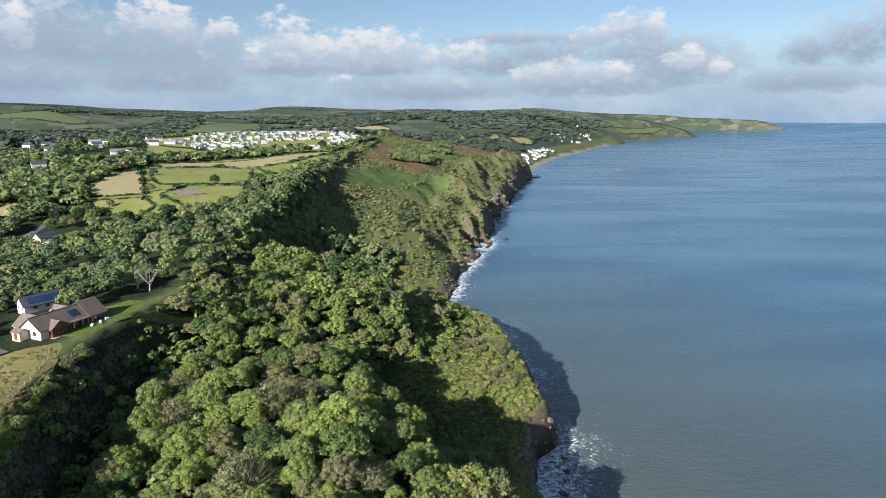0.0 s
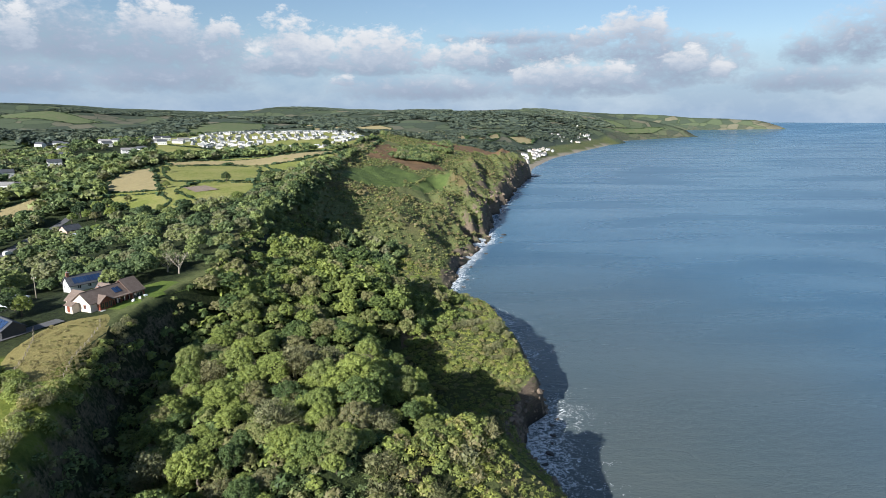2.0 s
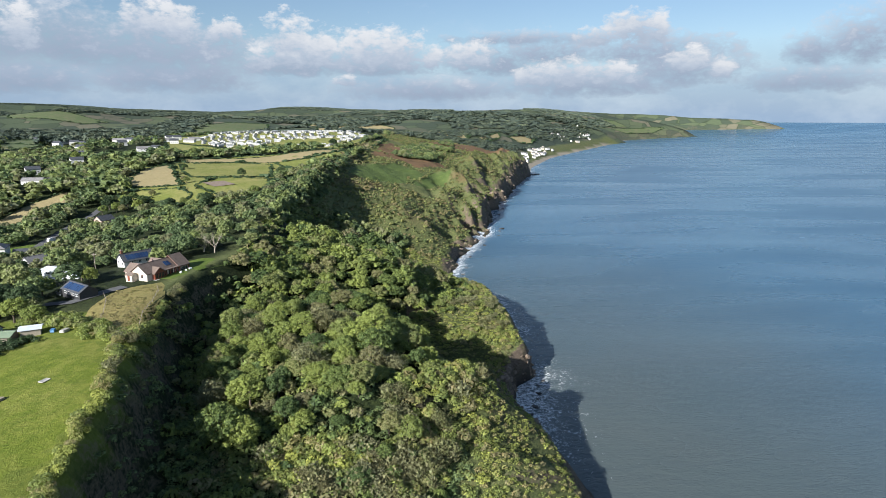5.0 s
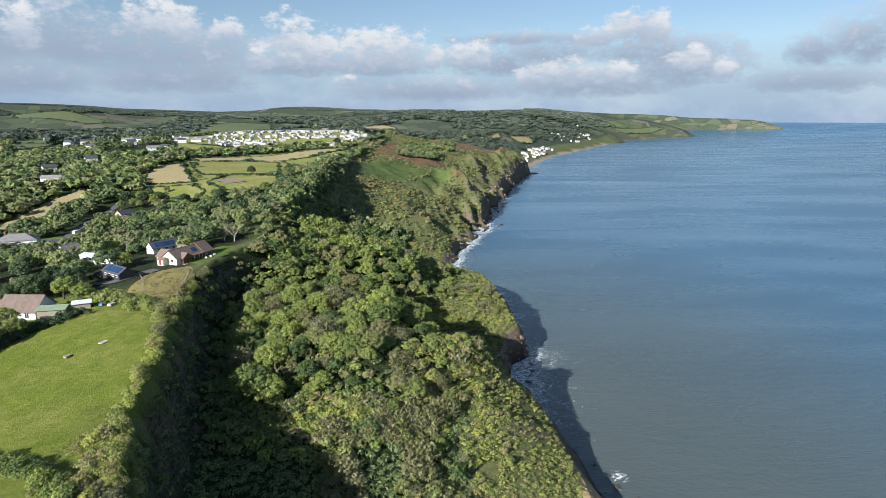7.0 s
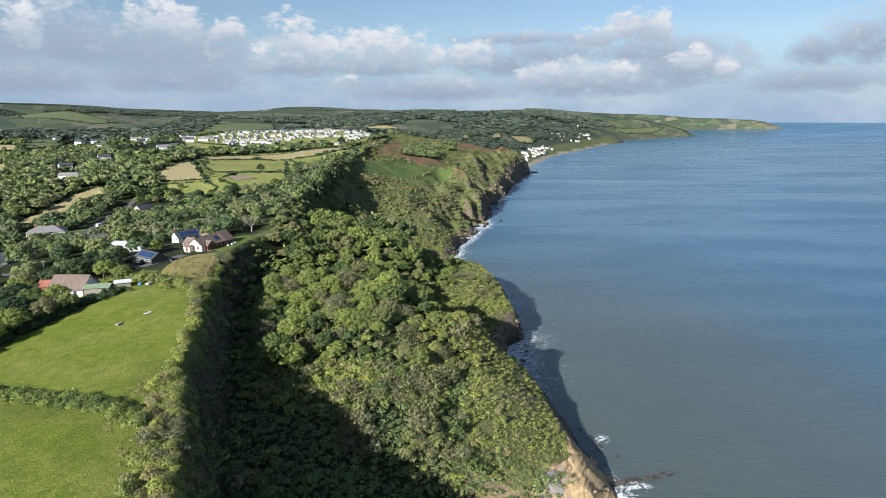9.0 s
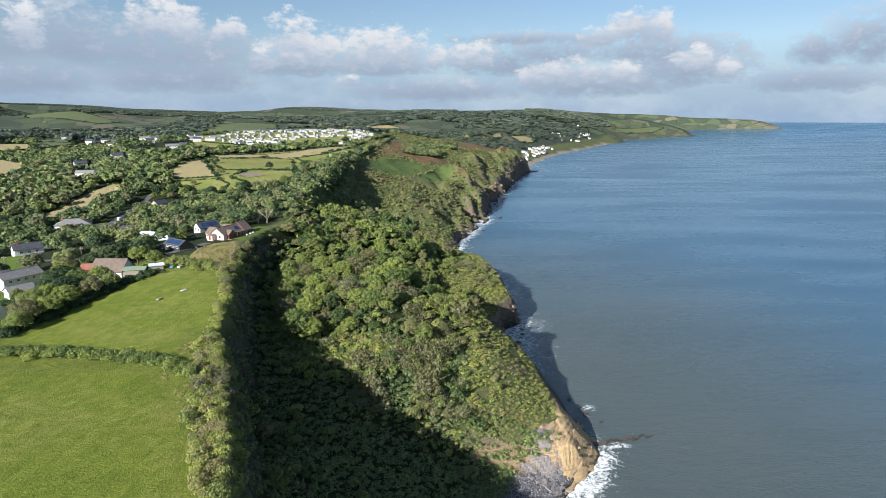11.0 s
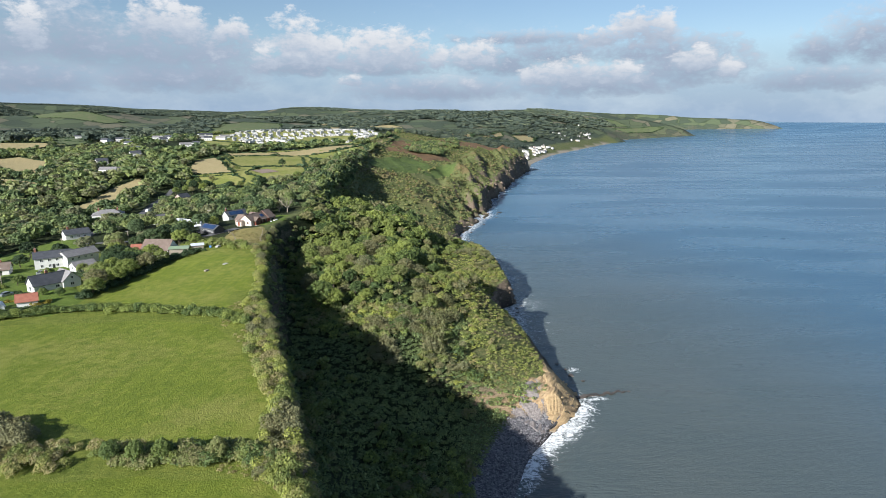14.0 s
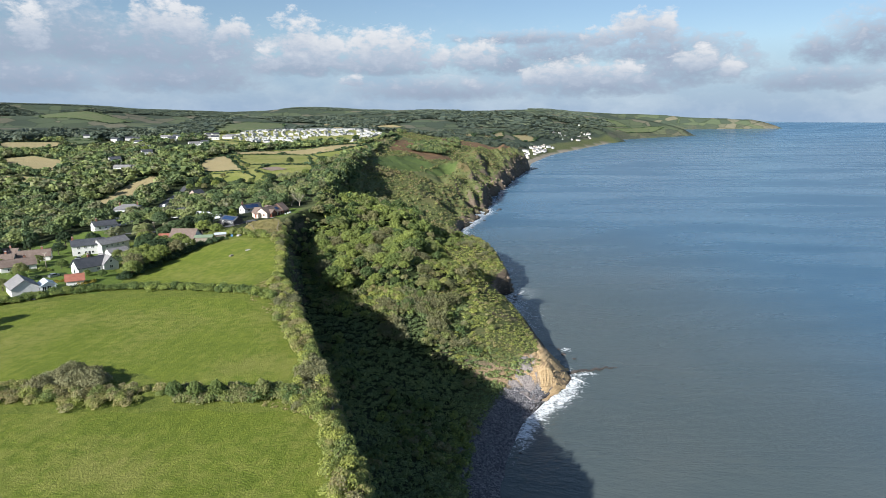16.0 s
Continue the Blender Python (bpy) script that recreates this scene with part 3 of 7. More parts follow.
def make_land():
    xs = np.concatenate([growing(-700, -11000, 14, 1.055)[::-1], spread(-688, -130, 11), spread(-130, 68, 2.4), spread(68, 262, 3.4), growing(262, 10500, 6, 1.035)])
    ys = np.concatenate([spread(-900, -140, 20), spread(-140, 430, 2.4), spread(430, 900, 3.6), spread(900, 1260, 5), growing(1260, 13000, 8, 1.022)])
    gx, gy = np.meshgrid(xs, ys)
    z = ground_z(gx, gy)
    sx, sy = np.gradient(z, xs, axis=1), np.gradient(z, ys, axis=0)
    steep = np.hypot(sx, sy)
    edge = coast(gy)
    off = edge - gx
    a_x, d_x = column(SLOPE, 1, gy), column(LANDWARD, 3, gy)
    cliff = (gx > a_x - 3) & (off > -3) & (gy > 40) & (z < np.where(gy < 380, 14, 7) + 12 * (fbm(gx, gy, 22, 35, 3) - 0.5))
    rock = np.clip(sstep(0.75, 1.3, steep) * (off < 60) + 0.8 * cliff, 0, 1) * (gy < 4200) * (1 - sstep(1230, 1330, gy) * (1 - sstep(2900, 3000, gy)))
    rock = np.maximum(rock, 0.6 * sstep(1.0, 1.7, steep) * (np.abs(gx - d_x) < 16) * (gy < 200))
    rock = np.maximum(rock, 0.5 * (gy > 2950) * sstep(66, 40, z + 24 * (fbm(gx, gy, 150, 36, 3) - 0.5)) * (off < 400))
    cove = np.hypot(gx - 54, (gy - 61) * 0.8)
    face = (gy > 38) * (gy < 60) * (gx > 10) * (off > -2) * sstep(0.45, 0.7, steep) * sstep(14, 11, z)
    rock = np.maximum(np.maximum(rock, sstep(25, 17, cove) * sstep(15, 11, z)), face)
    bare = in_poly(gx + 5 * (vnoise(gx, gy, 7, 37) - 0.5), gy + 5 * (vnoise(gx, gy, 7, 38) - 0.5), OCHRE_FACE) * (z > 0.6)
    rock = np.maximum(rock, bare)
    masks = {
        "rock": rock,
        "ochre": np.maximum(np.maximum(0.6 * sstep(27, 18, cove), 0.5 * face), bare) * (z > 0.8),
        "pebble": (gy < 48) * (z < 4.5) * (gx > a_x - 6) * (off > -6),
        "sand": sstep(1235, 1300, gy) * (1 - sstep(2700, 2900, gy)) * (off < 26) * (z < 6) * (off > -20),
        "wet": sstep(1.3, 0.3, z) * (off > -8) * (gy > 30) * (gy < 1240),
        "bracken": bracken_mask(gx, gy),
        "lush": patches(gx, gy, LUSH, 26),
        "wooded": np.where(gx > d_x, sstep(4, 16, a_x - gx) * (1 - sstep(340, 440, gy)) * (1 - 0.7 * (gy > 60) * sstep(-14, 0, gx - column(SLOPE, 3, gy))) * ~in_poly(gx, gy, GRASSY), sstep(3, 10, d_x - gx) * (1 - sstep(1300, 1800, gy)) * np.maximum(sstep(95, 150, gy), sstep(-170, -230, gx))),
        "margin": (gx < d_x + 2) * (gy < 128) * sstep(-190, -165, gx),
        "farmed": sstep(1300, 1900, np.hypot(gx, gy)) * ((off > 60) | (gy > 2900)),
    }
    keep = (z > -6.5) & (off > -40)
    idx = np.arange(gx.size).reshape(gx.shape)
    quads = np.stack([idx[:-1, :-1], idx[:-1, 1:], idx[1:, 1:], idx[1:, :-1]], -1).reshape(-1, 4)
    quads = quads[keep.ravel()[quads].any(1)]
    used = np.unique(quads)
    remap = np.zeros(gx.size, np.int64)
    remap[used] = np.arange(len(used))
    v = squeeze(np.stack([gx, gy, z], -1).reshape(-1, 3)[used])
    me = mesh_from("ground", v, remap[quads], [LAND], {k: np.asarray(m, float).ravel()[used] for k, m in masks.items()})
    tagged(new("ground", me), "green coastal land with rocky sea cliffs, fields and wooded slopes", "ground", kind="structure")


def make_sea():
    xs = np.concatenate([spread(-60, 130, 2.5), spread(130, 330, 6), growing(330, 26000, 9, 1.075)])
    ys = np.concatenate([spread(-900, -60, 30), spread(-60, 430, 2.5), spread(430, 1260, 6), growing(1260, 30000, 14, 1.06)])
    gx, gy = np.meshgrid(xs, ys)
    off = gx - coast(gy)
    surf = 7 + 9 * vnoise(gx, gy, 26, 31) + 8 * sstep(380, 460, gy) + 4 * np.exp(-((gy - 40) / 40) ** 2)
    foam = (0.78 + 0.12 * sstep(370, 420, gy)) * np.exp(-np.maximum(off - 1, 0) / surf * (1.25 - 0.35 * sstep(370, 420, gy))) * (gy < 1350)
    foam *= 0.45 + 0.55 * np.maximum(np.maximum(sstep(360, 420, gy), np.exp(-((gy - 35) / 42.0) ** 2)), 0.75 * np.exp(-((gy - 190) / 30.0) ** 2))
    foam = np.minimum(foam * (1 + 0.9 * np.exp(-((gy - 42) / 34.0) ** 2)), 1.0)
    foam = np.maximum(foam, 0.9 * np.exp(-np.maximum(off, 0) / 9.0) * np.exp(-((gy - 52) / 26.0) ** 2))
    foam = np.maximum(foam, 0.97 * np.exp(-np.maximum(off - 6, 0) / 40.0) * np.maximum(np.exp(-((gy - 180) / 70.0) ** 2), 0.90 * np.exp(-((gy - 300) / 90.0) ** 2)))
    foam = np.maximum(foam, 0.90 * np.exp(-np.maximum(off - 2, 0) / 20.0) * sstep(350, 400, gy) * (1 - sstep(1100, 1250, gy)))
    foam = np.maximum(foam, 0.95 * np.exp(-((gx - 66) / 11.0) ** 2 - ((gy - 68) / 5.0) ** 2) * (off > -1))
    foam = np.maximum(foam, 0.95 * np.exp(-((gx - 64) / 6.0) ** 2 - ((gy - 98) / 6.0) ** 2))
    foam = np.maximum(foam, 0.6 * np.exp(-((gx - 74) ** 2 + (gy - 80) ** 2) / 90.0))
    far = np.hypot(gx - 30, (gy - 20) * 0.55)
    silt = (1 - sstep(60, 330, far + 60 * (fbm(gx, gy, 160, 33) - 0.5))) * 0.95
    idx = np.arange(gx.size).reshape(gx.shape)
    quads = np.stack([idx[:-1, :-1], idx[:-1, 1:], idx[1:, 1:], idx[1:, :-1]], -1).reshape(-1, 4)
    v = squeeze(np.stack([gx, gy, 0 * gx], -1).reshape(-1, 3))
    # the sheet ends a little inside the land
    quads = quads[(off.ravel()[quads] > -60).any(1)]
    used = np.unique(quads)
    remap = np.zeros(gx.size, np.int64)
    remap[used] = np.arange(len(used))
    me = mesh_from("sea", v[used], remap[quads], [SEA], {"foam": foam.ravel()[used], "silt": silt.ravel()[used], "chop": (1 - 0.965 * sstep(150, 1000, np.hypot(gx, gy))).ravel()[used]})
    tagged(new("sea", me), "calm blue-grey sea with white foam along the rocks", "sea", kind="structure")


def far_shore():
    """The low pale coast across the bay, where the sea ends; haze is painted into its colour."""
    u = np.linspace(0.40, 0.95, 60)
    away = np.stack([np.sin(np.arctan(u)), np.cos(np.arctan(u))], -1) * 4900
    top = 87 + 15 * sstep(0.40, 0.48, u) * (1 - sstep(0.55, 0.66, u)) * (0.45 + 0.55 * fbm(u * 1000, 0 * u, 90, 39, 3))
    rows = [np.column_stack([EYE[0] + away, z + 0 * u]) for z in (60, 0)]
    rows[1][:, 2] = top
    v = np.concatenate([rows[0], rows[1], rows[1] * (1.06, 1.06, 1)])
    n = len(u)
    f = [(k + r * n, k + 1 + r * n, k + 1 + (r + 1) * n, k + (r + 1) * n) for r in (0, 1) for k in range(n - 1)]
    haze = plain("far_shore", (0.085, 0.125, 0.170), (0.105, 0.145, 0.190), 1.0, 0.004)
    tagged(new("backdrop_far_shore", mesh_from("backdrop_far_shore", v, np.array(f)[:, ::-1], [haze])), "low shore across the bay, coloured pale blue-grey for haze", "coast", kind="structure")


make_land()
make_sea()
far_shore()

# ---- fields, lawns and lanes laid over the land ----
MEADOW = grass_material("meadow_grass", (0.088, 0.124, 0.012), (0.196, 0.230, 0.030), (0.240, 0.230, 0.062), 0.30, 0.35, 0.15)
PASTURE = grass_material("pasture_grass", (0.130, 0.155, 0.032), (0.210, 0.232, 0.056), (0.290, 0.258, 0.100), 0.40, 0.3, 0.9)
# Distant pasture, its greens greyed to stand for haze.
PASTURE_HAZED = grass_material("hazed_grass", (0.076, 0.104, 0.046), (0.122, 0.150, 0.064), (0.150, 0.140, 0.085), 0.30)
STRAW = grass_material("dry_straw_grass", (0.250, 0.205, 0.100), (0.390, 0.325, 0.170), (0.200, 0.195, 0.075), 0.18, 0.35, 0.6)
LAWN = grass_material("mown_lawn", (0.080, 0.125, 0.020), (0.140, 0.190, 0.034), (0.18, 0.19, 0.058), 0.15)
TUSSOCK = grass_material("rough_dry_grass", (0.200, 0.172, 0.058), (0.350, 0.290, 0.115), (0.130, 0.150, 0.036), 0.25)
BARE_EARTH = plain("bare_earth", (0.130, 0.095, 0.075), (0.250, 0.200, 0.155), 0.95, 0.5, relief=0.05)
TARMAC = plain("tarmac", (0.080, 0.080, 0.084), (0.136, 0.136, 0.136), 0.9, 0.6, relief=0.01)


def drape(name, poly, mat, label, lift=0.25, cell=6.0):
    """A sheet of ground cover with the given outline, lying on the land."""
    p = np.array(poly, float)
    bm = bmesh.new()
    ring = []
    for a, b in zip(p, np.roll(p, -1, 0)):
        for k in range(max(1, int(np.hypot(*(b - a)) / cell))):
            q = a + (b - a) * k / max(1, int(np.hypot(*(b - a)) / cell))
            q = q + (vnoise(q[0], q[1], 5, 41) - 0.5) * 1.6
            ring.append(bm.verts.new((q[0], q[1], 0)))
    bm.faces.new(ring)
    span = p.max(0) - p.min(0)
    for axis in (0, 1):
        for k in range(1, int(span[axis] / cell)):
            co, no = [0, 0, 0], [0, 0, 0]
            co[axis], no[axis] = p[:, axis].min() + k * cell, 1
            bmesh.ops.bisect_plane(bm, geom=bm.verts[:] + bm.edges[:] + bm.faces[:], plane_co=co, plane_no=no)
    co = np.array([v.co for v in bm.verts])
    co[:, 2] = ground_z(co[:, 0], co[:, 1]) + lift
    if cell <= 6:
        co[[v.is_boundary for v in bm.verts], 2] -= lift + 0.03
    co = squeeze(co)
    for v, c in zip(bm.verts, co):
        v.co = c
    bmesh.ops.recalc_face_normals(bm, faces=bm.faces)
    if sum(f.normal.z for f in bm.faces) < 0:
        bmesh.ops.reverse_faces(bm, faces=bm.faces)
    ob = part(name, bm, mat, None, label)
    for f in ob.data.polygons:
        f.use_smooth = True
    return tagged(ob, kind="structure", category=name.split("_")[0])


FIELDS = {
    "backing": ([(-290, 590), (-262, 655), (-212, 700), (-150, 690), (-104, 745), (-88, 700), (-90, 640), (-128, 470), (-131, 398), (-185, 410), (-232, 445), (-262, 492)], PASTURE, "rough green pasture around the hedged fields"),
    "near": ([(-160, -2), (-140, 13), (-97, 17), (-73, 9), (-62, -3), (-48, -30), (-41, -47), (-42, -60), (-64, -62), (-72, -63), (-75, -56), (-82, -52), (-100, -53), (-112, -57), (-160, -58)], MEADOW, "bright green meadow bounded by overgrown hedges"),
    "front": ([(-200, -73), (-92, -72.5), (-71, -71.5), (-60, -70), (-39, -71), (-31, -78), (-24, -110), (-60, -300), (-220, -300)], MEADOW, "bright green meadow along the cliff edge"),
    "upper": ([(-126, 39), (-98, 30), (-74, 23), (-69, 38), (-72, 56), (-78, 81), (-86, 98), (-103, 107), (-117, 92), (-123, 64)], MEADOW, "green mown meadow with curved cutting lines"),
    "dry_corner": ([(-274, 512), (-282, 548), (-272, 613), (-240, 545), (-206, 470), (-258, 484)], STRAW, "dry straw-coloured field behind a hedge"),
    "tree": ([(-262, 618), (-209, 634), (-162, 612), (-136, 498), (-214, 516), (-232, 545)], PASTURE, "green pasture with a lone tree"),
    "clifftop_green": ([(-160, 622), (-126, 636), (-98, 722), (-87, 681), (-86, 630), (-132, 564)], PASTURE, "bright green field tapering along the clifftop"),
    "strip": ([(-274, 654), (-240, 668), (-166, 682), (-120, 742), (-98, 724), (-126, 640), (-162, 626), (-209, 640), (-262, 634)], STRAW, "strip of dry pale grass above a pasture"),
    "lower": ([(-192, 462), (-184, 496), (-135, 486), (-118, 418), (-140, 402), (-162, 428)], PASTURE, "green pasture between hedges"),
    "low_left": ([(-262, 474), (-202, 458), (-185, 436), (-184, 412), (-246, 446)], PASTURE, "narrow green pasture below a straw field"),
    "bare_patch": ([(-188, 470), (-172, 474), (-156, 456), (-172, 450)], BARE_EARTH, "patch of bare brown earth in a pasture"),
    "park_side": ([(-430, 1000), (-256, 792), (-214, 730), (-285, 690), (-330, 760)], PASTURE, "bright green field below the caravan park"),
    "sloping": ([(-318, 330), (-284, 333), (-282, 413), (-288, 460), (-305, 472), (-316, 431)], STRAW, "dry brown sloping field among woods"),
    "far_dry": ([(-640, 730), (-606, 757), (-519, 687), (-416, 495), (-456, 504), (-536, 573)], STRAW, "dry straw field beyond the wooded valley"),
    "far_stubble": ([(-483, 492), (-433, 471), (-384, 443), (-384, 418), (-451, 446)], STRAW, "dry stubble field beyond the wooded valley"),
    "far_green": ([(-1000, 1500), (-788, 1330), (-615, 970), (-782, 1107)], PASTURE_HAZED, "distant green field among woods"),
    "far_pale": ([(-816, 990), (-710, 975), (-624, 911), (-650, 824), (-720, 849)], STRAW, "distant pale field among hedges"),
    "far_stubble_gold": ([(172, 1767), (262, 2005), (256, 1906), (196, 1730)], STRAW, "distant straw-coloured stubble field above the town"),
    "far_wheat": ([(291, 1976), (440, 2240), (368, 1965), (322, 1905)], STRAW, "distant pale wheat field above the town"),
    "park": ([(-500, 1050), (-520, 1270), (-400, 1300), (-150, 1300), (-72, 1020), (-106, 745), (-208, 745), (-324, 905)], PASTURE, "grass of the caravan park"),
    "hill_green": ([(-890, 2304), (-910, 2432), (-825, 2657), (-673, 2721), (-560, 2250), (-724, 2318)], PASTURE_HAZED, "distant green pasture behind the caravan park"),
    "hill_straw": ([(-70, 1400), (-95, 2276), (-250, 2600), (-420, 2590), (-330, 1900), (-200, 1420)], STRAW, "distant straw field behind the caravan park"),
    "hill_mown": ([(-380, 1500), (-250, 1420), (-350, 1950), (-480, 2050)], PASTURE_HAZED, "distant mown field behind the caravan park"),
    "hill_stubble": ([(20, 1450), (120, 1560), (160, 1900), (60, 2150), (-50, 2100), (-20, 1500)], STRAW, "distant stubble field above the seaside town"),
    "village_green": ([(-620, 870), (-829, 1190), (-815, 1290), (-600, 940)], PASTURE_HAZED, "bright green field beside the village"),
    "hill_pale": ([(-1772, 2688), (-1828, 2795), (-1672, 2900), (-1400, 2800), (-1450, 2690), (-1635, 2713)], PASTURE_HAZED, "distant pale green hill field"),
    "hill_top": ([(-1100, 2950), (-1000, 3300), (-600, 3400), (-560, 3050)], PASTURE_HAZED, "distant green hill field among woods"),
    "hill_brown": ([(-520, 2750), (-420, 3100), (-80, 3050), (-120, 2720)], STRAW, "distant brown hill field"),
    "headland_straw": ([(900, 3450), (960, 3620), (1200, 3760), (1250, 3640), (1100, 3470)], PASTURE_HAZED, "dull green field on the far headland"),
    "headland_green": ([(1080, 3420), (1270, 3620), (1480, 3860), (1600, 3950), (1420, 3700), (1180, 3440)], PASTURE_HAZED, "green field on the far headland"),
    "clifftop_dry": ([(-102, 700), (-70, 1000), (-57, 985), (-71, 815), (-88, 710)], STRAW, "dry pale strip of clifftop grass"),
}
for key, (poly, mat, label) in FIELDS.items():
    drape("field_" + key, poly, mat, label, 0.12 if poly[0][1] < 120 else 0.45 if key == "backing" else 0.95 if key == "bare_patch" else 0.8, 6.0 if poly[0][1] < 120 else 40.0 if poly[0][1] > 1300 else 24.0)
LAWNS = {
    "house": ([(-101, 189), (-98, 200), (-91, 199), (-83, 190), (-89, 175), (-97, 160), (-101, 165)], LAWN, "smooth green garden lawn beside the bungalow"),
    "gardens": ([(-165, 30), (-130, 20), (-128, 40), (-150, 70), (-175, 120), (-195, 165), (-215, 170), (-225, 120), (-205, 70), (-190, 45)], LAWN, "green garden lawns among houses"),
    "villa": ([(-262, 250), (-215, 245), (-190, 270), (-205, 300), (-236, 310), (-262, 290)], LAWN, "green villa lawn with clipped hedges"),
    "orchard": ([(-153, 252), (-152, 266), (-150, 288), (-143, 277), (-144, 255), (-143, 241)], LAWN, "strip of sunny grass between trees"),
    "glade": ([(-190, 396), (-174, 412), (-172, 430), (-162, 420), (-170, 396)], LAWN, "sunny green glade among trees"),
    "bungalow": ([(-232, 365), (-205, 350), (-196, 385), (-222, 400)], LAWN, "small green front lawn"),
}
for key, (poly, mat, label) in LAWNS.items():
    drape("lawn_" + key, poly, mat, label, 0.14 if key == "house" else 0.55, 6.0)
drape("verge_dry", [(-107, 126), (-110, 146), (-104, 157), (-97, 161), (-92, 152), (-87, 132), (-82, 113), (-93, 109)], TUSSOCK, "rough dry grassy bank below the bungalow", 0.22, 5.0)


def ribbon(name, line, width, mat, label, lift=0.3):
    p = np.array(line, float)
    dense = []
    for a, b in zip(p[:-1], p[1:]):
        k = max(2, int(np.hypot(*(b - a)) / 4))
        dense += [a + (b - a) * i / k for i in range(k)]
    dense = np.array(dense + [p[-1]])
    t = np.gradient(dense, axis=0)
    t /= np.hypot(t[:, 0], t[:, 1])[:, None]
    side = np.stack([-t[:, 1], t[:, 0]], -1) * width / 2
    rows = []
    for s in (-1, -0.33, 0.33, 1):
        q = dense + side * s
        rows.append(np.column_stack([q, ground_z(dense[:, 0], dense[:, 1]) + lift]))
    v = np.stack(rows, 1).reshape(-1, 3)
    n = len(dense)
    f = [(i * 4 + j, i * 4 + j + 1, i * 4 + j + 5, i * 4 + j + 4) for i in range(n - 1) for j in range(3)]
    ob = new(name, mesh_from(name, v, np.array(f)[:, ::-1], [mat]))
    return tagged(ob, label, "road", kind="structure")


LANE = [(-150, 12), (-165, 50), (-176, 80), (-184, 116), (-196, 161), (-222, 250), (-224, 285), (-239, 350), (-253, 429)]
DRIVE = [(-190, 150), (-160, 148), (-135, 140), (-118, 139), (-113, 147), (-108, 155)]
ribbon("road_lane", LANE, 5.0, TARMAC, "narrow grey tarmac lane through the village", 0.35)
GRAVEL = plain("pale_gravel", (0.26, 0.22, 0.18), (0.40, 0.35, 0.29), 0.9, 0.8, relief=0.01)
ribbon("road_gravel", [(-167, 56), (-160, 66), (-156, 76), (-160, 86)], 4.5, GRAVEL, "pale gravel drive between two white houses", 0.3)
ribbon("road_gravel", [(-160, 40), (-152, 42), (-146, 40)], 3.5, GRAVEL, "short pale gravel drive to a garage", 0.3)
ribbon("road_drive", DRIVE, 4.5, TARMAC, "grey tarmac drive leading to the bungalow", 0.35)


# ---- trees and scrub ----
rng = np.random.default_rng(5)


def unit(v):
    return v / np.maximum(np.linalg.norm(v, axis=-1, keepdims=True), 1e-9)


def foliage(lobes, count, size, wild=0.7, corners=4, droop=-0.35):
    """Leaf sprays over a crown of overlapping lobes (rows of x, y, z, rx, ry, rz): verts, faces."""
    lobes = np.array(lobes, float)
    c, r = lobes[:, :3], lobes[:, 3:]
    weight = (r[:, 0] * r[:, 2]) ** 0.9
    pts, out = [], []
    while sum(map(len, pts)) < count:
        k = rng.choice(len(c), count * 2, p=weight / weight.sum())
        d = unit(rng.normal(size=(count * 2, 3)))
        keep = d[:, 2] > droop
        k, d = k[keep], d[keep]
        p = c[k] + r[k] * d * (0.70 + 0.42 * rng.random((len(k), 1)))
        inside = np.zeros(len(p), bool)
        for j in range(len(c)):
            inside |= (((p - c[j]) / r[j]) ** 2).sum(1) < 0.60
        pts.append(p[~inside]), out.append(unit(d[~inside] / r[k[~inside]]))
    p, o = np.concatenate(pts)[:count], np.concatenate(out)[:count]
    n = unit(o + wild * rng.normal(size=o.shape) * 0.6 + np.array([0, 0, 0.25]))
    t = unit(np.cross(n, rng.normal(size=n.shape)))
    s = np.cross(n, t)
    length = size * (0.65 + 0.7 * rng.random((count, 1)))
    if corners == 4:
        v = np.stack([p + t * length, p + s * length * 0.62, p - t * length * 0.9, p - s * length * 0.62], 1)
    else:
        v = np.stack([p + t * length * 1.1, p - t * length * 0.6 + s * length * 0.85, p - t * length * 0.6 - s * length * 0.85], 1)
    return v.reshape(-1, 3), np.arange(count * corners).reshape(-1, corners)


def tree_lobes(radius, height, n):
    """A crown: a core with clumps set over its dome, uneven in size and reach."""
    lean = rng.normal(size=2) * radius * 0.12
    rows = [(lean[0], lean[1], height * 0.55, radius * 0.66, radius * 0.66, height * 0.33)]
    for k in range(n):
        a, down = 2.4 * k + 0.9 * rng.random(), math.acos(1 - 1.35 * (k + 0.5) / n)
        out = radius * (0.62 + 0.26 * rng.random()) * math.sin(down)
        size = radius * (0.20 + 0.17 * rng.random()) * (12 / n) ** 0.3
        rows.append((lean[0] + out * math.cos(a), lean[1] + out * math.sin(a), height * (0.54 + (0.30 + 0.10 * rng.random()) * math.cos(down)), size, size, size * (0.75 + 0.4 * rng.random())))
    return rows


def dome_lobes(radius, height, n):
    rows = [(0, 0, height * 0.35, radius * 0.75, radius * 0.75, height * 0.6)]
    for k in range(n):
        a, out = 2.4 * k + rng.random(), radius * 0.6 * (0.6 + 0.5 * rng.random())
        size = radius * (0.38 + 0.2 * rng.random())
        rows.append((out * math.cos(a), out * math.sin(a), height * (0.25 + 0.4 * rng.random()), size, size, size * 0.85))
    return rows


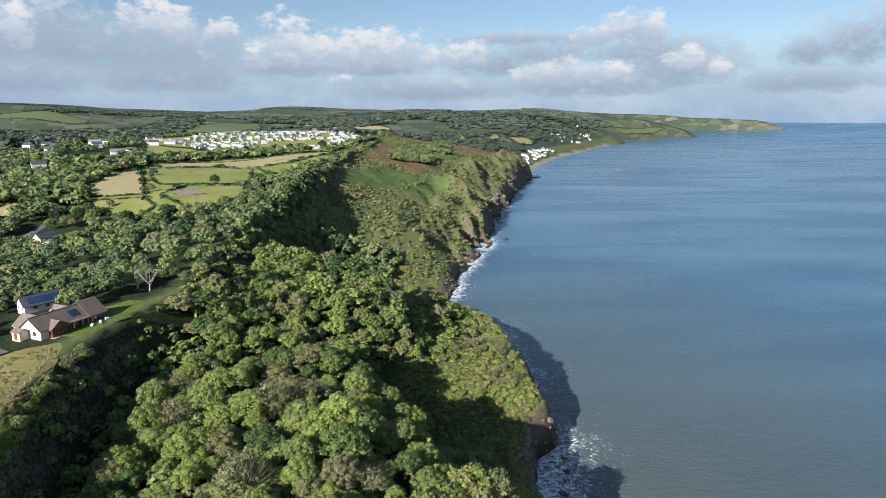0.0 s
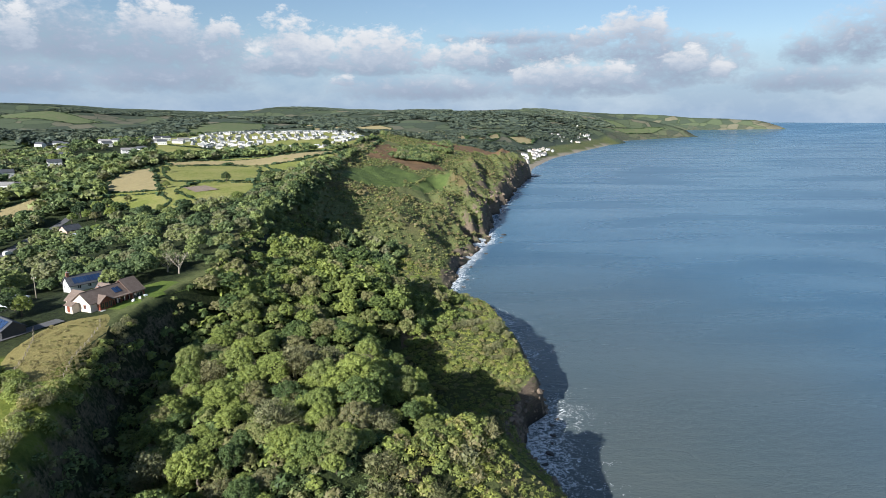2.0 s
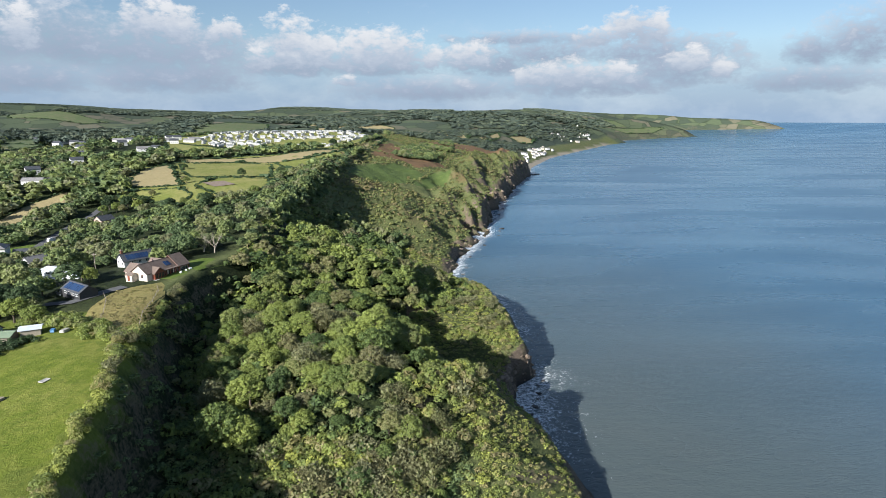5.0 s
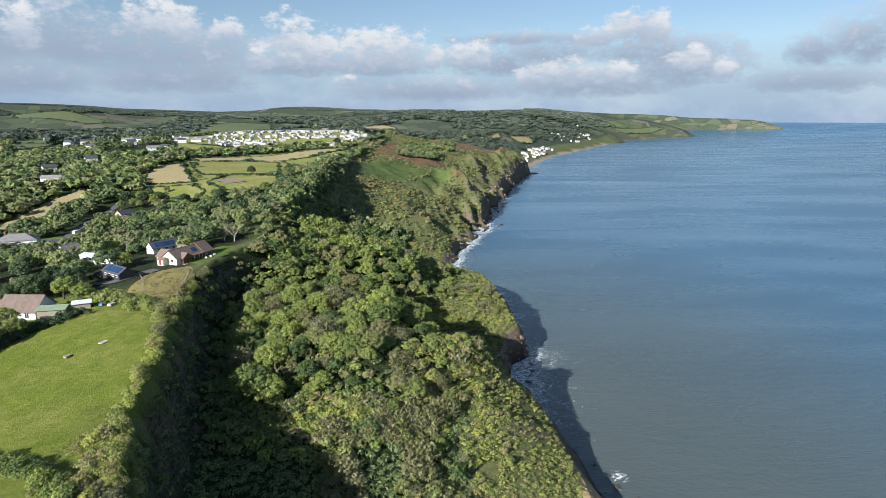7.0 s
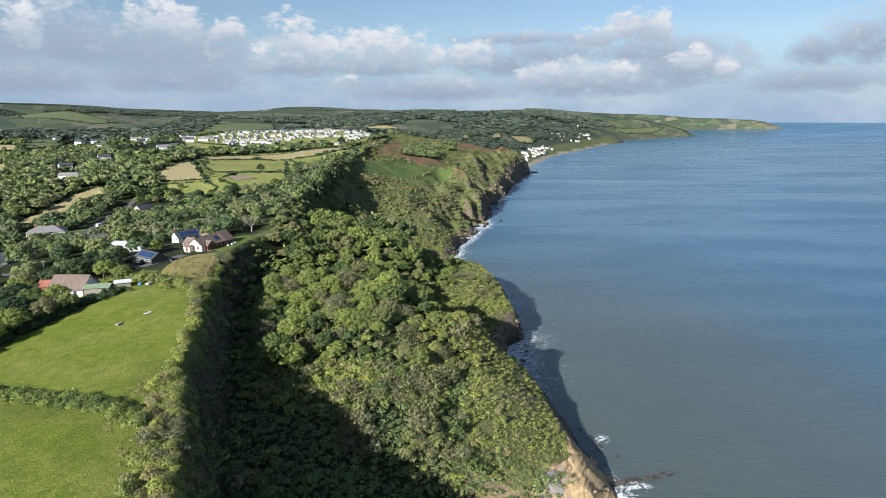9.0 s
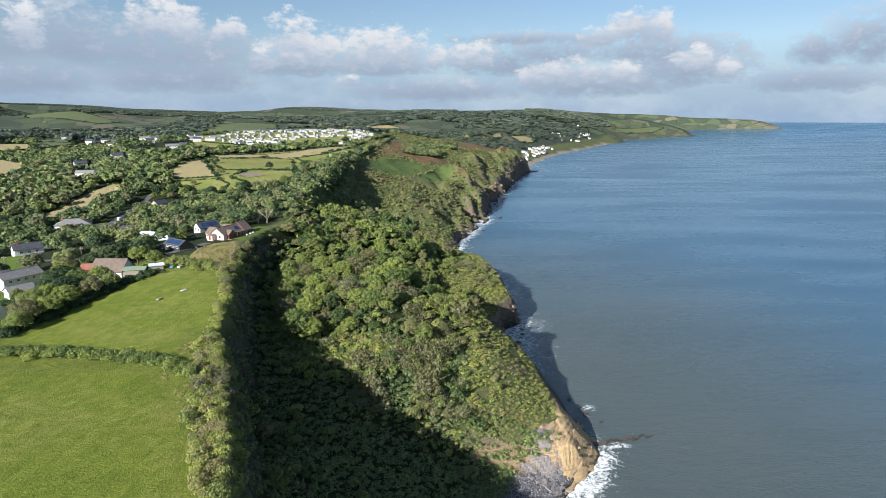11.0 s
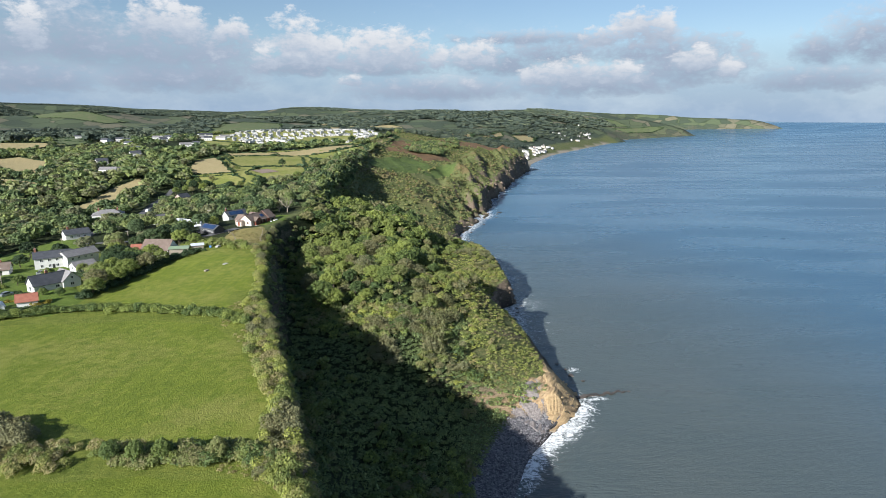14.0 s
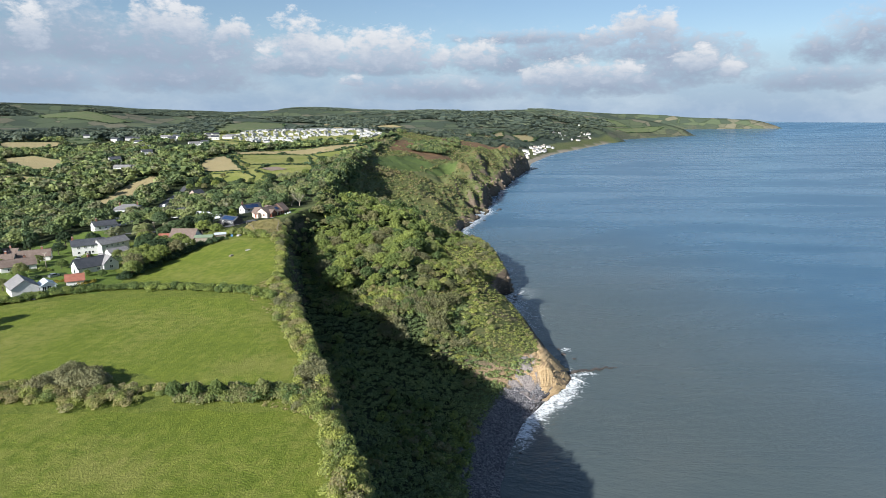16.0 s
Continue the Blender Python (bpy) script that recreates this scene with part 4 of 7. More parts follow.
def twigs(radius, height, count, width=0.05):
    """A leafless thicket: thin blades fanning up and out."""
    a, q = rng.random(count) * 6.283, np.sqrt(rng.random(count))
    foot = np.stack([np.cos(a) * q * radius * 0.7, np.sin(a) * q * radius * 0.7, height * (0.1 + 0.55 * rng.random(count) * (1 - 0.5 * q))], -1)
    way = unit(np.stack([np.cos(a) * q, np.sin(a) * q, 0.75 + 0.5 * rng.random(count)], -1) + 0.35 * rng.normal(size=(count, 3)))
    tip = foot + way * (height * (0.25 + 0.3 * rng.random((count, 1))))
    side = unit(np.cross(way, rng.normal(size=way.shape))) * width
    return np.stack([foot + side, foot - side, tip], 1).reshape(-1, 3), np.arange(count * 3).reshape(-1, 3)


def joined(*models):
    """One plant model out of several."""
    at = np.cumsum([0] + [len(v) for v, f in models])
    return np.concatenate([v for v, f in models]), np.concatenate([f + k for (v, f), k in zip(models, at)])


HIGH_TREES = [foliage(tree_lobes(3.2, 7.0, n), 3600, 0.165, 0.6, corners=3) for n in (30, 40, 48, 36, 44)]
MID_TREES = [foliage(tree_lobes(3.2, 7.0, n), 1200, 0.29, 0.5, corners=3) for n in (26, 32, 38, 30)]
MORE_TREES = [foliage(tree_lobes(3.2, 7.0, n), 480, 0.46, 0.5, corners=3) for n in (16, 20, 18)]
FAR_TREES = [foliage(tree_lobes(3.4, 7.0, n), 150, 0.9, 0.45, corners=3) for n in (10, 12, 9, 14)]
INLAND_TREES = [foliage(tree_lobes(3.4, 7.0, n), 290, 0.62, 0.5, corners=3) for n in (18, 22, 16, 24)]
THIN_TREES = [foliage(tree_lobes(3.4, 7.0, n), 70, 1.3, 0.45, corners=3) for n in (6, 8, 9)]
HILL_TREES = [foliage(tree_lobes(3.6, 7.0, n), 11, 3.4, 0.3, corners=3) for n in (3, 4, 4)]
HAZE_TREES = [foliage(tree_lobes(3.6, 7.0, n), 30, 2.3, 0.3, corners=3) for n in (4, 5, 5)]
SHRUBS = [foliage(dome_lobes(1.7, 2.6, n), 210, 0.25, 0.7, corners=3, droop=-0.1) for n in (7, 9, 11, 8)]
FINE_SHRUBS = [foliage(dome_lobes(1.7, 2.6, n), 320, 0.18, 0.8, corners=3, droop=-0.1) for n in (7, 9, 11, 8)]
MID_SHRUBS = [foliage(dome_lobes(1.7, 2.6, n), 105, 0.38, 0.6, corners=3, droop=-0.1) for n in (7, 9, 11, 8)]
LOW = [foliage(dome_lobes(1.1, 1.0, n), 48, 0.24, 0.8, corners=3, droop=0.0) for n in (4, 5, 6)]
BUSHES = [foliage(dome_lobes(1.7, 2.4, n), 1300, 0.10, 1.0, corners=3, droop=-0.1) for n in (14, 18)]
IVY = [foliage(dome_lobes(1.5, 0.9, n), 56, 0.30, 0.4, corners=3, droop=0.0) for n in (5, 6, 7)]
FAR_SHRUBS = [foliage(dome_lobes(1.7, 2.6, n), 26, 0.80, 0.5, corners=3, droop=-0.1) for n in (5, 6, 7)]
THICKETS = [joined(foliage(dome_lobes(1.6, 3.0, n), 110, 0.22, 1.3, corners=3, droop=-0.1), twigs(1.7, 3.4, 130, 0.05)) for n in (7, 9, 11)]


def scatter(name, models, spots, mat, label, category="woodland"):
    """One mesh of many plants. spots: rows of x, y, wide, high (both as multiples of the model), tint."""
    spots = np.asarray(spots, float)
    if not len(spots):
        return None
    which, turn = rng.integers(0, len(models), len(spots)), rng.random(len(spots)) * 6.283
    z = ground_z(spots[:, 0], spots[:, 1]) - 0.15
    verts, faces, tint, at = [], [], [], 0
    for k, (v, f) in enumerate(models):
        pick = np.nonzero(which == k)[0]
        if not len(pick):
            continue
        s, c = np.sin(turn[pick])[:, None], np.cos(turn[pick])[:, None]
        w, h = spots[pick, 2][:, None], spots[pick, 3][:, None]
        p = np.stack([(v[:, 0] * c - v[:, 1] * s) * w + spots[pick, 0][:, None], (v[:, 0] * s + v[:, 1] * c) * w + spots[pick, 1][:, None], v[:, 2] * h + z[pick][:, None]], -1)
        verts.append(p.reshape(-1, 3))
        faces.append((f[None] + (np.arange(len(pick)) * len(v))[:, None, None] + at).reshape(-1, f.shape[1]))
        tint.append(np.repeat(spots[pick, 4], len(v)))
        at += len(pick) * len(v)
    v = squeeze(np.concatenate(verts))
    me = mesh_from(name, v, np.concatenate(faces), [mat], {"tint": np.concatenate(tint)}, smooth=False)
    return tagged(new(name, me), label, category, kind="stuff")


def grid(x0, x1, y0, y1, step, seed):
    """Jittered planting spots."""
    g = np.random.default_rng(seed)
    x, y = np.meshgrid(np.arange(x0, x1, step), np.arange(y0, y1, step))
    x, y = x + (g.random(x.shape) - 0.5) * step * 0.9, y + (g.random(x.shape) - 0.5) * step * 0.9
    return x.ravel(), y.ravel(), g


def tints(x, y, g, patch=22):
    return np.clip(0.5 + 1.1 * (fbm(x, y, patch, 51, 2) - 0.5) + 0.55 * (g.random(len(x)) - 0.5) * 2, 0, 0.999)


def slope_lines(y):
    return column(SLOPE, 1, y), column(SLOPE, 3, y), column(LANDWARD, 1, y), column(LANDWARD, 3, y)


# keep gardens, fields, lanes and buildings clear
OPEN = [f[0] for f in FIELDS.values()] + [f[0] for f in LAWNS.values()]
OPEN += [[(-110, 126), (-114, 150), (-114, 172), (-98, 202), (-82, 190), (-86, 150), (-80, 110), (-94, 108)]]
CLEAR = []  # (x, y, radius) round buildings


def clear_of(x, y, margin=0.0):
    ok = np.ones(len(x), bool)
    for poly in OPEN:
        ok &= ~in_poly(x, y, poly)
    for line, wide in ((LANE, 5.0), (DRIVE, 4.5)):
        for (x0, y0), (x1, y1) in zip(line[:-1], line[1:]):
            t = np.clip(((x - x0) * (x1 - x0) + (y - y0) * (y1 - y0)) / ((x1 - x0) ** 2 + (y1 - y0) ** 2), 0, 1)
            ok &= np.hypot(x - x0 - t * (x1 - x0), y - y0 - t * (y1 - y0)) > wide + margin
    for cx, cy, r in CLEAR:
        ok &= np.hypot(x - cx, y - cy) > r + margin
    return ok


CLEAR += [(-107, 168, 9), (-99, 178, 9), (-125, 187, 10), (-141, 177, 10), (-120, 141, 9), (-131, 106, 11), (-118, 98, 8), (-166, 98, 15), (-150, 60, 11),
          (-196, 162, 11), (-240, 278, 16), (-180, 222, 9), (-227, 384, 9), (-157, 15, 14), (-200, 82, 14), (-150, 100, 8), (-357, 515, 18), (-375, 545, 10), (-225, 262, 8), (-93, 207, 5)]


CLEAR += [(x, y, 13) for x, y in ((-564, 922), (-545, 935), (-520, 907), (-486, 841), (-428, 740), (-385, 642), (-402, 589), (-379, 800), (-362, 799), (-442, 1048), (-418, 985), (-455, 900), (-396, 950), (-600, 1010), (-500, 985))]


def limb(bm, points, radii, sides=6):
    rings = []
    for k, (p, r) in enumerate(zip(points, radii)):
        p = Vector(p)
        way = (Vector(points[min(k + 1, len(points) - 1)]) - Vector(points[max(k - 1, 0)])).normalized()
        a = way.orthogonal().normalized()
        b = way.cross(a)
        rings.append([bm.verts.new(p + (a * math.cos(6.283 * i / sides) + b * math.sin(6.283 * i / sides)) * r) for i in range(sides)])
    for lo, hi in zip(rings[:-1], rings[1:]):
        for i in range(sides):
            bm.faces.new((lo[i], lo[(i + 1) % sides], hi[(i + 1) % sides], hi[i]))
    bm.faces.new(rings[-1])


def trunk_mesh(seed, height=5.2, spread_out=2.0, limbs=6):
    g = random.Random(seed)
    bm = bmesh.new()
    limb(bm, [(0, 0, -0.6), (0.05, 0, 0.8), (0.12, 0.08, height * 0.45), (0.1, 0.2, height)], [0.30, 0.22, 0.16, 0.05], 7)
    for k in range(limbs):
        a, z0 = 6.283 * k / limbs + g.random(), height * (0.28 + 0.5 * k / limbs)
        q = spread_out * (1 - 0.4 * k / limbs)
        limb(bm, [(0.08, 0.05, z0), (q * 0.5 * math.cos(a), q * 0.5 * math.sin(a), z0 + 0.9), (q * math.cos(a), q * math.sin(a), z0 + 1.7 + g.random())], [0.11, 0.07, 0.02], 5)
    me = bpy.data.meshes.new("trunk")
    bm.to_mesh(me)
    bm.free()
    me.materials.append(BARK)
    return me


TRUNKS = [trunk_mesh(k) for k in range(3)]
CROWNS = {m.name: [mesh_from("crown", v, f, [m], {"tint": np.zeros(len(v))}, smooth=False) for v, f in HIGH_TREES] for m in (LEAF, DARK)}
GREY_CROWNS = [mesh_from("crown", *joined(foliage(tree_lobes(2.9, 7.0, n), 1100, 0.19, 1.5, corners=3), twigs(2.9, 7.4, 900, 0.045)), [TWIG], {"tint": np.zeros(6000)}, smooth=False) for n in (15, 19)]


def plant_tree(x, y, wide, high, g, mat=LEAF, label="", group="woodland trees", name="tree"):
    bare = mat is TWIG
    label = label or ("greyish half-bare tree on the wooded coastal slope" if bare else "leafy green broadleaf tree on the wooded coastal slope")
    z = float(ground_z(x, y)) - 0.2
    top = new(name)
    top.matrix_world = Matrix.LocRotScale((x, y, z), Euler((0, 0, g.random() * 6.283)), (wide, wide, high))
    tagged(top, label, "tree", group)
    for key, me in (("trunk", TRUNKS[g.integers(0, 3)]), ("crown", GREY_CROWNS[g.integers(0, 2)] if bare else CROWNS[mat.name][g.integers(0, 5)])):
        new(key, me).parent = top
    return top


THORN_BAND = [(-42, 72), (-38, 86), (-12, 99), (10, 128), (22, 120), (8, 92), (-4, 60), (-22, 56)]


def wood_rim(y):
    """How far seaward the tall wood reaches."""
    return np.interp(y, [56, 75, 95, 120, 132, 150, 175, 200, 212, 225, 260, 320, 370, 400], [-24, -12, 0, 8, 6, -4, -12, -20, -6, 10, 25, 27, 14, -10])


def wooded_slope():
    # tall wood on the landslip terrace
    x, y, g = grid(-128, 40, 58, 402, 5.3, 61)
    a, b, c, d = slope_lines(y)
    rim = wood_rim(y) + 12 * (vnoise(x, y, 14, 52) - 0.5)
    thorny = in_poly(x + 8 * (vnoise(x, y, 9, 47) - 0.5), y + 8 * (vnoise(x, y, 9, 48) - 0.5), THORN_BAND)
    ok = (x < rim) & (x < a - 8) & (x > c + np.where(y < 190, 9, -7)) & (y > 64 + 26 * vnoise(x, y, 15, 53)) & (~thorny | (g.random(len(x)) < 0.45))
    ok &= ~((y > 372) & (x > -60 + 40 * vnoise(x, y, 20, 54))) & clear_of(x, y)
    x, y, thorny = x[ok], y[ok], thorny[ok]
    t = tints(x, y, g)
    big = sstep(0.35, 0.75, fbm(x, y, 18, 50, 2)) * 0.40
    low = 1 - (0.18 + 0.24 * sstep(180, 215, y)) * sstep(-16, 0, x - wood_rim(y))
    wide = (0.70 + 0.9 * big + 0.85 * g.random(len(x)) ** 1.7) * low
    high = wide * (0.55 + 0.45 * g.random(len(x))) * (0.75 + 0.25 * low)
    order = np.argsort(y)
    near = order[:235]
    for i in near:
        plant_tree(x[i], y[i], wide[i], high[i], g, TWIG if g.random() < (0.35 if thorny[i] else 0.08) else LEAF)
    rest = order[235:]
    grey = g.random(len(rest)) < 0.07
    rows = np.column_stack([x, y, wide, high, t])
    leafy = rest[~grey]
    scatter("woodland", MID_TREES, rows[leafy[y[leafy] < 230]], LEAF, "dense green broadleaf wood on the coastal slope")
    scatter("woodland", MORE_TREES, rows[leafy[y[leafy] >= 230]], LEAF, "dense green wood on the slope above the cove")
    scatter("bare_thicket", THICKETS, rows[rest[grey]] * (1, 1, 1.7, 1.9, 1), TWIG, "greyish bare thickets in the wood")
    # hazel and bramble between the trunks
    x, y, g = grid(-100, 36, 62, 330, 3.4, 46)
    a, b, c, d = slope_lines(y)
    ok = (x < wood_rim(y)) & (x > c + 8) & clear_of(x, y) & (g.random(len(x)) < 0.75)
    x, y = x[ok], y[ok]
    size = 0.8 + 0.7 * g.random(len(x))
    scatter("underwood", MID_SHRUBS, np.column_stack([x, y, size, size * (0.7 + 0.5 * g.random(len(x))), tints(x, y, g)]), LEAF, "leafy hazel and bramble between the trees", "underwood")
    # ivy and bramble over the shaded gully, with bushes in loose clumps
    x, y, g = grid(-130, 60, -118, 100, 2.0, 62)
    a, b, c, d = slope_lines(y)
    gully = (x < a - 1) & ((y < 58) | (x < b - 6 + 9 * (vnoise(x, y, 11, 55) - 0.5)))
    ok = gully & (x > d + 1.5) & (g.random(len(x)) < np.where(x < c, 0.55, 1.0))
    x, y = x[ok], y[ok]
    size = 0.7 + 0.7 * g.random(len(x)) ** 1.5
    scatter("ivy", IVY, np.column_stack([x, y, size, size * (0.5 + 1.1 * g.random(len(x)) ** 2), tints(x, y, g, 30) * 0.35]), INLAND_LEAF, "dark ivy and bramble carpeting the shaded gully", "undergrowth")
    x, y, g = grid(-130, 60, -118, 420, 3.0, 60)
    a, b, c, d = slope_lines(y)
    gully = (y < 92) & (x < a - 3) & ((y < 58) | (x < b - 6)) & (fbm(x, y, 26, 49, 3) + 0.10 * g.random(len(x)) > 0.56)
    scarp = (x < c + np.where(y < 190, 12, 2)) & (y >= 80)
    ok = (gully | scarp) & (x > d + 0.5 + 2.0 * (y > 148) * (y < 204)) & ((np.abs(x - (c + d) / 2) > 3.5) | (g.random(len(x)) < 0.35))
    x, y = x[ok], y[ok]
    size = 0.6 + 0.9 * g.random(len(x)) ** 2
    rows = np.column_stack([x, y, size, size * (0.7 + 0.6 * g.random(len(x))), tints(x, y, g) * 0.7])
    scatter("scrub", MID_SHRUBS, rows[y < 150], LEAF, "dark green scrub and ivy below the inland cliff", "scrub")
    scatter("scrub", FAR_SHRUBS, rows[y >= 150], LEAF, "dark green scrub and ivy farther along the inland cliff", "scrub")
    # taller gorse, thorn and dead bushes between wood and sea slope
    x, y, g = grid(-46, 45, 50, 400, 2.3, 69)
    a, b, c, d = slope_lines(y)
    band = in_poly(x, y, THORN_BAND)
    ok = ((x > wood_rim(y) - 6) | band) & (x < np.minimum(np.where(y < 128, b + 2, a - 3), a - 4) + 10 * (vnoise(x, y, 16, 72) - 0.5)) & (fbm(x, y, 13, 73, 2) > 0.36) & (~in_poly(x, y, GRASSY) | (g.random(len(x)) < 0.16)) & ~in_poly(x, y, OCHRE_FACE)
    x, y, band = x[ok], y[ok], band[ok]
    size = (0.5 + 0.8 * g.random(len(x)) ** 1.5 + 0.35 * band) * np.where(y > 130, 0.85, 1.0)
    rows = np.column_stack([x, y, size, size * (0.7 + 0.5 * g.random(len(x))), tints(x, y, g, 14)])
    grey = 0.12 * band + vnoise(x, y, 9, 74) + 0.45 * (g.random(len(x)) - 0.5) > 0.70
    scatter("thorn_scrub", SHRUBS, rows[~grey], SCRUB, "dense thorn and gorse scrub on the coastal slope", "scrub")
    scatter("dead_scrub", THICKETS, rows[grey] * (1, 1, 1.3, 1.25, 1), TWIG, "grey-brown dead bushes on the coastal slope", "scrub")
    # low windswept scrub above the sea
    x, y, g = grid(-30, 62, 44, 425, 1.55, 63)
    a, b, c, d = slope_lines(y)
    ok = (x > np.where(y < 128, b - 10, np.minimum(wood_rim(y) - 6, a - 12))) & (x < a - 1.0) & ((y > 52) | (g.random(len(x)) < 0.4)) & (fbm(x, y, 9, 56, 2) > 0.36)
    x, y = x[ok], y[ok]
    bare = in_poly(x, y, OCHRE_FACE)
    x, y = x[~bare], y[~bare]
    size = (0.55 + 0.75 * g.random(len(x)) ** 1.5) * (1 + 0.5 * (x < column(SLOPE, 3, y) + 4)) * np.where(in_poly(x, y, GRASSY), 0.85, 1.0)
    scatter("low_scrub", LOW, np.column_stack([x, y, size, size * (0.5 + 0.6 * g.random(len(x))), tints(x, y, g, 12)]), SCRUB, "low yellow-green scrub and gorse on the sea slope", "scrub")


def edge_hedge():
    x, y, g = grid(-125, -10, -125, 160, 1.75, 64)
    d = column(LANDWARD, 3, y)
    bare = sstep(26, 36, y) * (1 - sstep(98, 106, y))
    ok = (x < d + 3.0 - 2.2 * bare) & (x > d - 7.5 + 3.5 * bare - 3 * (vnoise(x, y, 14, 57) - 0.4)) & (g.random(len(x)) > 0.35 * bare) & ~in_poly(x, y, FIELDS["near"][0]) & ~in_poly(x, y, FIELDS["front"][0]) & ~in_poly(x, y, FIELDS["upper"][0]) & ((y < 104) | (x > d + 1))
    x, y = x[ok], y[ok]
    size = 0.55 + 0.6 * g.random(len(x))
    rows = np.column_stack([x, y, size, size * (0.8 + 0.5 * g.random(len(x))), tints(x, y, g, 9)])
    grey = vnoise(x, y, 9, 58) + 0.3 * (g.random(len(x)) - 0.5) > 0.72
    scatter("cliff_hedge", FINE_SHRUBS, rows[~grey], SCRUB, "overgrown mixed hedge along the cliff edge", "hedge")
    scatter("dead_hedge", THICKETS, rows[grey] * (1, 1, 1.0, 0.9, 1), TWIG, "dry grey-brown bushes along the cliff edge", "hedge")


def hedge_row(name, line, wide, size, step, label, seed, mat=LEAF, models=None, tall=1.0):
    g = np.random.default_rng(seed)
    p, spots = np.array(line, float), []
    for a, b in zip(p[:-1], p[1:]):
        n = max(1, int(np.hypot(*(b - a)) / step))
        for k in range(n):
            q = a + (b - a) * (k + g.random()) / n + g.normal(size=2) * wide * 0.35
            s = size * (0.7 + 0.6 * g.random())
            spots.append((q[0], q[1], s, s * tall * (0.75 + 0.5 * g.random()), np.clip(0.12 + 0.5 * g.random(), 0, 1)))
    scatter(name, models or SHRUBS, spots, mat, label, "hedge")


def outer_hills():
    # shrubs on the open headland
    x, y, g = grid(-125, 235, 395, 1250, 3.7, 65)
    a, b, c, d = slope_lines(y)
    f = fbm(x, y, 55, 59, 3)
    lower = sstep(-10, 25, x - b)
    ok = (x < coast(y) - 7) & (x > d - 2) & ((f + 0.12 * g.random(len(x)) - 0.10 * bracken_mask(x, y) + 0.05 * lower - 0.004 * gullies(x, y)) > 0.455) & (x < coast(y) - 4)
    ok &= (patches(x, y, LUSH, 26) < 0.5) & ((patches(x, y, BRACKEN, 24) < 0.5) | (g.random(len(x)) < 0.12))
    x, y = x[ok], y[ok]
    size = 0.35 + 0.85 * g.random(len(x)) ** 2.4
    scatter("headland_scrub", FAR_SHRUBS, np.column_stack([x, y, size, size * (0.7 + 0.5 * g.random(len(x))), tints(x, y, g, 40)]), HEATH, "patchy scrub on the open headland", "scrub")
    # belt of trees along the top of the slope and in the cove's valley
    x, y, g = grid(-160, 60, 330, 1260, 5.2, 66)
    a, b, c, d = slope_lines(y)
    belt = (np.abs(x - d - 2) < 6 + 9 * vnoise(x, y, 60, 60)) & (y < 660)
    belt |= (np.abs(x - d - 8) < 7) & (y >= 660) & (vnoise(x, y, 70, 61) > 0.42)
    belt |= (y > 790) & (np.abs(x - column(SLOPE, 5, y) + 20) < 26) & (vnoise(x, y, 60, 67) > 0.55)
    valley = (y > 372) & (y < 440) & (x > d) & (x < b - 5) & (g.random(len(x)) < 0.75)
    ok = (belt | valley) & clear_of(x, y)
    x, y = x[ok], y[ok]
    s = 0.8 + 0.5 * g.random(len(x))
    scatter("clifftop_belt", FAR_TREES, np.column_stack([x, y, s, s * (0.7 + 0.4 * g.random(len(x))), np.clip(tints(x, y, g) * 0.9, 0, 1)]), INLAND_LEAF, "belt of trees along the clifftop", "woodland")


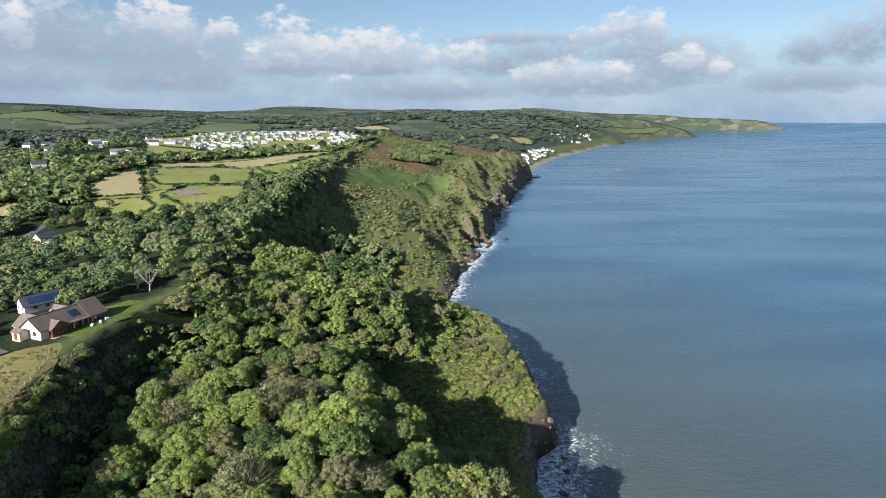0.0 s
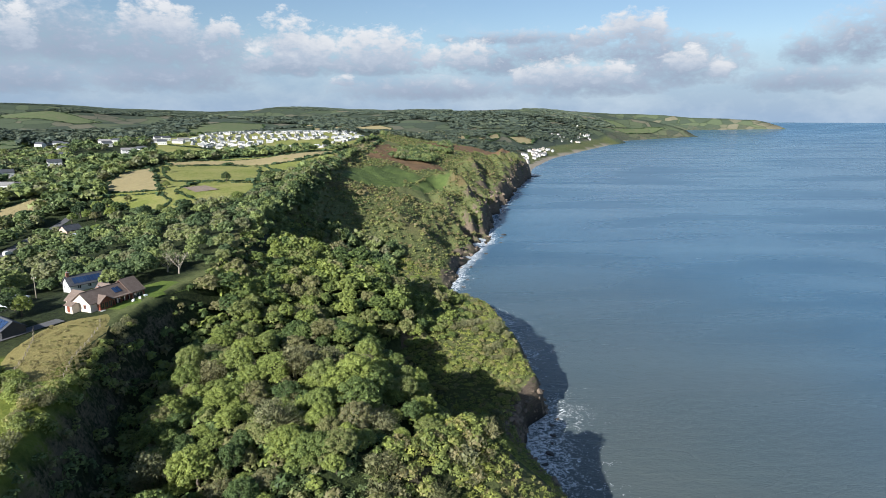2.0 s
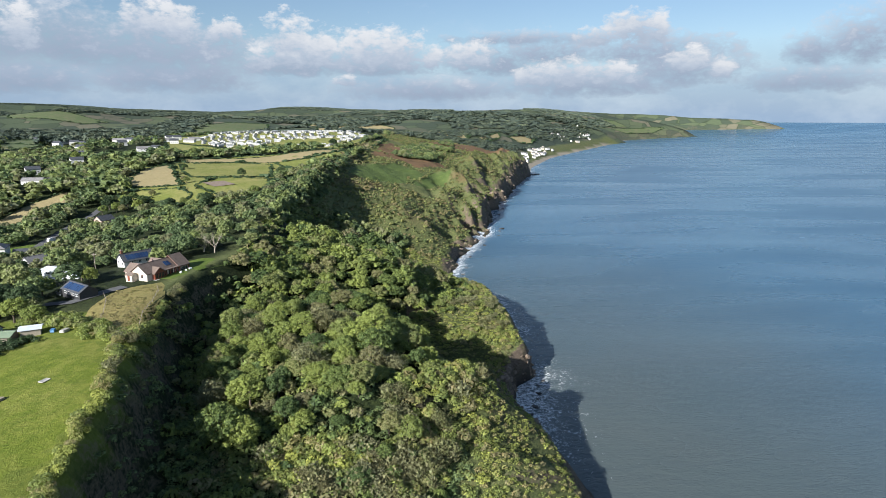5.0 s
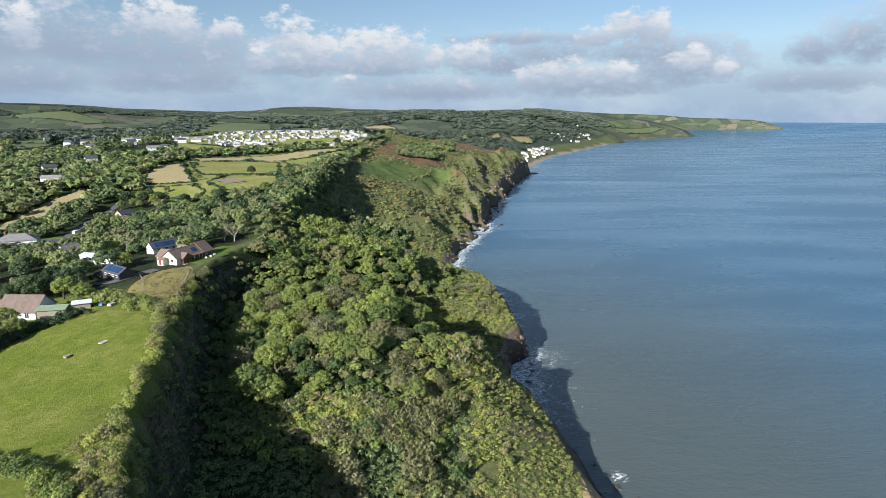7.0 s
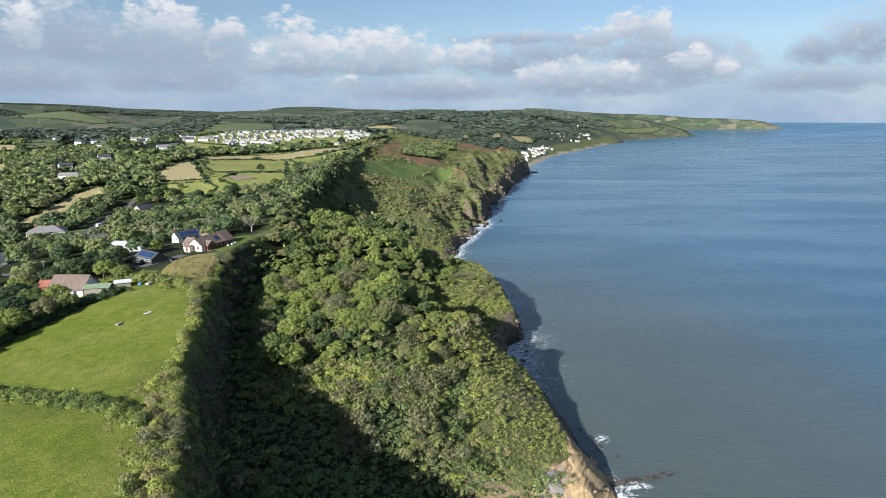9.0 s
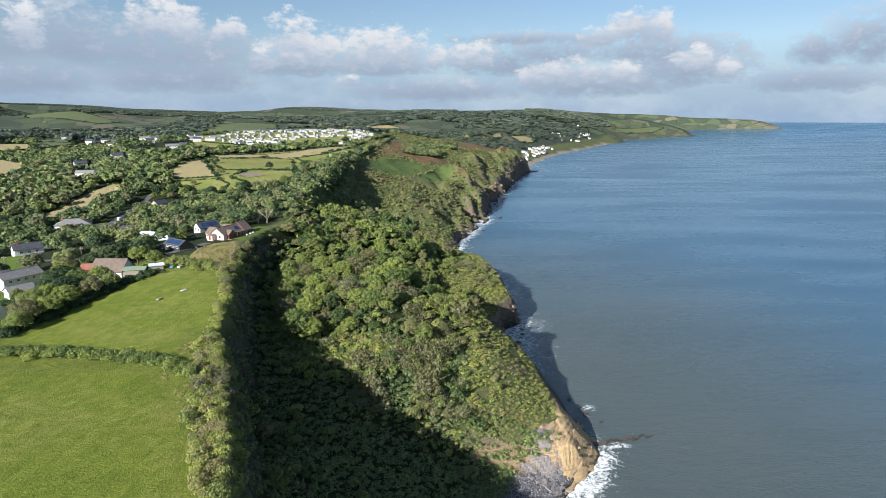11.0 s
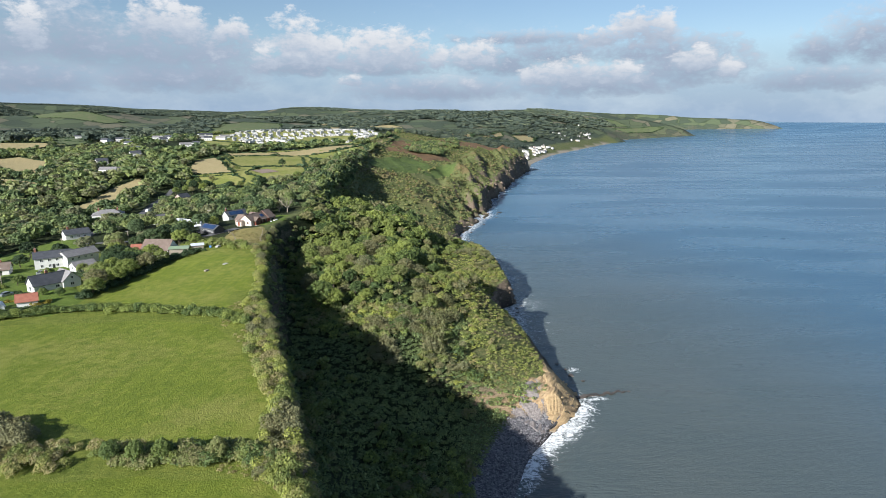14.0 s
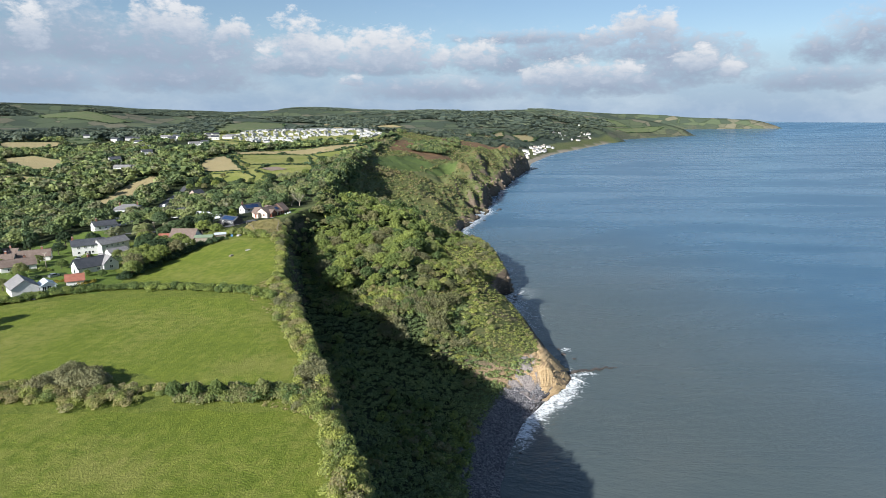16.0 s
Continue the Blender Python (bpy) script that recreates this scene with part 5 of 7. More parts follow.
def inland_woods():
    x, y, g = grid(-760, -60, 95, 800, 9.4, 67)
    d = column(LANDWARD, 3, y)
    f = fbm(x, y, 120, 62, 3)
    ok = (x < d + 2) & clear_of(x, y, 1.5) & (f > 0.30) & (x > -560 - 0.25 * y)
    for cx, cy, r in CLEAR:
        ok &= np.hypot(x - cx - 0.62 * r, y - cy + 0.95 * r) > 0.85 * r + 2
    ok &= ~((y < 130) & (x > -150)) & ~((x > -215) & (y < 170) & (g.random(len(x)) < 0.55))
    x, y = x[ok], y[ok]
    s = (1.10 + 0.85 * g.random(len(x)) ** 1.4) * (1 - 0.25 * (y > 215) * (y < 480) * (x > -230))
    t = np.clip(tints(x, y, g, 45) * 0.85, 0, 1)
    rows = np.column_stack([x, y, s, s * (0.68 + 0.3 * g.random(len(x))), t])
    close = np.hypot(x, y) < 270
    scatter("village_wood", MID_TREES, rows[close], INLAND_LEAF, "leafy trees between the village gardens")
    far = np.hypot(x, y) > 520
    scatter("valley_wood", INLAND_TREES, rows[~close & ~far], INLAND_LEAF, "dark green wooded valley")
    scatter("valley_wood", THIN_TREES, rows[far], INLAND_LEAF, "dark green wooded valley farther inland")
    x, y, g = grid(-2600, 240, 700, 3400, 19, 68)
    f = fbm(x, y, 330, 63, 4)
    ok = (f > 0.575 + 0.11 * (x > -560) * (y > 1300) * (y < 2400) - 0.10 * (x < -330) * (y < 1500)) & clear_of(x, y, 4) & (x < column(LANDWARD, 3, y) - 5) & (x > -0.85 * y - 300)
    ok &= ~((x > -560) & (y < 800)) & ~((x > -520) & (x < -70) & (y < 1320) & (y > 740))
    x, y = x[ok], y[ok]
    s = 1.5 + 1.3 * g.random(len(x))
    s *= 1 + 0.35 * sstep(2000, 3400, y)
    scatter("distant_wood", HAZE_TREES, np.column_stack([x, y, s, s * (0.8 - 0.3 * sstep(1300, 2000, y)), tints(x, y, g, 200)]), HAZED_LEAF, "distant dark woods on rolling hills")
    # woods of the far hills, thinning to single crowns
    x, y, g = grid(-5200, 1500, 2300, 7000, 25, 75)
    f = fbm(x, y, 700, 76, 4)
    r = np.hypot(x, y + 98)
    ok = (x < coast(y) - 160) & (x > -0.85 * y - 300) & (f > 0.555 - 0.06 * sstep(-200, -600, x) - 0.20 * np.exp(-((x - 500) ** 2 + (y - 3100) ** 2) / 600 ** 2) - 0.04 * sstep(700, 1100, x))
    x, y = x[ok], y[ok]
    s = 1.9 + 1.5 * g.random(len(x))
    scatter("hill_wood", HILL_TREES, np.column_stack([x, y, s * 1.15, s * 0.42, tints(x, y, g, 200)]), HAZED_LEAF, "dark woods on the far hills")
    hedges = []
    for key, (poly, _, _) in FIELDS.items():
        if key in ("near", "front", "upper", "park", "bare_patch"):
            continue
        for (x0, y0), (x1, y1) in zip(poly, poly[1:] + poly[:1]):
            n = int(math.hypot(x1 - x0, y1 - y0) / (2.4 if y0 < 1300 else 9.0))
            for k in range(n):
                q = (k + g.random()) / max(n, 1)
                s = (0.26 + 0.30 * g.random() + 0.5 * (g.random() < 0.05)) * (1 if y0 < 1300 else 2.0)
                hedges.append((x0 + (x1 - x0) * q, y0 + (y1 - y0) * q, s, s * 0.62, 0.3 * g.random()))
    scatter("field_hedges", [foliage(dome_lobes(1.7, 2.6, n), 18, 1.0, 0.6, corners=3, droop=-0.1) for n in (4, 5)], np.array(hedges) * (1, 1, 2.3, 2.3, 1), DARK, "dark hedgerows round the fields", "hedge")


wooded_slope()
edge_hedge()


def tufts():
    """Long dry grass on the bank, at field margins and on the sea slope."""
    x, y, g = grid(-112, -76, 104, 164, 1.0, 77)
    ok = in_poly(x, y, [(-106, 128), (-108, 150), (-101, 158), (-90, 150), (-86, 130), (-82, 113), (-93, 109)]) & (fbm(x, y, 8, 78, 2) > 0.45)
    x1, y1, _ = grid(-125, -20, -120, 108, 1.5, 79)
    d = column(LANDWARD, 3, y1)
    rim = (x1 < d - 3) & (x1 > d - 16) & (fbm(x1, y1, 10, 80, 2) > 0.47)
    for key in ("near", "front", "upper"):
        rim &= ~in_poly(x1, y1, FIELDS[key][0])
    x, y = np.concatenate([x[ok], x1[rim]]), np.concatenate([y[ok], y1[rim]])
    s = 0.35 + 0.4 * g.random(len(x))
    scatter("dry_grass", LOW, np.column_stack([x, y, s, s * (0.5 + 0.5 * g.random(len(x))), g.random(len(x))]), STRAW_TUFT, "long dry grass tufts on banks and field margins", "grass")


def town_trees():
    x, y, g = grid(-200, 900, 1290, 3100, 15, 90)
    f = fbm(x, y, 150, 91, 3)
    off = coast(y) - x
    ok = (off > 70) & (off < 620) & (f > 0.52) & ((off > 110) | (g.random(len(x)) < 0.4))
    x, y = x[ok], y[ok]
    s = 1.2 + 0.9 * g.random(len(x))
    scatter("town_wood", THIN_TREES, np.column_stack([x, y, s * 1.1, s * 0.75, tints(x, y, g, 90)]), HAZED_LEAF, "trees and woods behind the seaside town")


def village_trees():
    x, y, g = grid(-900, -400, 770, 1500, 12, 92)
    ok = (fbm(x, y, 80, 93, 3) > 0.45) & clear_of(x, y, 2) & (x < -400 - 0.12 * (y - 900))
    x, y = x[ok], y[ok]
    s = 1.0 + 0.8 * g.random(len(x))
    scatter("village_trees", THIN_TREES, np.column_stack([x, y, s, s * 0.85, tints(x, y, g, 60) * 0.8]), INLAND_LEAF, "leafy trees between the village houses")


tufts()
town_trees()
village_trees()
hedge_row("garden_undergrowth", [(-131, 40), (-127, 56), (-123, 74), (-118, 94), (-111, 105)], 4.0, 0.9, 0.5, "dark bushes under the garden trees", 87, DARK)
hedge_row("hedge_lower", [(-170, -67), (-110, -65), (-92, -66), (-75, -66)], 7.5, 0.85, 0.30, "wide overgrown bramble hedge between two meadows", 71, SCRUB, FINE_SHRUBS)
hedge_row("hedge_lower", [(-66, -67), (-52, -66), (-42, -65), (-35, -67)], 4.0, 0.95, 0.22, "overgrown mixed hedge running to the cliff edge", 76, LEAF, FINE_SHRUBS)
hedge_row("hedge_upper", [(-165, 2), (-142, 20), (-124, 27), (-98, 24), (-84, 19), (-72, 16), (-62, 8)], 2.4, 0.95, 0.55, "dark green hedge between two meadows", 72, LEAF, FINE_SHRUBS)
hedge_row("hedge_house", [(-122, 118), (-110, 120), (-98, 112), (-90, 103), (-83, 104)], 5.0, 1.0, 0.7, "mixed bushes below the bungalow bank", 73)
outer_hills()
inland_woods()

g = np.random.default_rng(9)
for x, y, wide, high in [(-129, 46, 1.3, 1.0), (-131, 53, 1.6, 1.2), (-127, 58, 1.4, 1.1), (-126, 68, 1.5, 1.15), (-130, 76, 1.8, 1.35), (-124, 78, 1.4, 1.1), (-126, 92, 1.5, 1.2), (-121, 88, 1.1, 0.9), (-135, 64, 1.6, 1.2), (-140, 70, 1.4, 1.0), (-147, 124, 1.6, 1.3), (-140, 142, 1.6, 1.3), (-118, 120, 1.2, 0.9), (-158, 122, 1.5, 1.2), (-133, 72, 1.5, 1.15), (-138, 80, 1.7, 1.3), (-143, 90, 1.6, 1.4), (-136, 92, 1.5, 1.2), (-131, 62, 1.3, 1.0), (-129, 84, 1.2, 1.1), (-146, 100, 1.6, 1.3), (-152, 112, 1.5, 1.2),
                         (-139, 128, 1.9, 1.5), (-131, 134, 1.7, 1.4), (-147, 136, 1.7, 1.3), (-128, 125, 1.4, 1.2), (-134, 150, 1.5, 1.2), (-124, 162, 1.1, 1.0), (-131, 170, 1.3, 1.1)]:
    plant_tree(x, y, wide, high, g, DARK if high > 1.25 else LEAF, "large dark green garden tree beside the houses", "garden trees")
for x, y, s in [(-160, 72, 0.9), (-168, 64, 0.8), (-190, 100, 1.1), (-182, 118, 1.3), (-198, 120, 1.3), (-210, 110, 1.3), (-215, 84, 0.9), (-170, 40, 0.8), (-178, 52, 1.0), (-169, 28, 0.8), (-147, 46, 0.55), (-186, 78, 0.8), (-196, 66, 0.9), (-140, 44, 0.6), (-143, 84, 0.9), (-152, 82, 0.8)]:
    plant_tree(x, y, s, s * 0.95, g, DARK if s > 1.05 else LEAF, "leafy garden tree between the houses", "garden trees")
for x, y, k in [(-150, -18, 1.3), (-147, -28, 1.2), (-153, -34, 1.4)]:
    plant_tree(x, y, k, k, g, LEAF, "tall hedgerow tree beside the meadow", "hedgerow trees")
for x, y in [(-66, -68), (-61, -68), (-57, -67), (-46, -66)]:
    plant_tree(x, y, 0.62, 0.80, g, LEAF, "small leaning hedgerow tree between two meadows", "hedgerow trees")
for x, y, k in [(-243, 419, 1.5), (-236, 429, 1.4), (-228, 418, 1.6), (-221, 427, 1.2), (-233, 409, 1.3), (-217, 411, 1.4), (-241, 404, 1.2), (-226, 406, 1.1), (-232, 437, 1.3)]:
    plant_tree(x, y, k, k * 0.95, g, DARK if k > 1.45 else LEAF, "leafy tree beside the lane below the fields", "lane trees")
plant_tree(-160, 491, 1.2, 1.45, g, DARK, "lone round green tree in a pasture", "field trees")
for x, y, s in [(-189, 399, 1.6), (-154, 382, 1.7), (-266, 480, 1.5), (-127, 498, 1.6), (-126, 402, 1.4), (-221, 445, 1.0), (-120, 800, 1.9), (-160, 785, 1.7), (-205, 480, 1.0), (-212, 492, 0.9), (-236, 560, 1.0), (-160, 395, 1.2), (-180, 405, 1.1)]:
    plant_tree(x, y, s, s * 0.9, g, DARK if s > 1.45 else LEAF, "round green field tree by a hedge", "field trees")


# ---- buildings ----
RENDER_WHITE = plain("white_render", (0.58, 0.57, 0.54), (0.74, 0.73, 0.70), 0.85, 0.8)
CREAM = plain("cream_render", (0.60, 0.52, 0.42), (0.72, 0.64, 0.53), 0.85, 0.8)
PINK_STONE = plain("pinkish_stone", (0.38, 0.27, 0.22), (0.52, 0.40, 0.33), 0.9, 2.0, relief=0.03)
BRICK_RED = plain("red_brick", (0.20, 0.09, 0.06), (0.32, 0.15, 0.10), 0.9, 2.5, relief=0.02)


def tiled(name, low, high, course=0.34, rough=0.75):
    """Roof covering with courses and uneven tones."""
    m, n, b = material(name)
    p = at_metres(n)
    ax = n.add("ShaderNodeSeparateXYZ")
    n.wire(p, ax.inputs[0])
    step = n.math("FRACT", n.math("DIVIDE", ax.outputs[2], course * 0.55))
    f = n.math("ADD", n.math("MULTIPLY", n.noise(p, 0.7, 4), 0.5), n.math("MULTIPLY", n.noise(p, 5.0, 3), 0.5))
    col = n.mix(n.ramp(f, [(0.35, 0.0), (0.65, 1.0)]), low, high)
    lap = n.ramp(step, [(0.0, 0.62), (0.18, 1.0)])
    n.wire(n.scaled(col, lap), b.inputs["Base Color"])
    b.inputs["Roughness"].default_value, b.inputs["Specular IOR Level"].default_value = rough, 0.3
    bump(n, b, step, 0.5, 0.05)
    return m


BROWN_TILE = tiled("brown_roof_tiles", (0.13, 0.095, 0.075), (0.22, 0.17, 0.14))
GREY_SLATE = tiled("grey_slates", (0.16, 0.155, 0.155), (0.27, 0.26, 0.255))
DARK_SLATE = tiled("dark_slates", (0.045, 0.05, 0.06), (0.09, 0.095, 0.105))
RED_TILE = tiled("red_roof_tiles", (0.25, 0.09, 0.06), (0.36, 0.15, 0.10))
GREEN_SHEET = plain("green_roof_sheet", (0.16, 0.22, 0.14), (0.24, 0.30, 0.20), 0.6, 1.0)
PALE_SHEET = plain("pale_metal_sheet", (0.50, 0.54, 0.58), (0.66, 0.69, 0.72), 0.45, 0.6)
RED_WOOD = plain("red_stained_wood", (0.17, 0.045, 0.022), (0.26, 0.075, 0.04), 0.55, 3.0)
GREY_WOOD = plain("weathered_wood", (0.20, 0.17, 0.13), (0.34, 0.30, 0.24), 0.85, 3.0)
WHITE_PAINT = plain("white_paint", (0.74, 0.74, 0.73), (0.82, 0.82, 0.81), 0.5, 2.0)
DARK_PAINT = plain("dark_paint", (0.035, 0.035, 0.038), (0.06, 0.06, 0.062), 0.5, 2.0)
SOLAR = plain("solar_glass", (0.018, 0.035, 0.085), (0.03, 0.06, 0.13), 0.12, 1.0, spec=0.6)
CONCRETE = plain("concrete", (0.30, 0.29, 0.27), (0.45, 0.43, 0.40), 0.9, 1.0, relief=0.02)
TYRE = plain("tyre_rubber", (0.02, 0.02, 0.02), (0.035, 0.035, 0.035), 0.8, 3.0)
GLASS, _, gb = material("window_glass")
gb.inputs["Base Color"].default_value = (0.03, 0.035, 0.04, 1)
gb.inputs["Roughness"].default_value, gb.inputs["Specular IOR Level"].default_value = 0.06, 0.7


def box(bm, x0, x1, y0, y1, z0, z1):
    v = [bm.verts.new((x, y, z)) for z in (z0, z1) for x, y in ((x0, y0), (x1, y0), (x1, y1), (x0, y1))]
    for f in ((3, 2, 1, 0), (4, 5, 6, 7), (0, 1, 5, 4), (1, 2, 6, 5), (2, 3, 7, 6), (3, 0, 4, 7)):
        bm.faces.new([v[i] for i in f])
    return bm


def boxed(x0, x1, y0, y1, z0, z1, soft=0.0):
    bm = box(bmesh.new(), x0, x1, y0, y1, z0, z1)
    if soft:
        bmesh.ops.bevel(bm, geom=bm.edges[:], offset=soft, segments=2, affect="EDGES", profile=0.5)
    return bm


def gable_walls(length, width, high, rise, deep=0.8):
    """Four walls whose ends rise to gables; the ridge runs along x."""
    bm = bmesh.new()
    l, w = length / 2, width / 2
    prof = [(-w, -deep), (w, -deep), (w, high), (0, high + rise), (-w, high)]
    ends = [[bm.verts.new((x, y, z)) for y, z in prof] for x in (-l, l)]
    bm.faces.new(ends[0][::-1]), bm.faces.new(ends[1])
    for i in range(5):
        bm.faces.new((ends[0][i], ends[0][(i + 1) % 5], ends[1][(i + 1) % 5], ends[1][i]))
    bmesh.ops.recalc_face_normals(bm, faces=bm.faces)
    return bm


def gable_roof(length, width, high, rise, over=0.45, thick=0.18):
    bm = bmesh.new()
    l, w = length / 2 + over, width / 2
    drop = rise / w * over
    prof = [(-w - over, high - drop), (0, high + rise), (w + over, high - drop), (w + over, high - drop + thick), (0, high + rise + thick * 1.2), (-w - over, high - drop + thick)]
    prof = [(y, z + 0.03) for y, z in prof]
    ends = [[bm.verts.new((x, y, z)) for y, z in prof] for x in (-l, l)]
    for e in ends:
        bm.faces.new((e[0], e[1], e[4], e[5])), bm.faces.new((e[1], e[2], e[3], e[4]))
    for i in range(6):
        bm.faces.new((ends[0][i], ends[0][(i + 1) % 6], ends[1][(i + 1) % 6], ends[1][i]))
    bmesh.ops.recalc_face_normals(bm, faces=bm.faces)
    return bm


def hip_roof(length, width, high, rise, over=0.5, thick=0.2):
    bm = bmesh.new()
    l, w, r = length / 2 + over, width / 2 + over, length / 2 - width / 2
    low = [bm.verts.new(p) for p in ((-l, -w, high), (l, -w, high), (l, w, high), (-l, w, high))]
    rim = [bm.verts.new((v.co.x, v.co.y, high + thick)) for v in low]
    a, b = bm.verts.new((-r, 0, high + rise)), bm.verts.new((r, 0, high + rise))
    bm.faces.new(low[::-1])
    for i in range(4):
        bm.faces.new((low[i], low[(i + 1) % 4], rim[(i + 1) % 4], rim[i]))
    bm.faces.new((rim[0], rim[1], b, a)), bm.faces.new((rim[1], rim[2], b)), bm.faces.new((rim[2], rim[3], a, b)), bm.faces.new((rim[3], rim[0], a))
    bmesh.ops.recalc_face_normals(bm, faces=bm.faces)
    return bm


def ring_frame(w, h, bar=0.09, deep=0.08, mullions=1):
    """A window frame standing on y = 0, facing -y."""
    bm = bmesh.new()
    box(bm, -w / 2, w / 2, -deep, 0, 0, bar), box(bm, -w / 2, w / 2, -deep, 0, h - bar, h)
    box(bm, -w / 2, -w / 2 + bar, -deep, 0, bar, h - bar), box(bm, w / 2 - bar, w / 2, -deep, 0, bar, h - bar)
    for k in range(mullions):
        x = -w / 2 + w * (k + 1) / (mullions + 1)
        box(bm, x - bar / 2, x + bar / 2, -deep, 0, bar, h - bar)
    return bm


WINDOW_MESH = {}


def window(house, m, w, h, mat=None, mullions=1):
    """A window on a wall: m puts its foot's middle on the wall, facing -y."""
    mat = mat or WHITE_PAINT
    key = (w, h, mat.name, mullions)
    if key not in WINDOW_MESH:
        f = part("window", ring_frame(w, h, mullions=mullions), mat, house)
        p = part("pane", boxed(-w / 2 + 0.05, w / 2 - 0.05, -0.035, -0.005, 0.05, h - 0.05), GLASS, f)
        WINDOW_MESH[key] = (f.data, p.data)
    else:
        f = new("window", WINDOW_MESH[key][0])
        f.parent = house
        p = new("pane", WINDOW_MESH[key][1])
        p.parent = f
    f.matrix_basis = m
    return f


def on_side(length, width, side, along, up):
    """Pose of a fitting on one of four walls: s (-y), n (+y), w (-x), e (+x)."""
    return {"s": pose(along, -width / 2 - 0.01, up), "n": pose(along, width / 2 + 0.01, up, 0, 0, 180), "w": pose(-length / 2 - 0.01, along, up, 0, 0, -90), "e": pose(length / 2 + 0.01, along, up, 0, 0, 90)}[side]


def door(house, m, mat, w=0.95, h=2.05):
    ob = part("door", boxed(-w / 2, w / 2, -0.07, 0, 0.02, h, 0.015), mat, house)
    ob.matrix_basis = m
    k = part("door_handle", boxed(w * 0.32, w * 0.38, -0.13, -0.07, 0.95, 1.08), DARK_PAINT, ob)
    return ob


def chimney(house, x, y, z, high=1.6, mat=None):
    ob = part("chimney", boxed(x - 0.45, x + 0.45, y - 0.35, y + 0.35, z - 1.2, z + high, 0.02), mat or BRICK_RED, house)
    part("chimney_cap", boxed(x - 0.52, x + 0.52, y - 0.42, y + 0.42, z + high, z + high + 0.12), CONCRETE, ob)
    part("chimney_pot", boxed(x - 0.14, x + 0.14, y - 0.14, y + 0.14, z + high + 0.12, z + high + 0.55, 0.04), BRICK_RED, ob)


def house(x, y, turn, length, width, high, rise, wall, roof, label, windows=(), chimneys=(), hip=False, doors=(), base=None, name="house", frames=None):
    """windows: side, along, sill, w, h. doors: side, along, material. chimneys: x, y."""
    c, s = math.cos(radians(turn)), math.sin(radians(turn))
    corners = [(x + c * i * length / 2 - s * j * width / 2, y + s * i * length / 2 + c * j * width / 2) for i in (-1, 1) for j in (-1, 1)]
    z = base if base is not None else float(np.mean([ground_z(a, b) for a, b in corners])) + 0.35
    top = group_at(name, pose(x, y, z, 0, 0, turn), label, "house")
    if hip:
        part("wall", boxed(-length / 2, length / 2, -width / 2, width / 2, -1.5, high), wall, top)
        part("roof", hip_roof(length, width, high, rise), roof, top)
    else:
        part("wall", gable_walls(length, width, high, rise, 1.5), wall, top)
        part("roof", gable_roof(length, width, high, rise), roof, top)
        part("ridge", boxed(-length / 2 - 0.4, length / 2 + 0.4, -0.16, 0.16, high + rise + 0.2, high + rise + 0.32, 0.03), roof, top)
    for side, along, up, w, h in windows:
        window(top, on_side(length, width, side, along, up), w, h, frames)
    for side, along, mat in doors:
        door(top, on_side(length, width, side, along, 0), mat)
    for cx, cy in chimneys:
        chimney(top, cx, cy, high + rise * (1 - abs(cy) / (width / 2)))
    return top


def solar_array(parent, x0, x1, y_low, z_low, y_high, z_high, n, rows=1, gap=0.06):
    """Panels lying on a roof slope."""
    for r in range(rows):
        for k in range(n):
            bm = bmesh.new()
            a, b = x0 + (x1 - x0) * k / n + gap, x0 + (x1 - x0) * (k + 1) / n - gap
            t0, t1 = r / rows + 0.02, (r + 1) / rows - 0.02
            p = [(y_low + (y_high - y_low) * t, z_low + (z_high - z_low) * t) for t in (t0, t1)]
            lo = [bm.verts.new(q) for q in ((a, p[0][0], p[0][1]), (b, p[0][0], p[0][1]), (b, p[1][0], p[1][1]), (a, p[1][0], p[1][1]))]
            hi = [bm.verts.new((v.co.x, v.co.y, v.co.z + 0.08)) for v in lo]
            bm.faces.new(hi), bm.faces.new(lo[::-1])
            for i in range(4):
                bm.faces.new((lo[i], lo[(i + 1) % 4], hi[(i + 1) % 4], hi[i]))
            bmesh.ops.recalc_face_normals(bm, faces=bm.faces)
            part("solar_panel", bm, SOLAR, parent, "dark blue solar panel")


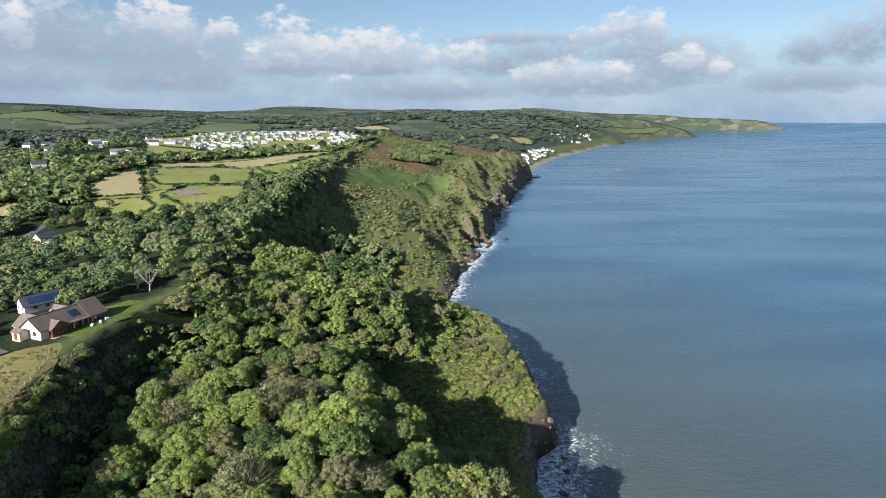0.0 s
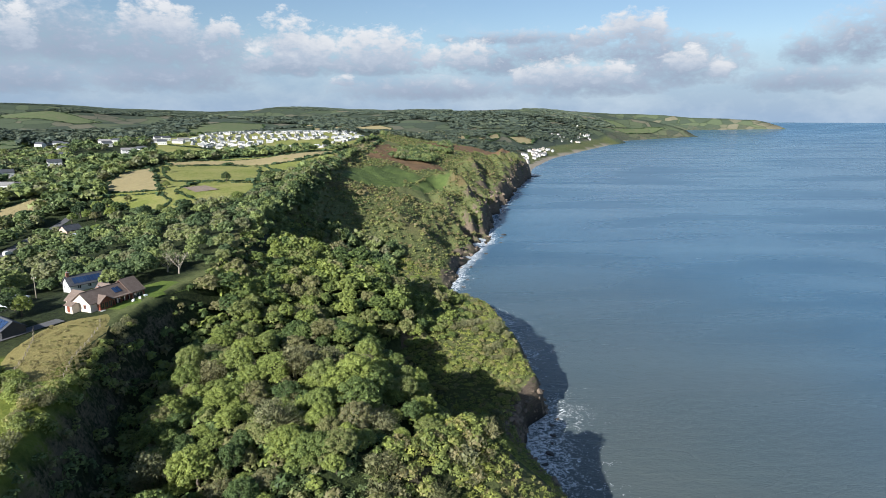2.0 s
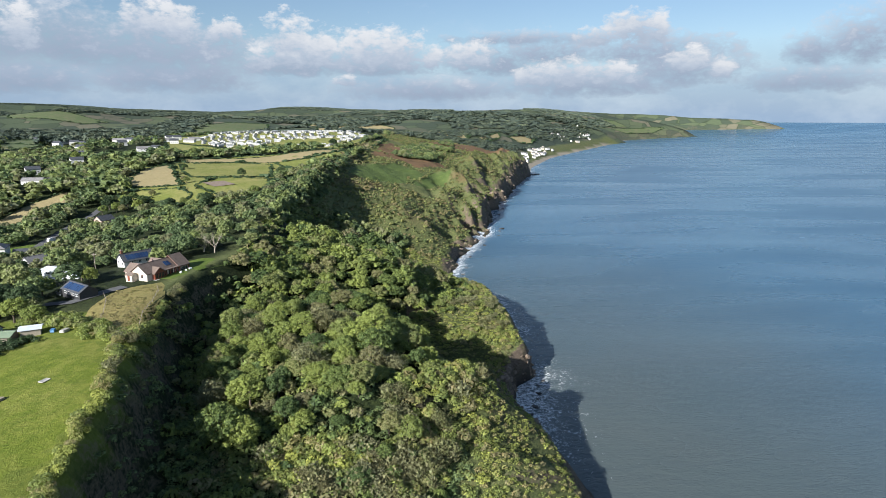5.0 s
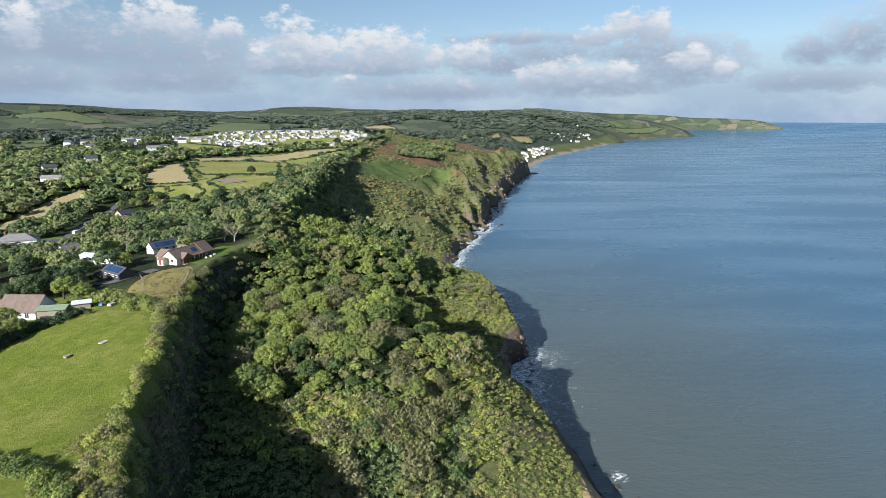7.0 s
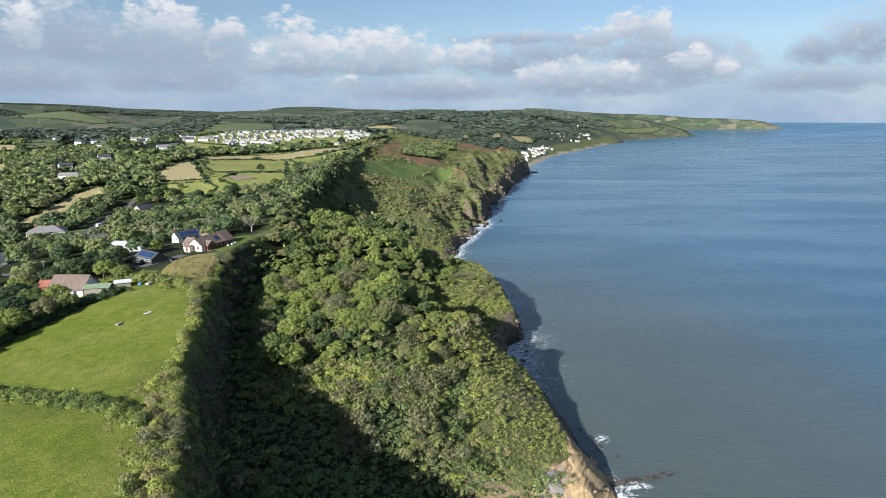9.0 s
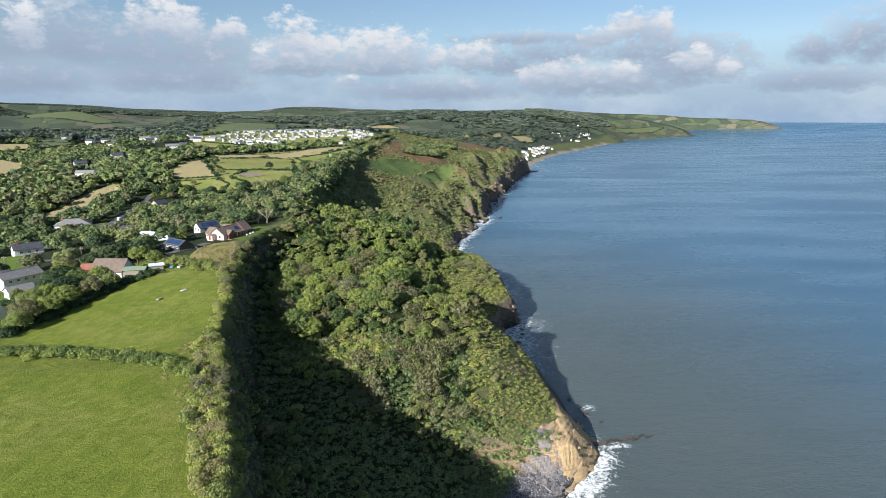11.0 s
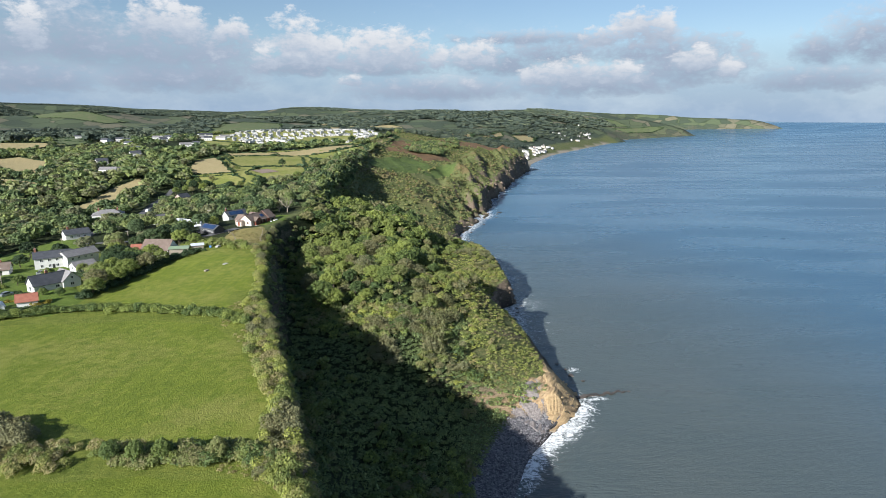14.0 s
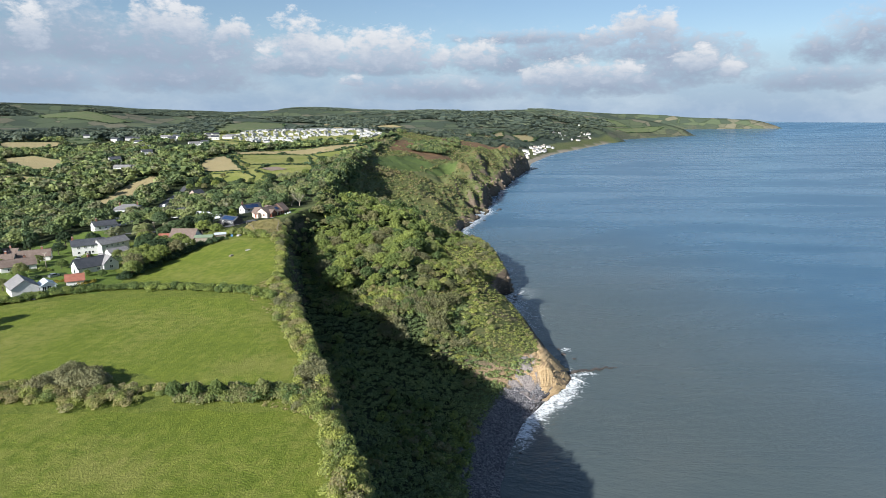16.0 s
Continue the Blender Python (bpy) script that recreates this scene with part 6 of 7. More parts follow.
# the bungalow on the cliff top
def bungalow():
    length, width, high, rise, base = 19.4, 8.0, 2.7, 2.9, 60.15
    top = group_at("bungalow", pose(-102.3, 172.2, base, 0, 0, 65.7), "cream bungalow with a brown tiled roof and a red glazed veranda", "house")
    part("wall", gable_walls(length, width, high, rise, 2.5), CREAM, top)
    roof = part("roof", gable_roof(length, width, high, rise), BROWN_TILE, top)
    part("ridge", boxed(-9.9, 9.9, -0.16, 0.16, high + rise + 0.2, high + rise + 0.32, 0.03), BROWN_TILE, top)
    # wing at the far end with its own, higher roof
    wing = part("wing", gable_walls(5.2, width + 1.4, high + 0.1, rise + 0.75, 2.5), BRICK_RED, top, "dark red boarded wing")
    wing.matrix_basis = pose(7.4, -0.1, 0)
    w_roof = part("wing_roof", gable_roof(5.2, width + 1.4, high + 0.1, rise + 0.75), BROWN_TILE, top)
    w_roof.matrix_basis = pose(7.4, -0.1, 0)
    # cross gables: glazed sun room to the sea, bedroom wing behind
    sun_room = part("sun_room", gable_walls(6.4, 4.6, 2.5, 1.7, 2.5), RED_WOOD, top, "red-framed sun room")
    sun_room.matrix_basis = pose(-5.0, -2.0, 0, 0, 0, 90)
    s_roof = part("sun_room_roof", gable_roof(6.4, 4.6, 2.5, 1.7), BROWN_TILE, top)
    s_roof.matrix_basis = pose(-5.0, -2.0, 0, 0, 0, 90)
    for k in range(3):
        window(top, pose(-6.45 + 1.45 * k, -5.22, 0.35), 1.3, 2.0, RED_WOOD, 1)
    rear = part("rear_wing", gable_walls(6.0, 6.0, 2.7, 2.4, 2.5), CREAM, top)
    rear.matrix_basis = pose(-6.2, 4.4, 0, 0, 0, 90)
    r_roof = part("rear_roof", gable_roof(6.0, 6.0, 2.7, 2.4), BROWN_TILE, top)
    r_roof.matrix_basis = pose(-6.2, 4.4, 0, 0, 0, 90)
    rear2 = part("rear_wing", gable_walls(5.0, 5.4, 2.7, 2.6, 2.5), CREAM, top)
    rear2.matrix_basis = pose(2.8, 4.2, 0, 0, 0, 90)
    r2 = part("rear_roof", gable_roof(5.0, 5.4, 2.7, 2.6), BROWN_TILE, top)
    r2.matrix_basis = pose(2.8, 4.2, 0, 0, 0, 90)
    # porch with a red door at the gable end
    porch = part("porch", gable_walls(3.2, 2.6, 2.2, 0.7, 2.5), CREAM, top)
    porch.matrix_basis = pose(-10.9, 2.4, 0, 0, 0, 90)
    p_roof = part("porch_roof", gable_roof(3.2, 2.6, 2.2, 0.7, 0.25, 0.14), BROWN_TILE, top)
    p_roof.matrix_basis = pose(-10.9, 2.4, 0, 0, 0, 90)
    door(top, pose(-12.22, 2.4, 0, 0, 0, -90), RED_WOOD, 1.1, 2.05)
    window(top, pose(-9.72, -1.6, 0.9, 0, 0, -90), 1.0, 1.2, RED_WOOD)
    # veranda along the sea side
    for x in (-1.9, 0.4, 2.7, 4.7):
        part("veranda_post", boxed(x - 0.11, x + 0.11, -5.25, -5.03, -0.6, 2.55), RED_WOOD, top)
    part("veranda_beam", boxed(-2.6, 5.0, -5.3, -5.0, 2.42, 2.62), RED_WOOD, top)
    part("veranda_roof", boxed(-2.7, 4.8, -5.6, -4.0, 2.64, 2.78), BROWN_TILE, top)
    part("veranda_floor", boxed(-7.6, 10.2, -6.2, -3.95, -1.2, 0.0), CONCRETE, top)
    for x, w in ((-1.2, 2.0), (1.5, 2.2), (3.7, 1.4)):
        window(top, pose(x, -4.02, 0.1), w, 2.1, RED_WOOD, 2)
    window(top, pose(7.4, -4.84, 0.3), 3.6, 1.8, GREY_WOOD, 2)
    for x in (4.95, 9.85):
        part("veranda_post", boxed(x - 0.12, x + 0.12, -5.0, -4.78, -0.6, 2.7), RED_WOOD, top)
    # two solar panels on the seaward slope
    slope = rise / (width / 2)
    for x0 in (0.2, 1.55):
        y0, y1 = -3.2, -1.3
        solar_array(top, x0, x0 + 1.3, y0, high + rise + slope * y0 + 0.32, y1, high + rise + slope * y1 + 0.32, 1)
    chimney(top, -2.5, 0.6, high + rise - 0.3, 0.7)


bungalow()


def garden_wall():
    """Retaining wall with piers below the lawn's edge."""
    top = group_at("retaining_wall", pose(-92.6, 172.0, 59.3, 0, 0, 62), "low dark retaining wall with pale piers under the lawn", "wall")
    part("wall_face", boxed(-9, 9, -0.25, 0.25, -1.6, 0.6), CONCRETE, top)
    for k in range(8):
        x = -8.6 + 2.45 * k
        part("pier", boxed(x - 0.2, x + 0.2, -0.45, -0.25, -1.6, 0.75), PALE_SHEET, top, "pale concrete pier")


garden_wall()

two = [("s", a, u, 1.2, 1.2) for a in (-4.5, -1.5, 1.5, 4.5) for u in (0.9, 3.4)]
one = [("s", a, 0.9, 1.3, 1.2) for a in (-3.5, 0.0, 3.2)] + [("n", a, 0.9, 1.3, 1.2) for a in (-3, 3)]
end_w = [("w", -1.5, 0.8, 1.0, 1.3), ("w", 1.5, 0.8, 1.0, 1.3), ("w", 0.0, 2.9, 0.9, 0.9)]
h2 = house(-122.0, 196, 50, 13, 6.4, 2.4, 2.6, RENDER_WHITE, DARK_SLATE, "white gabled house with solar panels on a dark roof", end_w + one, [(-5.8, 0)], name="house")
solar_array(h2, -5.0, 4.5, -3.0, 2.8, -0.9, 4.55, 8)
house(-143, 181, -20, 19, 6, 2.8, 0.5, PALE_SHEET, PALE_SHEET, "long pale metal-clad outbuilding with a flat roof", [("s", a, 1.2, 2.2, 1.0) for a in (-6, -2.5, 1)], name="outbuilding")
shed = house(-119, 146.5, -36, 12, 6, 2.3, 1.9, DARK_PAINT, DARK_SLATE, "dark timber garage with a slate-blue roof beside the drive", [("s", a, 0.9, 1.8, 0.9) for a in (-3.5, -1, 1.5, 4)], name="garage")
solar_array(shed, -5.2, 5.2, -2.9, 2.65, -0.5, 4.2, 6)
house(-131, 109.5, -3, 12.5, 10.5, 2.8, 3.9, RENDER_WHITE, BROWN_TILE, "white dormer house with a steep brown roof", [("s", -3, 0.9, 1.4, 1.2), ("s", 3.5, 0.6, 1.4, 1.8), ("e", 1, 0.9, 1.2, 1.2)], doors=[("s", 1.0, WHITE_PAINT)])
house(-120.5, 106.5, 10, 8, 5.5, 2.1, 0.6, GREY_WOOD, GREEN_SHEET, "low garden shed with a green sheet roof", name="shed")
house(-113.8, 110.5, 25, 5, 4, 1.8, 0.4, GREY_WOOD, PALE_SHEET, "small shed with a pale sheet roof", name="shed")
house(-143, 118, 10, 9, 6, 2.6, 1.6, BRICK_RED, RED_TILE, "brick outbuilding with a red tiled roof", name="outbuilding")
house(-176.5, 102.5, 31, 14.5, 8.5, 5.0, 2.3, RENDER_WHITE, DARK_SLATE, "large white two-storey house with a dark slate roof", two + [("w", 0, 3.3, 1.1, 1.2)], [(-6.5, 0)], doors=[("s", 0, DARK_PAINT)])
house(-167.8, 107.5, 62, 15, 7, 4.6, 2.2, RENDER_WHITE, GREY_SLATE, "white wing of a large house with a grey roof", [("s", a, 2.9, 1.2, 1.1) for a in (-5, -2, 1, 4)] + [("w", 0, 3.1, 1.4, 1.1)], name="house")
house(-157, 91, 52, 8.5, 6, 2.4, 1.7, RENDER_WHITE, GREY_SLATE, "white annexe with a grey tiled roof", [("w", 0, 0.9, 1.2, 1.1)], name="annexe")
house(-150.6, 55.2, 52, 12, 6.8, 2.9, 3.1, RENDER_WHITE, DARK_SLATE, "white bungalow with a steep dark roof and a brick chimney", [("w", 0.2, 0.3, 1.5, 2.0), ("s", -3, 0.9, 1.4, 1.1), ("s", 2, 0.9, 1.4, 1.1)], [(0, 0.3)], name="house")
house(-146.5, 60.5, -38, 9.5, 6.2, 2.9, 3.0, RENDER_WHITE, GREY_SLATE, "white cross wing of a bungalow with a grey roof", [("e", 0, 0.9, 1.4, 1.2), ("e", 0, 3.4, 1.0, 1.0)], name="house")
house(-204, 171, 44, 12.5, 8, 2.9, 2.3, RENDER_WHITE, DARK_SLATE, "white bungalow with a low dark roof", one + end_w[:2], [(-4, 0)])
villa = house(-235, 268, 22, 20, 12, 7.0, 3.4, RENDER_WHITE, GREY_SLATE, "large white villa with a grey hipped roof and two chimneys", [("s", a, u, 1.6, 1.5) for a in (-7, -3.5, 0, 3.5, 7) for u in (0.8, 3.9)], [(-6, 1), (6, 1)], hip=True, doors=[("s", 1.8, DARK_PAINT)], name="villa")
part("balcony", boxed(-8.5, 8.5, -8.3, -6.0, 3.0, 3.25), WHITE_PAINT, villa)
part("balcony_rail", boxed(-8.5, 8.5, -8.3, -8.22, 3.25, 4.2), WHITE_PAINT, villa)
for k in range(6):
    part("balcony_post", boxed(-8.4 + 3.34 * k, -8.25 + 3.34 * k, -8.3, -8.15, -1.2, 3.0), WHITE_PAINT, villa)
part("bay", boxed(-9.4, -5.6, -8.2, -6, -1.2, 6.2), RENDER_WHITE, villa)
house(-218, 274, 20, 10, 9, 2.6, 1.8, GREY_WOOD, DARK_SLATE, "dark-roofed outbuilding beside the villa", name="outbuilding")
house(-176, 215, 62, 8.5, 6.5, 3.0, 2.4, RENDER_WHITE, GREY_SLATE, "small white cottage with a grey roof", end_w[:2])
house(-170, 224, 40, 6, 5, 2.4, 1.6, RENDER_WHITE, RED_TILE, "small white outbuilding with a red roof", name="outbuilding")
house(-216, 357, 62, 10, 7.5, 4.6, 2.7, PINK_STONE, DARK_SLATE, "pinkish gabled house beside the lane", end_w + [("s", 0, 0.9, 1.6, 1.2)], doors=[("w", -0.2, RED_WOOD)])
house(-210, 349, 62, 5, 6, 2.2, 0.5, RENDER_WHITE, PALE_SHEET, "white flat-roofed garage beside a house", name="garage")
house(-159, 24, -48, 12, 8.5, 2.8, 2.8, RENDER_WHITE, GREY_SLATE, "white house with pale grey roofs and a conservatory", [("s", a, 0.8, 1.5, 1.2) for a in (-4.5, -1, 3)] + end_w[:2])
house(-151.5, 26.5, -48, 6.5, 5, 2.3, 1.4, WHITE_PAINT, PALE_SHEET, "white glazed conservatory with a pale roof", [("s", a, 0.4, 1.3, 1.7) for a in (-2.2, -0.7, 0.8, 2.3)] + [("e", a, 0.4, 1.3, 1.7) for a in (-1.4, 0.2)], name="conservatory")
house(-144.5, 33, 30, 6, 5, 2.3, 1.9, RENDER_WHITE, RED_TILE, "small white garage with a red-brown roof", name="garage")
for x, y, t in ((-205, 79, 18), (-194, 88, 24), (-214, 96, 10), (-222, 70, 30), (-188, 66, 40)):
    house(x, y, t, 13, 8, 2.7, 2.3, RENDER_WHITE, BROWN_TILE, "bungalow with a wide brown tiled roof", one + end_w[:1], [(3, 0.5)])
house(-357, 515, 5, 18, 8, 3.6, 2.4, RENDER_WHITE, GREY_SLATE, "white house among trees", one + [("s", 6.5, 0.9, 1.4, 1.2)])
house(-345, 520, 60, 9, 6, 3.2, 2.2, RENDER_WHITE, GREY_SLATE, "white gabled wing among trees", end_w)

# the village on the hill: two kinds of house, repeated
kinds = [house(-442, 990, 12, 13, 8, 4.6, 2.6, RENDER_WHITE, DARK_SLATE, "white village house with a dark roof among trees", two[::2] + end_w, name="village_house"),
         house(-470, 1010, -8, 18, 8, 2.9, 2.6, RENDER_WHITE, GREY_SLATE, "long white village bungalow with a grey roof", one + end_w[:2], name="village_bungalow")]
for k in kinds:
    tagged(k, group="village houses")
VILLAGE = [(-793, 1254), (-564, 922), (-545, 935), (-724, 1235), (-520, 907), (-486, 841), (-428, 740), (-385, 642), (-402, 589), (-800, 1500), (-760, 1480), (-633, 1311), (-582, 1258), (-379, 800),
           (-362, 799), (-632, 1400), (-442, 1048), (-418, 985), (-425, 1038), (-382, 979), (-396, 950), (-387, 1013), (-586, 1340), (-470, 960), (-455, 900), (-545, 1010), (-600, 1010), (-500, 985)]
g = random.Random(17)
for k, (x, y) in enumerate(VILLAGE):
    ob = kinds[k % 2] if g.random() < 0.7 else kinds[0]
    copy_thing(ob, pose(x, y, float(ground_z(x, y)) + 1.2, 0, 0, g.uniform(-35, 40)))


CARAVAN_SKIN = plain("caravan_cladding", (0.32, 0.31, 0.29), (0.58, 0.57, 0.55), 0.5, 0.05)
CARAVAN_ROOF = plain("caravan_roof", (0.26, 0.27, 0.28), (0.42, 0.43, 0.44), 0.5, 0.05)


def caravan():
    """A static holiday caravan: pale body on a skirt, shallow pitched roof, wide windows."""
    top = group_at("static_caravan", pose(-300, 960, 80), "white static holiday caravan in a park", "caravan", "caravans in the park")
    body = bmesh.new()
    box(body, -5.5, 5.5, -1.9, 1.9, 0.55, 2.9)
    bmesh.ops.bevel(body, geom=body.edges[:], offset=0.08, segments=1, affect="EDGES")
    part("body", body, CARAVAN_SKIN, top)
    part("skirt", boxed(-5.4, 5.4, -1.8, 1.8, -0.6, 0.55), CONCRETE, top)
    part("roof", gable_roof(11.0, 3.8, 2.9, 0.45, 0.12, 0.1), CARAVAN_ROOF, top)
    for x, w in ((-3.8, 1.8), (-0.6, 1.2), (2.6, 1.6)):
        window(top, pose(x, -1.92, 1.3), w, 1.1)
    window(top, pose(-5.52, 0, 1.1, 0, 0, -90), 2.4, 1.4)
    door(top, pose(1.1, -1.92, 0.6), WHITE_PAINT, 0.8, 1.95)
    return top


first = caravan()
PARK = [(-402, 1079), (-322, 869), (-221, 800), (-122, 798), (-80, 974), (-110, 1151), (-180, 1290), (-420, 1290)]
spots = []
for r in range(24):
    for k in range(40):
        x, y = -530 + 14.5 * k + 6 * math.sin(r * 1.7), 745 + 23 * r + 0.10 * (14.5 * k)
        if in_poly(np.array([x]), np.array([y]), PARK)[0] and not (-232 < x < -128 and 862 < y < 985) and g.random() < 0.78:
            spots.append((x, y))
first.matrix_world = pose(*spots[0], float(ground_z(*spots[0])) + 1.0, 0, 0, 70)
for x, y in spots[1:285]:
    copy_thing(first, pose(x + g.uniform(-2, 2), y + g.uniform(-3, 3), float(ground_z(x, y)) + 1.0, 0, 0, g.choice((60, 72, 80, -12, 5)) + g.uniform(-8, 8)) @ Matrix.Scale(0.86, 4))

# the seaside town beyond the headland
cottage = house(255, 1460, 30, 10, 7, 5.0, 2.8, RENDER_WHITE, GREY_SLATE, "white seaside cottage above the beach", two[2:6] + end_w, name="seaside_cottage", base=6)
tagged(cottage, group="seaside cottages")
pale = house(235, 1480, 20, 12, 8, 6.0, 2.6, CREAM, GREY_SLATE, "pale seaside house above the beach", two[2:6], name="seaside_house", base=7)
tagged(pale, group="seaside cottages")
for k in range(92):
    y = g.uniform(1340, 1960) if k < 62 else g.uniform(2250, 2880)
    x = float(coast(y)) - (g.uniform(20, 62) if k < 62 else g.uniform(45, 190))
    z = float(ground_z(x, y)) + 1.0
    q = squeeze([x, y, z])
    copy_thing(cottage if g.random() < 0.65 else pale, pose(*q, 0, 0, g.uniform(0, 90)) @ Matrix.Scale(0.85, 4))


# ---- rocks in the surf, single trees, vehicles, poles and garden things ----
ROCK = plain("wet_rock", (0.035, 0.03, 0.027), (0.10, 0.085, 0.07), 0.55, 1.2, relief=0.08)
OCHRE_ROCK = plain("ochre_rock", (0.27, 0.195, 0.105), (0.47, 0.365, 0.205), 0.9, 0.8, relief=0.1)


def boulder_mesh(seed, mat, flat=0.5):
    g = random.Random(seed)
    bm = bmesh.new()
    bmesh.ops.create_cube(bm, size=1.6)
    bmesh.ops.bevel(bm, geom=bm.edges[:], offset=0.16, segments=2, affect="EDGES")
    bmesh.ops.subdivide_edges(bm, edges=bm.edges[:], cuts=1)
    off = Vector((g.uniform(-50, 50), g.uniform(-50, 50), 0))
    for v in bm.verts:
        k = 0.75 + 0.55 * noise.noise(v.co * 1.3 + off) + 0.18 * noise.noise(v.co * 3.7 + off)
        v.co = Vector((v.co.x * k, v.co.y * k, v.co.z * k * flat))
    me = bpy.data.meshes.new("boulder")
    bm.to_mesh(me)
    bm.free()
    me.materials.append(mat)
    return me


WET_BOULDERS = [boulder_mesh(k, ROCK) for k in range(5)]
BOULDERS = [boulder_mesh(k + 9, OCHRE_ROCK, 0.65) for k in range(3)]
g = random.Random(23)


def boulder(x, y, z, size, meshes, label, group, stretch=1.0, turn=None):
    ob = new("boulder", meshes[g.randrange(len(meshes))])
    ob.matrix_world = Matrix.LocRotScale((x, y, z), Euler((g.uniform(-0.2, 0.2), g.uniform(-0.2, 0.2), g.uniform(0, 6.28) if turn is None else turn)), (size * stretch, size, size))
    tagged(ob, label, "rock", group)


for x, y, size in [(50.8, 188, 1.5), (46.8, 175, 2.0), (52, 196, 1.2), (49, 182, 0.9), (55, 201, 1.0), (43.5, 168, 1.3), (89, 599, 3.0), (84, 585, 2.0), (62, 92, 1.6), (61, 99, 1.1), (66, 86, 1.2), (58, 106, 0.9),
                   (32, 400, 1.8), (36, 420, 1.5), (42, 460, 2.0), (60, 510, 2.2), (80, 560, 1.8), (98, 700, 2.5), (110, 750, 2.2)]:
    boulder(x, y, 0.0, size, WET_BOULDERS, "dark wet boulder awash in the surf", "rocks in the surf")
# reef running out from the point
for k in range(16):
    t = k / 15
    boulder(60 + 23 * t + g.uniform(-0.6, 0.6), 69.5 + 5.5 * t + g.uniform(-0.8, 0.8), -0.1, 1.9 * (1 - 0.55 * t) * g.uniform(0.7, 1.1), WET_BOULDERS, "dark low reef rock awash at the point", "reef rocks", 1.7, 0.25)
# pier of rock under the far cliffs
for k in range(9):
    boulder(232 + 3.0 * k, 1245 + 1.8 * k, 0.3, 3.6 - 0.2 * k, WET_BOULDERS, "dark ledge of rock below the far cliff", "far ledge rocks", 1.6, 0.5)
# fallen blocks at the foot of the ochre cliff and along the beach
for k in range(26):
    t = g.random()
    x, y = 44 + 17 * t + g.uniform(-4, 3), 42 + 26 * t + g.uniform(-5, 3)
    boulder(x, y, float(ground_z(x, y)) - 0.2, g.uniform(0.4, 1.1), BOULDERS if g.random() < 0.5 else WET_BOULDERS, "fallen angular block at the foot of the ochre cliff", "fallen blocks")
for k in range(40):
    y = g.uniform(-60, 44)
    x = float(coast(y)) - g.uniform(-1.5, 3)
    boulder(x, y, float(ground_z(x, y)), g.uniform(0.35, 0.9), WET_BOULDERS, "dark wet stone at the water's edge", "shore stones")


def crags():
    """Broken ledges and blocks on the faces of the sea cliffs, as one mesh."""
    r = np.random.default_rng(37)
    models = []
    for k in range(6):
        bm = bmesh.new()
        bmesh.ops.create_icosphere(bm, subdivisions=2, radius=1.0)
        v = np.array([p.co for p in bm.verts])
        f = np.array([[p.index for p in q.verts] for q in bm.faces])
        bm.free()
        # flat-faced blocks: each point is cut back by a few random planes
        for n in unit(r.normal(size=(7, 3))):
            d = v @ n
            v = v - np.maximum(d - r.uniform(0.45, 0.75), 0)[:, None] * n
        models.append((v * (1.0, 1.5, 0.8), f))
    y = np.concatenate([r.uniform(132, 372, 420), r.uniform(184, 214, 90), r.uniform(395, 1235, 380)])
    x = coast(y) - r.uniform(-1.5, 9, len(y)) * (1 + sstep(430, 600, y))
    ok = ground_z(x, y) < np.where(y < 380, 13, 30)
    x, y = x[ok], y[ok]
    s = r.uniform(0.5, 1.3, len(x)) * (1 + 0.9 * sstep(400, 700, y))
    m = plain("cliff_stone", (0.06, 0.047, 0.036), (0.24, 0.185, 0.135), 0.85, 0.35, relief=0.1)
    scatter("cliff_rocks", models, np.column_stack([x, y, s, s * r.uniform(0.7, 1.6, len(x)), 0 * x]), m, "broken brown ledges and blocks of the sea cliff", "rock")


crags()


